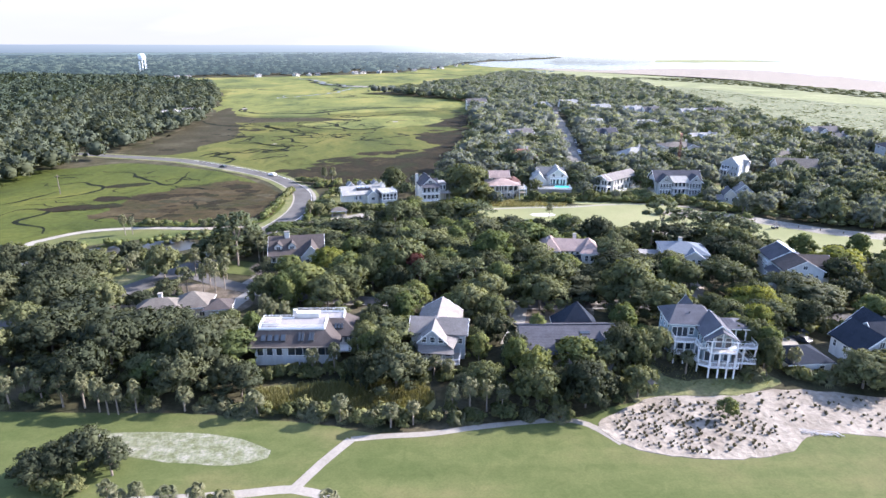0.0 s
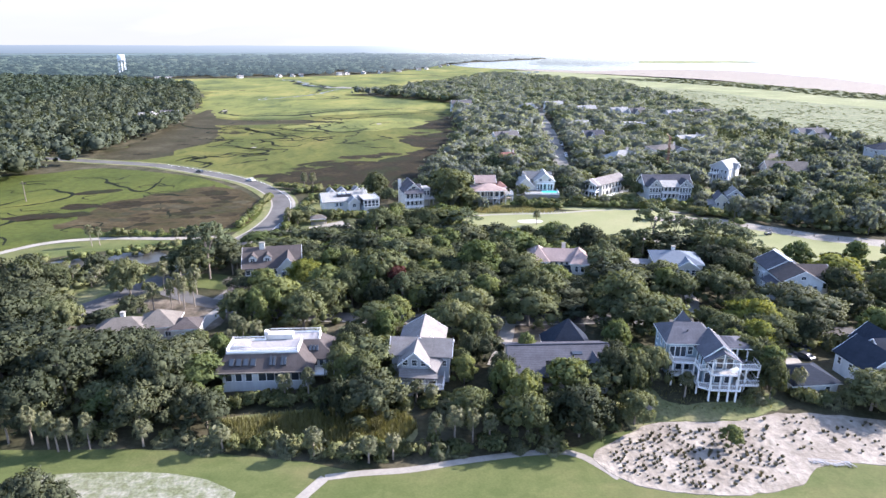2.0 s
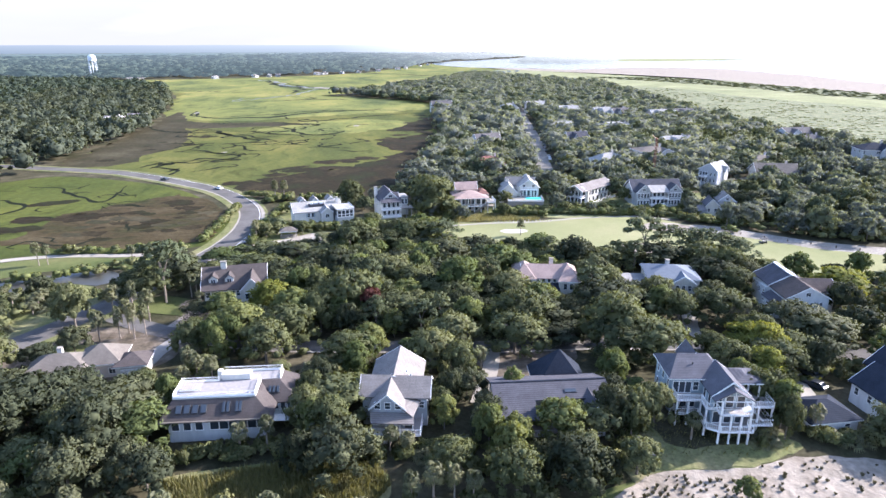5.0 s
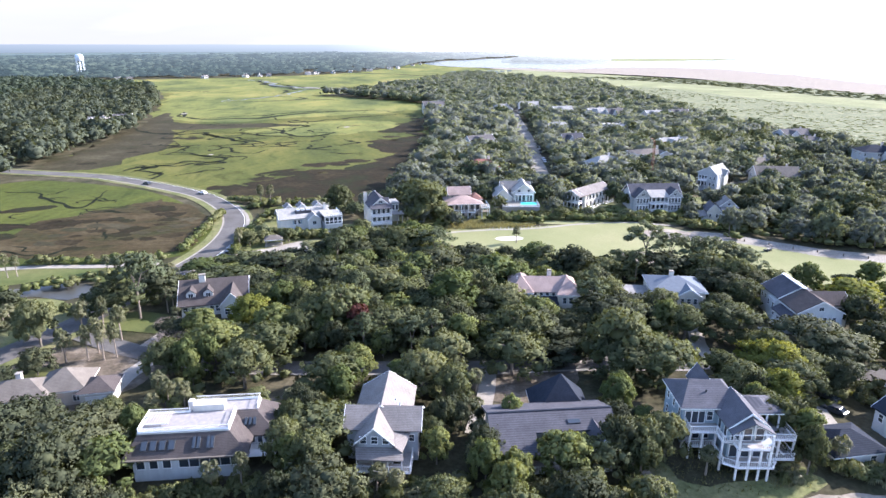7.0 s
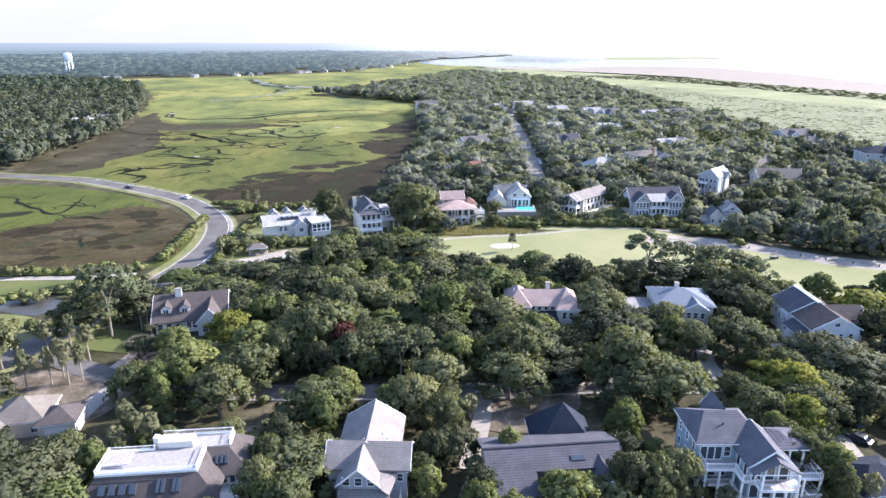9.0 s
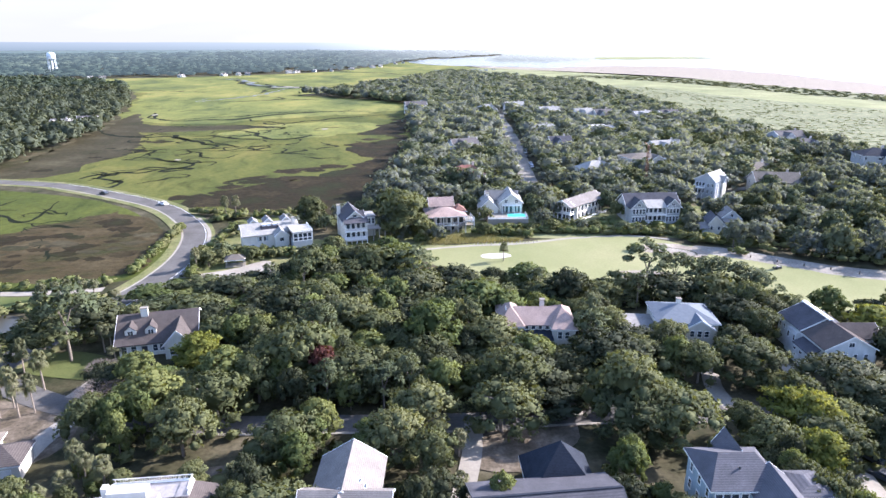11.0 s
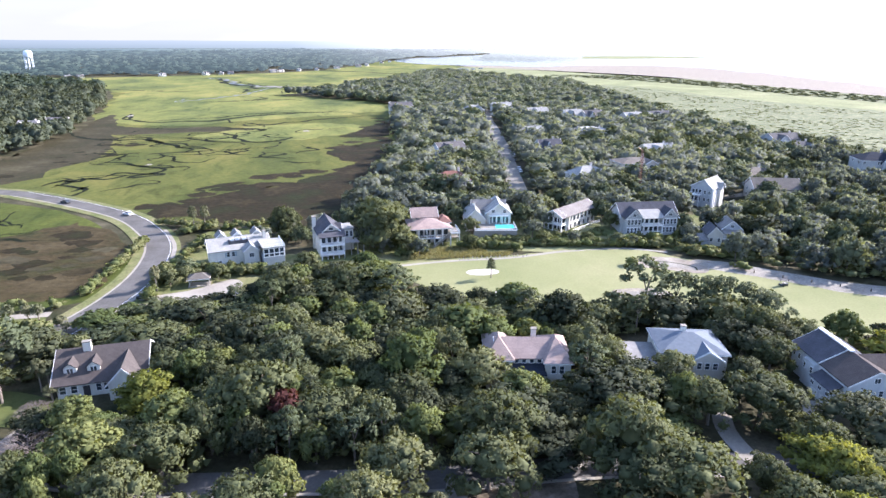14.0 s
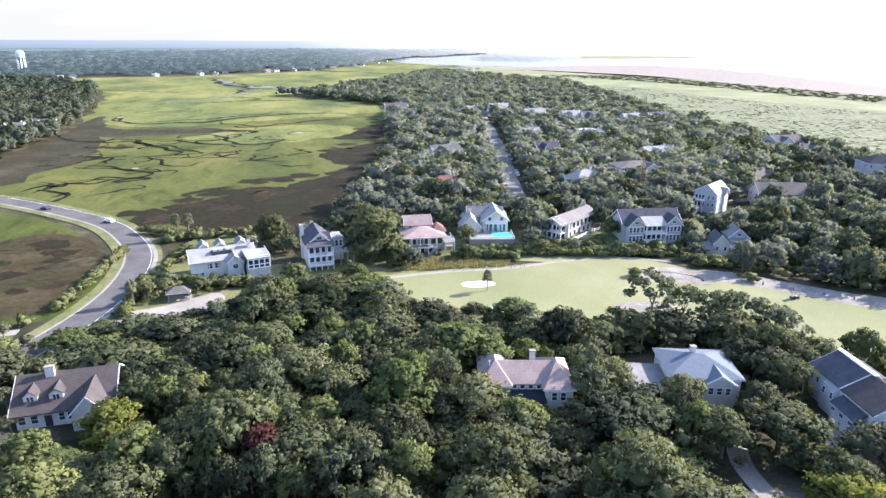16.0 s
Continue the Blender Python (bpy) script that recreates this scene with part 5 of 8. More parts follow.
for x, y, h in ((-46.7, 302.7, 8.5), (-43.3, 304.4, 8), (-53, 104.5, 6.2), (-60.1, 105, 6.4), (-63.6, 106.5, 6.5), (-56.2, 104, 5.8), (-58, 104, 5.6), (-72.2, 107.9, 6.5), (-76, 109.1, 6.5), (-67.9, 107, 6.2), (-77.8, 106.9, 6), (-44.3, 105, 4.5), (-30.2, 103, 4.5), (-14.6, 100.8, 5), (-5.2, 98.6, 4.5), (-1.2, 99.3, 4.5), (6.1, 103, 5.5), (9.4, 103.6, 6), (12.6, 103.4, 6), (15.4, 102.5, 5.5), (-41.5, 78.2, 4.3), (-32.5, 77.6, 4.4), (-13, 76.5, 3.4), (-37, 77, 4.2), (-46.5, 79, 4.0), (-28.5, 77, 3.6), (-44, 77.3, 3.6), (-86, 107, 6)):
    plant("palm", x, y, None, h)
for x, y, h in ((-79, 224, 4.6), (-76, 225.4, 4.2), (-72.4, 224.4, 5), (-69, 226, 4.4), (-66, 224.6, 4.8), (-60, 222.5, 5.2), (-57.5, 219, 4.6), (-54, 224, 5), (-53.2, 220.5, 5.6)):
    plant("palm", x, y, None, h)


def scatter(kind, poly, gap, count, squeeze=0.5, margin=2.0, sizes=None):
    """Fills a stretch of woodland with trees, leaving the open ground free."""
    x0, x1 = min(p[0] for p in poly), max(p[0] for p in poly)
    y0, y1 = min(p[1] for p in poly), max(p[1] for p in poly)
    made = 0
    for _ in range(count * 14):
        if made >= count:
            break
        x, y = rng.uniform(x0, x1), rng.uniform(y0, y1)
        if inside(x, y, poly) and free(x, y, margin) and not (22 < x < 84 and y > 221):
            k = rng.choice(kind)
            if plant(k, x, y, SIZE[k][0] * rng.uniform(*(sizes or (0.7, 1.05))), None, squeeze):
                made += 1


WEST = [(-150, 118), (-90, 110), (-45, 109), (-38, 116), (-39, 140), (-70, 140), (-85, 160), (-92, 185), (-130, 176), (-170, 150)]
MIDDLE = [(-58, 222), (-63, 200), (-52, 176), (-20, 163), (0, 160), (75, 157), (75, 172), (66, 180), (64, 200), (100, 196), (104, 206), (70, 212), (54, 218), (36, 229), (26, 240), (14, 250), (-6, 252), (-18, 232), (-30, 226), (-50, 226)]
GAPS = [[(-12.5, 110), (-3, 110), (-3, 139), (-12.5, 139)], [(11, 108), (20.5, 108), (20.5, 136), (11, 139)], [(43.5, 112), (50, 116), (50, 136), (43.5, 136)], [(68, 116), (73, 112), (73, 134), (69, 134)], [(-45, 112), (-37, 112), (-38, 137), (-45, 138)], [(20, 104), (44, 106), (42, 115), (20, 114)]]
FRONT = [(-38, 136), (-12, 138), (12, 141), (22, 132), (22, 150), (-10, 153), (-38, 158)]
EAST = [(70, 128), (200, 112), (215, 198), (135, 190), (116, 192), (116, 158), (86, 156), (70, 148)]
FAR_EAST = [(129, 249), (148, 233.5), (162, 224.5), (215, 206), (330, 290), (320, 400), (280, 420), (200, 340), (172, 300), (146, 284)]
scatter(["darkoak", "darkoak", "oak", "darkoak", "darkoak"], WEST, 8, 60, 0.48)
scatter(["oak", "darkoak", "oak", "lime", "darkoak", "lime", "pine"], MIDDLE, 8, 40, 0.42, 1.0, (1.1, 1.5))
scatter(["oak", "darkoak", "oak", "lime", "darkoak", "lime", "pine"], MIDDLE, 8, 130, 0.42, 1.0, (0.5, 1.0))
scatter(["oak", "lime"], FRONT, 7, 14, 0.5, 1.0, (0.5, 0.75))
for g in GAPS:
    scatter(["oak", "darkoak", "lime", "darkoak"], g, 5, 7, 0.5, -0.6, (0.42, 0.72))
    scatter(["bush"], g, 2, 14, 0.1, -1.0, (0.7, 1.3))
scatter(["oak", "darkoak", "darkoak", "lime"], EAST, 8, 80, 0.48)
scatter(["mid"], FAR_EAST, 8, 260, 0.38, 1.0, (0.7, 1.15))

for x, y, r, h in ((76, 205, 4.5, 7), (82, 208, 4.2, 5.5), (87.5, 203, 4.4, 5.5), (94, 200, 4.6, 6), (100, 194.5, 5, 7.5), (106, 191, 5, 8), (111, 188, 5, 8)):
    plant("oak", x, y, r, h, 0.1)
for x, y, r, h in ((89, 109.4, 4.8, 6.8), (95.5, 111.5, 5, 7.5), (103, 112, 4.5, 7)):
    plant("oak", x, y, r, h, 0.1)
for x, y, r, h in ((19, 281, 6.2, 9), (-14, 292, 5, 8), (69, 322, 5, 9), (78.9, 291, 4.5, 8), (121, 325, 5, 9), (125.3, 290.5, 5, 8.5), (128, 270.6, 3.6, 6.5), (153.5, 263, 7, 10), (157.4, 286, 6, 9.5), (91, 271, 2.4, 4), (106, 266.5, 2.2, 3.6), (49.5, 270, 3, 5), (-37, 280, 3, 5)):
    plant("oak" if int(x) % 2 else "mid", x, y, r, h, 0.1)
for x, y, r, h in ((-98, 176, 6, 8.5), (-86, 152.5, 6.5, 9), (-101, 166, 6, 9), (-106, 184, 5, 7), (-68, 159.5, 4, 6.5), (-93, 195, 4, 6), (-113, 196, 4, 6), (-72, 152, 4.2, 6)):
    plant("darkoak" if int(r * 2) % 2 == 0 else "oak", x, y, r, h, 0.1)
for i in range(60):
    a, b = rng.uniform(-104, -80), rng.uniform(164, 193)
    k = rng.choice(("bush", "palmetto", "palmetto", "palm"))
    if abs((a + 80) - (b - 170) * -1.2) > 3 and free(a, b, 1.5):
        plant(k, a, b, None, rng.uniform(2.6, 4.2) if k == "palm" else None)
for x, y, r, h in ((97, 178.5, 5.6, 9), (88, 173, 4.6, 7.5), (104, 187, 5.2, 8.5)):
    plant("oak" if int(x) % 2 else "darkoak", x, y, r, h, 0.05)
# hedges, shrubs and palmettos
for x0, y0, x1, y1, wide, n, kinds in ((-42, 106, -30, 103.5, 3, 12, ("bush", "palmetto")), (-30, 104, -2, 100.5, 2.2, 34, ("bush", "palmetto", "bush")), (-2, 101, 30, 102.2, 3, 36, ("bush", "palmetto", "bush")),
                                      (-100, 109, -45, 107.5, 3, 34, ("bush", "palmetto")), (-36, 116.5, -12, 118.5, 3, 26, ("bush",)), (-2, 114, 20, 116, 3, 26, ("bush", "palmetto")), (20, 112, 44, 113, 3, 22, ("bush",)),
                                      (66, 112, 76, 119, 3, 14, ("bush", "palmetto")), (-46, 77, -26, 76, 2, 16, ("palmetto", "bush")), (-62, 83, -52, 82, 1.5, 8, ("bush",)), (-16, 75, -8, 75, 1, 4, ("palmetto",)),
                                      (56, 118, 66, 110.5, 2, 7, ("bush",)), (76, 112.6, 86, 112, 1.6, 12, ("bush", "bush", "palmetto")), (-54, 155, -70, 158, 3, 10, ("bush", "palmetto")), (-70, 195, -110, 196, 8, 22, ("bush",))):
    for i in range(n):
        u = rng.random()
        x, y = x0 + (x1 - x0) * u + rng.uniform(-0.5, 0.5), y0 + (y1 - y0) * u + rng.uniform(-wide / 2, wide / 2)
        k = rng.choice(kinds)
        plant(k, x, y, SIZE[k][0] * rng.uniform(0.7, 1.25), SIZE[k][1] * rng.uniform(0.7, 1.3))


# dry tufts on the sand, each a clump of blades
def tuft_mesh(seed, blades, height, spread, mat, name):
    g = random.Random(seed)
    v, f = [], []
    for i in range(blades):
        a = 2.4 * i + g.random()
        b = Vector((math.cos(a), math.sin(a), 0)) * g.uniform(0, spread * 0.4)
        tip = b + Vector((math.cos(a) * spread * g.uniform(0.5, 1.2), math.sin(a) * spread * g.uniform(0.5, 1.2), height * g.uniform(0.6, 1.1)))
        w = Vector((-math.sin(a), math.cos(a), 0)) * 0.07
        k = len(v)
        v += [b - w, b + w, (b + tip) / 2 + w + Vector((0, 0, height * 0.2)), tip, (b + tip) / 2 - w + Vector((0, 0, height * 0.2))]
        f.append((k, k + 1, k + 2, k + 3, k + 4))
    me = bpy.data.meshes.new(name)
    me.from_pydata(v, [], f)
    me.materials.append(mat)
    return me


tufts = [tuft_mesh(s, 34, 0.8, 0.4, M["tuft"], "grass_tuft") for s in range(3)]
SAND1 = [(36, 93.5), (35.5, 99), (41, 103), (48, 106), (56, 104), (62, 104.5), (65, 98), (63, 91.5), (55, 89.5), (48, 89.3), (41, 90.6)]
SAND2 = [(60, 104), (64, 107), (74, 107.5), (92, 104), (105, 98), (100, 93), (84, 95), (75, 97), (66, 99)]
placed = []
for poly, n in ((SAND1, 230), (SAND2, 80)):
    for _ in range(n * 16):
        if n <= 0:
            break
        x, y = rng.uniform(33, 106), rng.uniform(88, 109)
        if inside(x, y, poly) and noise.noise(Vector(((x - y) / 7, (x + y) / 2.6, 2.0))) > rng.uniform(-0.4, 0.25) and all((x - a) ** 2 + (y - b) ** 2 > 0.5 for a, b in placed):
            placed.append((x, y))
            n -= 1
            s = rng.uniform(0.35, 0.85)
            o = new("grass_tuft", rng.choice(tufts))
            o.matrix_basis = pose(x, y, rise(x, y) + 0.12, 0, 0, rng.uniform(0, 360)) @ Matrix.Diagonal((s, s, s * rng.uniform(0.8, 1.2), 1))
            tagged(o, "dark dry tuft of dune grass on pale sand", "grass tuft", "tufts on the waste bunker")


def grass_field(name, poly, count, height, mat, label):
    """Many blades of tall grass in one mesh."""
    P = np.array(poly)
    x = nrng.uniform(P[:, 0].min(), P[:, 0].max(), count * 2)
    y = nrng.uniform(P[:, 1].min(), P[:, 1].max(), count * 2)
    keep = [i for i in range(len(x)) if inside(x[i], y[i], poly)][:count]
    v, q = [], []
    for i in keep:
        a, h = rng.uniform(0, 6.28), height * rng.uniform(0.5, 1.2)
        z = rise(x[i], y[i])
        dx, dy, lx, ly = math.cos(a) * 0.12, math.sin(a) * 0.12, rng.uniform(-0.4, 0.4), rng.uniform(-0.4, 0.4)
        k = len(v)
        v += [(x[i] - dx, y[i] - dy, z), (x[i] + dx, y[i] + dy, z), (x[i] + lx + dx * 0.3, y[i] + ly + dy * 0.3, z + h), (x[i] + lx - dx * 0.3, y[i] + ly - dy * 0.3, z + h)]
        q.append((k, k + 1, k + 2, k + 3))
    me = fast_mesh(name, np.array(v), np.zeros((0, 3), int), np.array(q), M[mat])
    tagged(new(name, me), label, "grass", "", "stuff")


for x, y, r, h in ((-38, 254, 3.5, 6), (-7, 283, 4, 6), (16, 274, 5, 9), (28, 268, 4.5, 8), (50, 270, 3, 5), (73, 277, 4, 7), (72, 290, 5, 9), (100, 267, 3, 5), (128, 276, 4.5, 8), (127, 289, 5, 9), (147, 270, 5, 9), (140, 280, 5, 9), (30, 292, 5, 9), (48, 296, 5, 9), (80, 296, 4.5, 8.5), (104, 292, 5, 9), (116, 291, 5, 9), (-20, 280, 4.5, 7.5), (-2, 291, 5, 8.5), (8, 297, 5, 8.5), (52, 282, 3.5, 7), (75, 271, 3, 5), (79, 284, 4, 8), (103.5, 281, 3.4, 7), (127, 268, 3.6, 7), (148, 258, 4.5, 8), (124, 262, 3, 5), (142, 249, 4, 7), (86, 271, 2.8, 4.5), (32, 265, 3.5, 6), (20, 268, 4, 7)):
    plant("mid", x, y, r, h, 0.2)
grass_field("reeds", [(-33, 111), (-30, 104.5), (-15, 103), (0, 103), (3, 108), (0, 112.5), (-15, 114)], 9000, 1.5, "reed", "tall yellow-green reeds in the wet hollow")
grass_field("dune_grass", [(42, 107), (43, 113), (47, 118), (55, 118), (66, 115), (72, 112), (70, 110), (61, 109), (54, 110), (47, 110)], 800, 0.45, "reed", "dry grass on the bank below the house")


# ---- woods too many to count ----
def wood_templates(n, lumps, cards, size, core, seed):
    res = []
    for i in range(n):
        g = random.Random(seed + i)
        L = oak_lumps(g, 1.0, 1.75, 0.6, lumps)
        v, q, n = leaf_cards(L, cards, size, seed + i, -0.1, 6)
        cv, cf, cn = lump_cores(L[:2], core, 0.95, seed + 50 + i)
        res.append((np.concatenate([v, cv]), np.concatenate([q, cf + len(v)]), np.concatenate([n, cn])))
    return res


def woods(name, spots, templates, mat, label, kind="stuff"):
    """One mesh of many trees. spots: x, y, radius, height."""
    vs, ts, ns, k = [], [], [], 0
    for i, (x, y, r, h) in enumerate(spots):
        v, t, n = templates[i % len(templates)]
        a = nrng.uniform(0, 6.28)
        c, s = math.cos(a), math.sin(a)
        w = np.empty_like(v)
        w[:, 0] = x + r * (c * v[:, 0] - s * v[:, 1])
        w[:, 1] = y + r * (s * v[:, 0] + c * v[:, 1])
        w[:, 2] = np.maximum(h / 1.75 * v[:, 2], 0.05)
        vs.append(w)
        ts.append(t + k)
        ns.append(np.stack([c * n[:, 0] - s * n[:, 1], s * n[:, 0] + c * n[:, 1], n[:, 2]], 1))
        k += len(v)
    me = fast_mesh(name, np.concatenate(vs), np.concatenate(ts), np.zeros((0, 4), int), M[mat], np.concatenate(ns))
    tagged(new(name, me), label, "woodland", "", kind)


def mixed_woods(name, spots, templates, mats, label):
    """Woods of several kinds of tree, each kind one mesh."""
    pick = nrng.integers(0, len(mats), len(spots))
    for kind in dict.fromkeys(mats):
        chosen = [s for s, p in zip(spots, pick) if mats[p] == kind]
        woods(name, chosen, templates, kind, {"deepwood": "deep green ", "shadeoak": "shadowy green ", "oak": "dark green ", "lime": "fresh green ", "pine": "grey-green ", "hazewood": "haze-paled grey-green ", "bush": "brownish green "}[kind] + label)


def spots_in(poly, gap, radius, height, keep=None, jitter=0.42):
    x0, x1 = min(p[0] for p in poly), max(p[0] for p in poly)
    y0, y1 = min(p[1] for p in poly), max(p[1] for p in poly)
    res = []
    for x in np.arange(x0, x1, gap):
        for y in np.arange(y0, y1, gap):
            a, b = x + nrng.uniform(-jitter, jitter) * gap, y + nrng.uniform(-jitter, jitter) * gap
            if inside(a, b, poly) and (keep is None or keep(a, b)):
                s = nrng.uniform(0.75, 1.2)
                res.append((a, b, radius * s, height * s * nrng.uniform(0.85, 1.1)))
    return res


POINT_NEAR = [(10, 302), (40, 300), (72, 302), (100, 297), (140, 292), (180, 330), (200, 342), (280, 420), (318, 430), (316, 453), (290, 480), (43, 480), (32, 437), (20, 368)]
POINT_FAR = [(43, 480), (290, 480), (299, 605), (312, 756), (352, 1071), (190, 1440), (60, 1110), (-20, 945), (-70, 900), (-50, 885), (58, 760), (56, 700), (44, 560)]
LEFT_WOOD = [(-192, 282), (-201, 300), (-192, 350), (-187, 396), (-186, 554), (-241, 775), (-322, 1008), (-530, 1190), (-800, 1230), (-1050, 1000), (-700, 500), (-420, 240), (-260, 250)]
FAR_SHORE = [(-900, 1215), (-800, 1240), (-560, 1278), (-311, 1352), (-200, 1450), (-60, 1565), (60, 1850), (130, 2210), (200, 2460), (420, 2790), (700, 3330), (600, 3800), (-400, 3600), (-1900, 2600), (-1250, 1500)]
FAR_HEDGES = [(52, 274.5, 71, 274, 3, 30), (46, 271, 62, 269.5, 3, 16), (95.5, 247.5, 97.5, 246.5, 2, 2), (126, 243, 130, 239, 3, 3), (118, 259, 134, 254, 3, 18), (76, 276, 100, 278, 5, 22), (104, 271.5, 128, 271, 3, 26), (-34, 256.5, -18, 255, 3, 18), (60, 268, 66, 267, 3, 8), (66, 272, 96, 266, 3, 40), (96, 266, 128, 264, 3, 34), (24, 266, 34, 268, 3, 8), (-40, 258, -8, 253, 4, 30), (-44, 236, -46, 262, 2.5, 20), (-62, 240, -60, 290, 2, 30), (-64, 234, -110, 232.5, 1.5, 16), (-60, 222, -130, 198, 6, 40), (-10, 250, 20, 252, 5, 22), (120, 253, 134, 252, 3, 14), (-44, 255, -41, 292, 3, 26), (-52, 300, -20, 307, 4, 26), (-62, 312, -40, 306, 3, 16)]
grass_field("rough_grass", [(24.7, 260.8), (30.4, 266.9), (39.9, 271.1), (51, 271.4), (55, 264.5), (63.7, 265.8), (60.8, 260.5), (43.7, 260.6)], 2600, 0.9, "reed", "dry tan grass on the bank below the houses")
# houses further off: x, y, turn, width, depth, eaves, ridge
FAR_HOUSES = [
    (55, 352, 10, 16, 11, 5.5, 9.0, "wall_tan", "roof_red", "house with a red tiled roof among trees"),
    (178, 500, 8, 22, 12, 6.5, 7.2, "wall_white", "roof_white", "white flat-roofed house among dark trees"),
    (56, 668, 5, 20, 14, 7, 10.5, "wall_grey", "roof_grey", "grey house at the marsh edge"),
    (66, 430, 20, 17, 12, 6, 10, "wall_grey", "roof_grey", "grey house with a hipped roof"),
    (188, 421, 12, 20, 11, 5.5, 8.5, "wall_white", "roof_white", "white house with a pale roof"),
    (153, 374, 5, 20, 14, 7.5, 9.5, "wall_tan", "roof_tan", "large tan house under building work"),
    (196, 324, -12, 20, 12, 4.5, 8, "wall_tan", "roof_tan", "low tan house with a pale roof"),
    (286, 447, 4, 22, 14, 6.5, 9.5, "wall_grey", "roof_grey", "grey house behind the dunes"),
    (281, 424, -8, 16, 11, 5, 8, "wall_cream", "roof_grey", "cream house behind the dunes"),
    (121, 357, 15, 15, 11, 5.5, 9, "wall_white", "roof_white", "white house with a solar-dark roof edge"),
    (126, 434, 10, 14, 11, 5.5, 10, "wall_grey", "roof_dark", "dark steep-roofed house among the trees"),
    (170, 613, 10, 18, 12, 6, 10, "wall_white", "roof_white", "white house among trees"),
    (194, 590, 12, 16, 12, 6, 10.5, "wall_grey", "roof_white", "pale grey house among trees"),
    (210, 588, 12, 16, 12, 6, 10, "wall_white", "roof_grey", "white house with a grey roof"),
    (277, 362, -15, 16, 14, 8.5, 12, "wall_blue", "roof_navy", "blue-grey house at the dune edge"),
    (134, 504, 8, 16, 11, 5, 8.5, "wall_white", "roof_white", "white house beside the street"),
    (119, 641, 8, 18, 12, 6, 10, "wall_cream", "roof_white", "cream house among trees"),
    (150, 662, 8, 18, 12, 6, 10, "wall_white", "roof_white", "white house among trees"),
    (266, 582, 10, 18, 12, 6, 9.5, "wall_white", "roof_grey", "white house near the scrub"),
    (240, 575, 10, 16, 12, 6, 9.5, "wall_tan", "roof_white", "tan house near the scrub"),
    (205, 352, 10, 14, 10, 4.5, 7.5, "wall_grey", "roof_tan", "grey house with a tan roof"),
]
LEFT_HOUSES = [(-208, 590, 15, 14, 10, 5, 8.5, "wall_white", "roof_grey", "white house at the wood's edge"), (-212, 560, 10, 14, 10, 5, 8, "wall_cream", "roof_grey", "cream house at the wood's edge"), (-222, 575, -5, 13, 10, 5, 8, "wall_white", "roof_pale", "white house half hidden in the wood")]


def clear_of_houses(x, y):
    for h in FAR_HOUSES + LEFT_HOUSES:
        if abs(h[0] - x) < h[3] / 2 + 0.5 and -h[4] / 2 - 4.0 < y - h[1] < h[4] / 2 + 2:
            return False
    return free(x, y, 1.0)


POINT_LIST = spots_in(POINT_NEAR, 9.2, 7.0, 10.4, clear_of_houses)
for x, y, r, h in POINT_LIST:
    if y < 345:
        plant("mid", x, y, r, h, 0.2)
mixed_woods("woodland", [s for s in POINT_LIST if s[1] >= 345], wood_templates(7, 9, 380, 0.115, BALL1, 200), ["hazewood", "pine", "hazewood", "hazewood", "oak", "hazewood"], "tree canopy between the houses")
under = []
for poly in (MIDDLE, WEST, EAST, FAR_EAST, FRONT):
    under += spots_in(poly, 4.4, 2.4, 2.6, lambda x, y: free(x, y, 1.5))
woods("undergrowth", under, wood_templates(4, 2, 30, 0.32, BALL1, 270), "bush", "dark tangled undergrowth beneath the trees")
bushes = []
for x0, y0, x1, y1, wide, n in FAR_HEDGES:
    for i in range(int(n * 1.5)):
        u = nrng.random()
        bushes.append((x0 + (x1 - x0) * u, y0 + (y1 - y0) * u + nrng.uniform(-wide, wide) / 2, nrng.uniform(1.3, 2.7), nrng.uniform(1.6, 3.8)))
woods("shrubbery", bushes[::2], wood_templates(4, 2, 160, 0.17, BALL1, 250), "bush", "belts of rounded shrubs round the green")
woods("shrubbery", bushes[1::2], wood_templates(4, 2, 160, 0.17, BALL1, 255), "lime", "light green shrubs round the green")
mixed_woods("woodland", spots_in(POINT_FAR, 11.4, 8.6, 11, clear_of_houses), wood_templates(7, 8, 150, 0.165, BALL1, 300), ["hazewood", "hazewood", "pine", "hazewood"], "canopy of the wooded point")
mixed_woods("woodland", spots_in([(-192, 282), (-201, 300), (-192, 350), (-187, 396), (-186, 554), (-241, 775), (-300, 950), (-420, 900), (-330, 500), (-300, 250)], 9.5, 6.8, 12.5, clear_of_houses), wood_templates(6, 7, 180, 0.165, BALL1, 400), ["deepwood", "deepwood", "deepwood", "shadeoak"], "pine and oak wood along the marsh")
woods("woodland", spots_in([(-300, 330), (-330, 500), (-420, 900), (-300, 950), (-322, 1008), (-530, 1190), (-800, 1230), (-900, 1150), (-480, 580)], 13, 9.5, 13), wood_templates(4, 6, 84, 0.22, BALL1, 500), "deepwood", "dense dark wood beyond the marsh")
tower = lambda x, y: not (abs(x + 612 - (y - 1465) * -0.3) < 13 and y < 1475)
shore = [(x, y, r * k, h * k) for x, y, r, h in spots_in(FAR_SHORE, 27, 19, 12, lambda x, y: tower(x, y) and y < 2300, 0.95) for k in [0.55 + 0.6 * nrng.random() + 0.45 * max(0.0, noise.noise(Vector((x / 130, y / 60, 9))))]]
shore += [(x, y, r, h * (0.6 + 0.8 * nrng.random())) for x, y, r, h in spots_in(FAR_SHORE, 58, 52, 12, lambda x, y: y >= 2300, 0.9)]
woods("backdrop", shore, wood_templates(6, 5, 26, 0.3, BALL1, 600), "farwood", "distant woods on the far shore with painted haze glow", "structure")
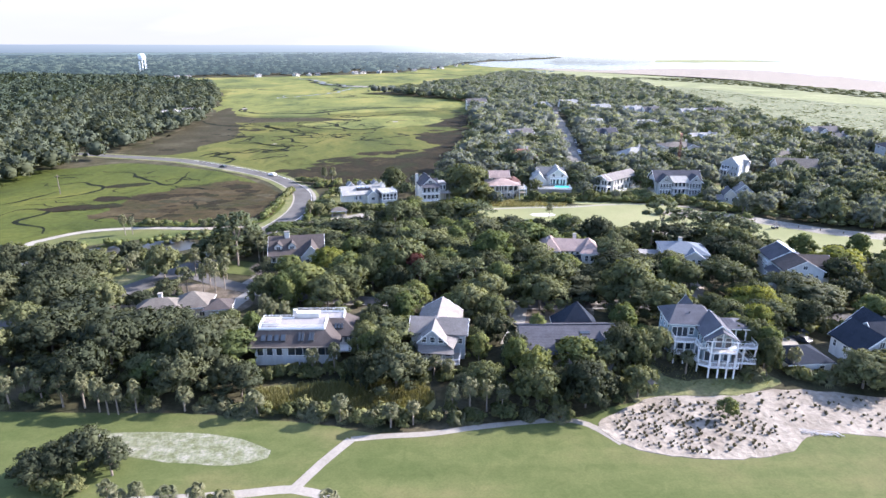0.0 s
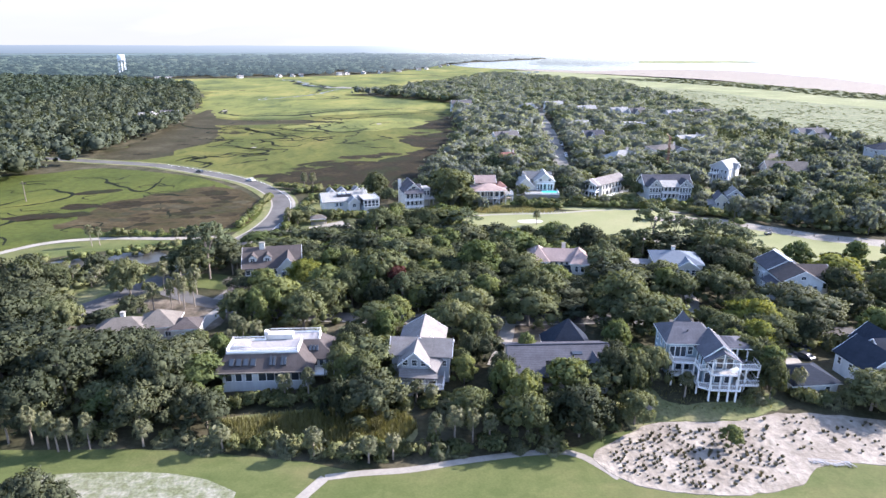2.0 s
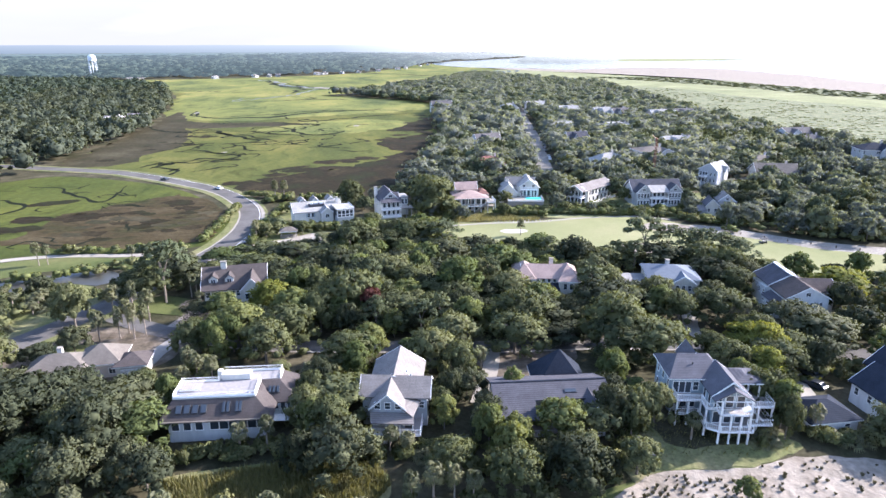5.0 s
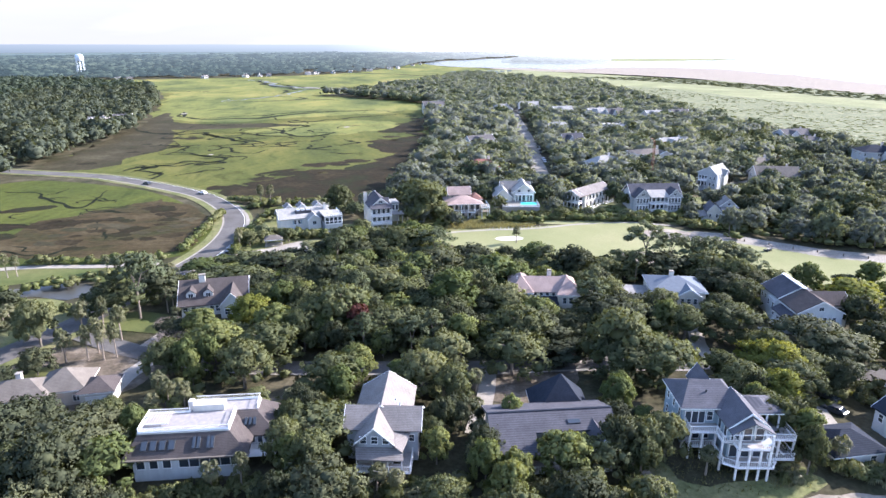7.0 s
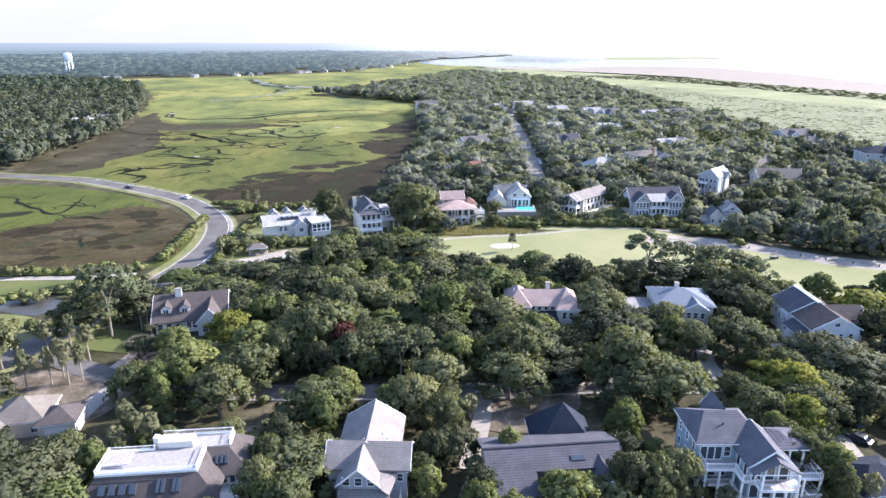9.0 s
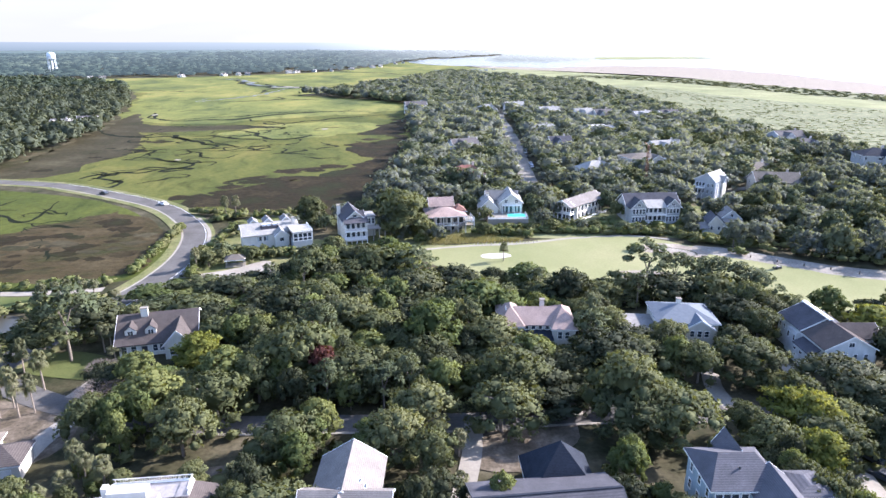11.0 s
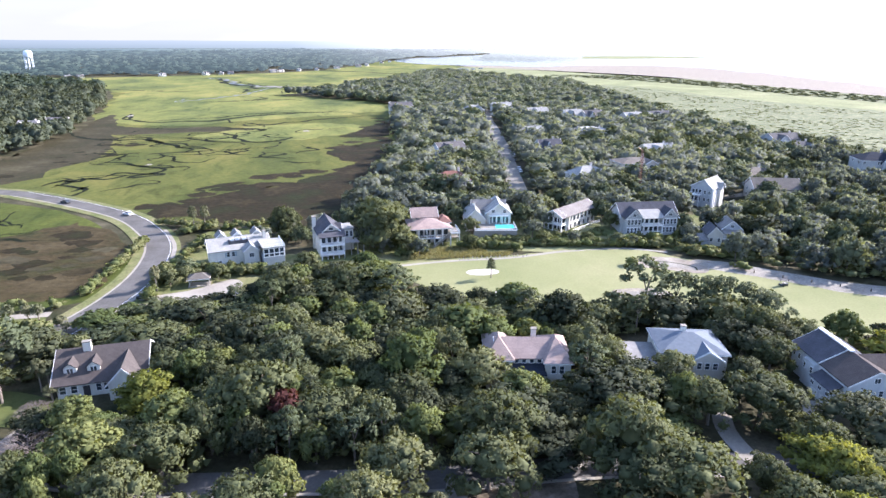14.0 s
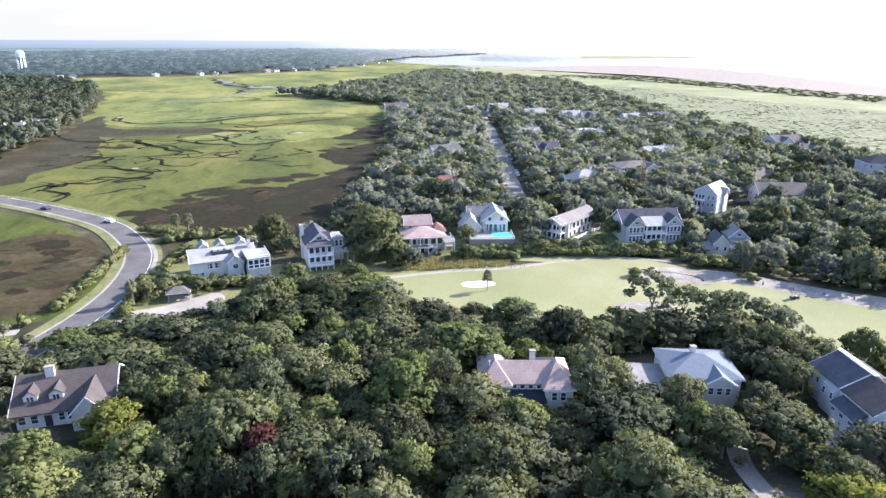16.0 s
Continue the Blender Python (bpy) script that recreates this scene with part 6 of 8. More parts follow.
SCRUB = [(330, 1000), (322, 756), (308, 605), (294, 480), (322, 450), (330, 300), (420, 150), (620, 60), (630, 400), (560, 590), (515, 680), (460, 820), (430, 1000)]
woods("scrub_bushes", spots_in(SCRUB, 7.0, 2.6, 0.45, lambda x, y: noise.noise(Vector((x / 40, y / 40, 4))) > -0.1, 0.95), wood_templates(5, 3, 22, 0.3, BALL1, 700), "heath", "low rounded bushes crowding the scrub")
woods("scrub_bushes", spots_in([(400, 1330), (540, 1060), (580, 843), (615, 728), (690, 420), (740, 420), (690, 800), (640, 1050), (560, 1300)], 11, 6.5, 1.5, None, 0.9), wood_templates(3, 2, 24, 0.24, BALL1, 800), "heath", "grey-green bushes on the front dunes")
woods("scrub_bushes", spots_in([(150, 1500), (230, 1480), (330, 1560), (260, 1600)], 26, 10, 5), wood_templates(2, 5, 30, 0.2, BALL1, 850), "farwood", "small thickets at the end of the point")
woods("scrub_bushes", spots_in([(440, 2250), (606, 2200), (820, 2320), (1020, 3080), (650, 3080)], 34, 26, 8), wood_templates(2, 5, 24, 0.2, BALL1, 880), "farwood", "thickets on the spit with painted haze glow")


# ---- parts of houses ----
def gable(e, axis, x0, x1, y0, y1, z0, ze, zr, wall, roof, over=0.5, th=0.22, mid=None, trim=True):
    """A block under a pitched roof whose ridge runs along the axis."""
    a0, a1, b0, b1 = (y0, y1, x0, x1) if axis == "x" else (x0, x1, y0, y1)
    am = (a0 + a1) / 2 if mid is None else mid
    bm = bmesh.new()
    add_prism(bm, [(a0, z0), (a1, z0), (a1, ze), (am, zr), (a0, ze)], b0, b1, axis)
    part("wall", bm, M[wall], e)
    s0, s1 = (zr - ze) / (am - a0), (zr - ze) / (a1 - am)
    lo0, lo1 = ze - over * s0 + 0.03, ze - over * s1 + 0.03
    def chevron(bm, c0, c1, t0, t1):
        add_prism(bm, [(a0 - over, lo0 + t0), (am, zr + 0.03 + t0), (a1 + over, lo1 + t0), (a1 + over, lo1 + t1), (am, zr + 0.03 + t1), (a0 - over, lo0 + t1)], c0, c1, axis)
    bm = bmesh.new()
    chevron(bm, b0 - over, b1 + over, 0, th)
    r = part("roof", bm, M[roof], e)
    if trim:
        for c in (b0 - over - 0.08, b1 + over):
            bm = bmesh.new()
            chevron(bm, c, c + 0.08, -0.08, th + 0.03)
            part("bargeboard", bm, M["trim"], e)
    return r


def hip(e, x0, x1, y0, y1, z0, ze, zr, wall, roof, over=0.5, k=1.0, th=0.2):
    """A block under a hipped roof."""
    if wall:
        box("wall", e, wall, x0, y0, z0, x1, y1, ze)
    X0, X1, Y0, Y1 = x0 - over, x1 + over, y0 - over, y1 + over
    if X1 - X0 >= Y1 - Y0:
        ins = (Y1 - Y0) / 2 * k
        ra, rb = (X0 + ins, (Y0 + Y1) / 2, zr), (X1 - ins, (Y0 + Y1) / 2, zr)
        if X1 - X0 - 2 * ins < 0.05:
            rb = (ra[0] + 0.05, ra[1], zr)
        top = [(0, 1, 5, 4), (1, 2, 5), (2, 3, 4, 5), (3, 0, 4)]
    else:
        ins = (X1 - X0) / 2 * k
        ra, rb = ((X0 + X1) / 2, Y0 + ins, zr), ((X0 + X1) / 2, Y1 - ins, zr)
        if Y1 - Y0 - 2 * ins < 0.05:
            rb = (ra[0], ra[1] + 0.05, zr)
        top = [(0, 1, 4), (1, 2, 5, 4), (2, 3, 5), (3, 0, 4, 5)]
    z = ze + 0.02 + th
    v = [(X0, Y0, z), (X1, Y0, z), (X1, Y1, z), (X0, Y1, z), ra, rb, (X0, Y0, z - th * 0.4), (X1, Y0, z - th * 0.4), (X1, Y1, z - th * 0.4), (X0, Y1, z - th * 0.4)]
    f = top + [(6, 7, 1, 0), (7, 8, 2, 1), (8, 9, 3, 2), (9, 6, 0, 3), (9, 8, 7, 6)]
    r = mesh_object("roof", v, f, M[roof], e)
    bm = bmesh.new()
    add_box(bm, X0 - 0.02, Y0 - 0.02, ze - 0.06, X1 + 0.02, Y1 + 0.02, z - th * 0.4 - 0.005)
    part("fascia", bm, M["trim"], e)
    return r


WINDOWS = {}
FACES = {"S": 0, "E": 90, "N": 180, "W": 270}


def window(e, face, a, z, wall_at, w=1.0, h=1.4, cols=1, rows=2):
    """A framed window on a wall: a along it, z its sill, wall_at the wall's plane."""
    key = (w, h, cols, rows)
    at = {"S": (a, wall_at), "N": (a, wall_at), "E": (wall_at, a), "W": (wall_at, a)}[face]
    m = pose(at[0], at[1], z, 0, 0, FACES[face])
    if key in WINDOWS:
        return again(WINDOWS[key], e, m)
    bm = bmesh.new()
    t = 0.1
    add_box(bm, -w / 2 - t, -0.09, -t, -w / 2, 0.02, h + t)
    add_box(bm, w / 2, -0.09, -t, w / 2 + t, 0.02, h + t)
    add_box(bm, -w / 2, -0.09, h, w / 2, 0.02, h + t)
    add_box(bm, -w / 2 - 0.04, -0.13, -t, w / 2 + 0.04, 0.02, 0)
    for i in range(1, cols):
        x = -w / 2 + w * i / cols
        add_box(bm, x - 0.035, -0.07, 0, x + 0.035, 0.02, h)
    for i in range(1, rows):
        y = h * i / rows
        add_box(bm, -w / 2, -0.06, y - 0.03, w / 2, 0.02, y + 0.03)
    ob = part("window", bm, M["trim"], e)
    ob.matrix_basis = m
    bm = bmesh.new()
    add_box(bm, -w / 2, -0.035, 0, w / 2, 0.01, h)
    part("pane", bm, M["glass"], ob)
    WINDOWS[key] = ob
    return ob


def windows(e, face, a0, a1, n, z, wall_at, w=1.0, h=1.4, cols=1, rows=2):
    for i in range(n):
        window(e, face, a0 + (a1 - a0) * (i / max(n - 1, 1)), z, wall_at, w, h, cols, rows)


def railing(e, pts, z, h=1.0, mat="trim", posts=True):
    """Rails with balusters along a line of corners, and a post at each corner."""
    for (x0, y0), (x1, y1) in zip(pts, pts[1:]):
        a, b = Vector((x0, y0, z)), Vector((x1, y1, z))
        L = (b - a).length
        d = (b - a) / L
        bm = bmesh.new()
        for zz, r in ((h, 0.06), (0.14, 0.045)):
            add_tube(bm, a + Vector((0, 0, zz)), b + Vector((0, 0, zz)), r, r, 4)
        for i in range(1, int(L / 0.32)):
            p = a + d * (0.32 * i)
            add_tube(bm, p + Vector((0, 0, 0.14)), p + Vector((0, 0, h)), 0.028, 0.028, 3)
        part("railing", bm, M[mat], e)
        bm = bmesh.new()
        add_tube(bm, a + Vector((0, 0, -0.12)), b + Vector((0, 0, -0.12)), 0.17, 0.17, 4)
        part("fascia", bm, M[mat], e)
    if posts:
        for x, y in pts:
            box("post", e, mat, x - 0.07, y - 0.07, z - 0.15, x + 0.07, y + 0.07, z + h + 0.08)


def chimney(e, x, y, z0, z1, w=0.9, d=0.9, mat="brick"):
    c = box("chimney", e, mat, x - w / 2, y - d / 2, z0, x + w / 2, y + d / 2, z1)
    bm = bmesh.new()
    add_box(bm, x - w / 2 - 0.1, y - d / 2 - 0.1, z1, x + w / 2 + 0.1, y + d / 2 + 0.1, z1 + 0.15)
    part("cap", bm, M["concrete"], c)


def dormer(e, x, y, z, w, h, depth, wall, roof):
    """A gabled dormer facing south."""
    bm = bmesh.new()
    add_prism(bm, [(x - w / 2, z), (x + w / 2, z), (x + w / 2, z + h), (x, z + h + w * 0.42), (x - w / 2, z + h)], y, y + depth, "y")
    d = part("dormer", bm, M[wall], e)
    s = w * 0.42 / (w / 2)
    o = 0.2
    bm = bmesh.new()
    add_prism(bm, [(x - w / 2 - o, z + h - o * s + 0.03), (x, z + h + w * 0.42 + 0.03), (x + w / 2 + o, z + h - o * s + 0.03), (x + w / 2 + o, z + h - o * s + 0.17), (x, z + h + w * 0.42 + 0.17), (x - w / 2 - o, z + h - o * s + 0.17)], y - 0.25, y + depth, "y")
    part("dormer_roof", bm, M[roof], d)
    bm = bmesh.new()
    add_box(bm, x - w * 0.28, y - 0.06, z + 0.15, x + w * 0.28, y + 0.01, z + h)
    part("window", bm, M["trim"], d)
    for k in (-1, 1):
        bm = bmesh.new()
        add_box(bm, x + k * w * 0.13 - w * 0.105, y - 0.09, z + 0.24, x + k * w * 0.13 + w * 0.105, y - 0.05, z + h - 0.1)
        part("pane", bm, M["glass"], d)


def skylight(e, x0, x1, y, z, slope, length=1.1):
    """A roof window lying on a south slope."""
    bm = bmesh.new()
    c, s = math.cos(slope), math.sin(slope)
    def slab(bm, a0, a1, l0, l1, t0, t1):
        v = [bm.verts.new((a, y + l * c - t * s, z + l * s + t * c)) for t in (t0, t1) for a, l in ((a0, l0), (a1, l0), (a1, l1), (a0, l1))]
        for f in ((0, 1, 2, 3), (4, 5, 6, 7), (0, 1, 5, 4), (1, 2, 6, 5), (2, 3, 7, 6), (3, 0, 4, 7)):
            bm.faces.new([v[i] for i in f])
    slab(bm, x0, x1, 0, length, 0.0, 0.3)
    k = part("skylight", bm, M["cardark"], e)
    bm = bmesh.new()
    slab(bm, x0 + 0.1, x1 - 0.1, 0.1, length - 0.1, 0.3, 0.33)
    part("pane", bm, M["glass"], k)


def porch(e, x0, x1, y0, y1, levels, z_roof, n=4, mat="trim"):
    """Decks one above the other with posts and railings, open to the south."""
    for i in range(n):
        x = x0 + (x1 - x0) * i / (n - 1)
        box("post", e, mat, x - 0.11, y0 + 0.02, 0, x + 0.11, y0 + 0.24, z_roof)
    for z in levels:
        box("deck", e, mat, x0 - 0.15, y0, z - 0.22, x1 + 0.15, y1, z)
        railing(e, [(x0, y0 + 0.12), (x1, y0 + 0.12)], z, 1.0, mat, False)


def far_house(x, y, turn, w, d, ze, zr, wall, roof, label):
    """A house seen from afar: a main roof, a cross gable, windows, a porch."""
    z = rise(x, y)
    e = thing("house", label, "house", pose(x, y, z - 0.1, 0, 0, turn))
    flat = zr - ze < 1.2
    if flat:
        box("wall", e, wall, -w / 2, -d / 2, 0, w / 2, d / 2, ze)
        box("roof", e, roof, -w / 2 - 0.4, -d / 2 - 0.4, ze, w / 2 + 0.4, d / 2 + 0.4, ze + 0.3)
        box("roof", e, roof, -w / 2 + 1, -d / 2 + 2, ze + 0.3, w / 2 - 8, d / 2 - 1, zr + 0.6)
    elif int(x) % 2:
        hip(e, -w / 2, w / 2, -d / 2, d / 2, 0, ze, zr, wall, roof)
        gable(e, "y", w * 0.08, w * 0.4, -d / 2 - 1.5, 0, 0, ze - 0.1, zr - 0.5, wall, roof, 0.4)
        window(e, "S", w * 0.24, ze - 1.8, -d / 2 - 1.5, 1.6, 1.3, 2, 1)
    else:
        gable(e, "x", -w / 2, w / 2, -d / 2, d / 2, 0, ze, zr, wall, roof)
        gable(e, "y", -w * 0.38, -w * 0.06, -d / 2 - 1.5, 0, 0, ze - 0.1, zr - 0.4, wall, roof, 0.4)
        window(e, "S", -w * 0.22, ze - 1.8, -d / 2 - 1.5, 1.6, 1.3, 2, 1)
    for zz in ([1.0, ze - 1.9] if ze > 5 else [1.0]):
        for k in (-0.44, -0.02, 0.05, 0.46) if not flat else (-0.4, -0.2, 0.0, 0.2, 0.4):
            window(e, "S", k * w, zz, -d / 2, 1.0, 1.4)
        for k in (-0.25, 0.2):
            window(e, "W", k * d, zz, -w / 2, 1.0, 1.4)
    chimney(e, w * 0.3, d * 0.2, ze - 0.5, zr + 0.9)
    return e


for h in FAR_HOUSES + LEFT_HOUSES:
    far_house(*h[:5], h[5] + 1.2, h[6] + 1.4, *h[7:])
for i, (x, y) in enumerate(((-470, 1276), (-452, 1282), (-330, 1330), (-262, 1372), (-238, 1392), (-222, 1404), (-150, 1476), (-135, 1490), (-100, 1526), (-64, 1560), (-20, 1620), (30, 1740), (52, 1790), (100, 1985), (128, 2080))):
    far_house(x, y, 10 + 17 * (i % 5), 9 + 1.5 * (i % 4), 7, 3.2, 5.6, ("wall_white", "wall_cream", "wall_grey")[i % 3], ("roof_pale", "roof_grey")[i % 2], "small pale house on the far shore")


# ---- the houses along the fairway ----
def roof_deck_house():
    """Brown mansard roof round a white rail-edged roof deck."""
    e = thing("house", "low white house with a brown mansard roof and white roof deck", "house", pose(0, 0, 0))
    box("wall", e, "wall_pale", -35.2, 122, 0.2, -18.4, 131.5, 5.2)
    box("wall", e, "wall_pale", -18.4, 126.8, 0.2, -14.2, 134, 5.2)
    def mansard(x0, x1, y0, y1, X0, X1, Y0, Y1, z0, z1, mat):
        v = [(x0, y0, z0), (x1, y0, z0), (x1, y1, z0), (x0, y1, z0), (X0, Y0, z1), (X1, Y0, z1), (X1, Y1, z1), (X0, Y1, z1)]
        v += [(a, b, z0 - 0.25) for a, b, _ in v[:4]]
        f = [(0, 1, 5, 4), (1, 2, 6, 5), (2, 3, 7, 6), (3, 0, 4, 7), (4, 5, 6, 7), (8, 9, 1, 0), (9, 10, 2, 1), (10, 11, 3, 2), (11, 8, 0, 3), (11, 10, 9, 8)]
        mesh_object("roof", v, f, M[mat], e)
    mansard(-36.3, -17.2, 121, 132.5, -34.5, -20.5, 124, 130, 5.2, 7.75, "roof_brown")
    mansard(-21.5, -13.3, 125.8, 135, -27.8, -17, 129.3, 133, 5.25, 7.8, "roof_brown")
    box("deck", e, "whitedeck", -34.5, 124, 7.72, -20.5, 129.6, 7.86)
    box("deck", e, "whitedeck", -27.9, 129.6, 7.74, -17, 133, 7.9)
    box("penthouse", e, "wall_white", -27.5, 129.7, 7.86, -22.4, 131.5, 9.0)
    box("penthouse", e, "wall_white", -28.3, 130.2, 7.86, -27.5, 131.2, 9.5)
    for x0, y0, x1, y1 in ((-34.6, 123.9, -20.4, 124.15), (-34.6, 124.15, -34.35, 129.6), (-20.65, 124.15, -20.4, 129.5), (-28.05, 129.6, -27.85, 133.1), (-27.85, 132.85, -16.9, 133.1), (-17.15, 129.8, -16.9, 132.85), (-34.35, 129.4, -28.05, 129.6)):
        box("parapet", e, "wall_white", x0, y0, 7.5, x1, y1, 8.0)
    railing(e, [(-27.7, 132.95), (-17.05, 132.95), (-17.05, 129.9)], 8.1, 0.75, "trim", False)
    railing(e, [(-28.0, 129.5), (-34.45, 129.5), (-34.45, 124.05), (-20.55, 124.05), (-20.55, 129.4)], 8.1, 0.6, "trim", True)
    for i in range(9):
        box("slat", e, "wood", -33.9 + 0.42 * i, 125.6, 8.5, -33.75 + 0.42 * i, 128.9, 8.6)
    for y in (125.6, 128.7):
        box("beam", e, "trim", -34.0, y, 8.3, -30.2, y + 0.15, 8.5)
    box("eave", e, "roof_tan", -36.6, 120.6, 4.95, -17.0, 121.6, 5.17)
    slope = math.atan2(2.5, 3.0)
    for x in (-33.2, -31.8, -30.4, -29.0):
        skylight(e, x - 0.5, x + 0.5, 121.9, 5.95, slope, 1.5)
    for x in (-25.6, -24.9, -23.4, -22.8):
        skylight(e, x - 0.28, x + 0.28, 121.9, 5.95, slope, 1.9)
    for x in (-18.6, -17.9, -17.2):
        skylight(e, x - 0.25, x + 0.25, 127.2, 6.3, math.atan2(2.5, 3.5), 1.3)
    windows(e, "S", -27.4, -19.4, 6, 2.7, 122, 1.45, 1.7, 1, 1)
    windows(e, "S", -34, -30, 3, 2.7, 122, 1.2, 1.6, 1, 1)
    windows(e, "S", -17.6, -15.2, 3, 3.3, 126.8, 0.75, 1.7, 1, 1)
    box("balcony", e, "trim", -18.4, 123.6, 2.7, -13.6, 126.8, 2.95)
    railing(e, [(-18.3, 123.7), (-13.7, 123.7), (-13.7, 126.8)], 2.95)
    for x, y in ((-18.2, 123.8), (-13.8, 123.8)):
        box("post", e, "trim", x - 0.1, y - 0.1, 0, x + 0.1, y + 0.1, 2.7)


def cross_gable_house():
    """Grey cross-gabled house with skylights and a hooded front porch."""
    x, y = 3.3, 126.6
    e = thing("house", "grey steep-gabled house with skylights and a railed porch", "house", pose(x, y, 0, 0, 0, -7.5))
    g = 0.9
    gable(e, "y", -3.9, 4.9, 0.4, 11.0, g, 6.3, 9.1, "wall_grey", "roof_stone", 0.6)
    gable(e, "x", -4.8, 6.8, -3.0, 3.0, g, 7.0, 9.05, "wall_grey", "roof_stone", 0.6)
    gable(e, "y", -2.6, 2.8, -6.0, 0.2, g, 6.5, 8.9, "wall_grey", "roof_stone", 0.6)
    v = [(2.6, -6.6, 6.5), (2.6, -3.0, 6.7), (5.6, -3.2, 6.2), (4.6, -7.0, 5.2)]
    mesh_object("porch_roof", v + [(a, b, c - 0.2) for a, b, c in v], [(0, 3, 2, 1), (4, 5, 6, 7), (0, 1, 5, 4), (1, 2, 6, 5), (2, 3, 7, 6), (3, 0, 4, 7)], M["roof_stone"], e)
    v = [(-3.0, -6.1, 5.4), (4.6, -6.1, 5.4), (4.9, -8.2, 4.5), (-2.6, -8.2, 4.5)]
    mesh_object("porch_roof", v + [(a, b, c - 0.2) for a, b, c in v], [(0, 3, 2, 1), (4, 5, 6, 7), (0, 1, 5, 4), (1, 2, 6, 5), (2, 3, 7, 6), (3, 0, 4, 7)], M["roof_stone"], e)
    windows(e, "S", -1.7, 1.9, 3, 6.0, -6.0, 0.95, 1.2, 1, 2)
    windows(e, "S", -2.0, 3.4, 4, 2.9, -6.05, 1.2, 1.3, 1, 1)
    windows(e, "S", 4.0, 5.8, 2, 4.6, -3.0, 0.8, 1.2)
    windows(e, "E", -1.5, 1.6, 2, 4.8, 6.8, 0.9, 1.3)
    box("deck", e, "wood", -3.0, -8.2, 2.1, 6.0, -6.0, 2.3)
    railing(e, [(-2.9, -8.1), (5.9, -8.1), (5.9, -3.1)], 2.3)
    box("deck", e, "wood", 4.5, -6.2, 2.12, 6.0, -3.0, 2.32)
    for px, py in ((-2.5, -8), (0.0, -8), (2.4, -8), (4.6, -8)):
        box("post", e, "trim", px - 0.09, py - 0.09, 0.2, px + 0.09, py + 0.09, 4.5)
    for i in range(8):
        box("step", e, "wood", 1.0 - 0.28 * i, -9.2, 2.1 - 0.2 * i, 1.28 - 0.28 * i, -8.2, 2.2 - 0.2 * i)
    for px in (2.4, 3.2):
        bm = bmesh.new()
        add_box(bm, -0.25, -0.5, 0, 0.25, 0.5, 0.1)
        k = part("skylight", bm, M["trim"], e)
        k.matrix_basis = pose(px, 3.5 - (px - 2.4) * 0.6, 9.3 - (px - 0.5) * 0.636, 0, 32.5, 0)
        bm = bmesh.new()
        add_box(bm, -0.19, -0.42, 0.1, 0.19, 0.42, 0.12)
        part("pane", bm, M["glass"], k)


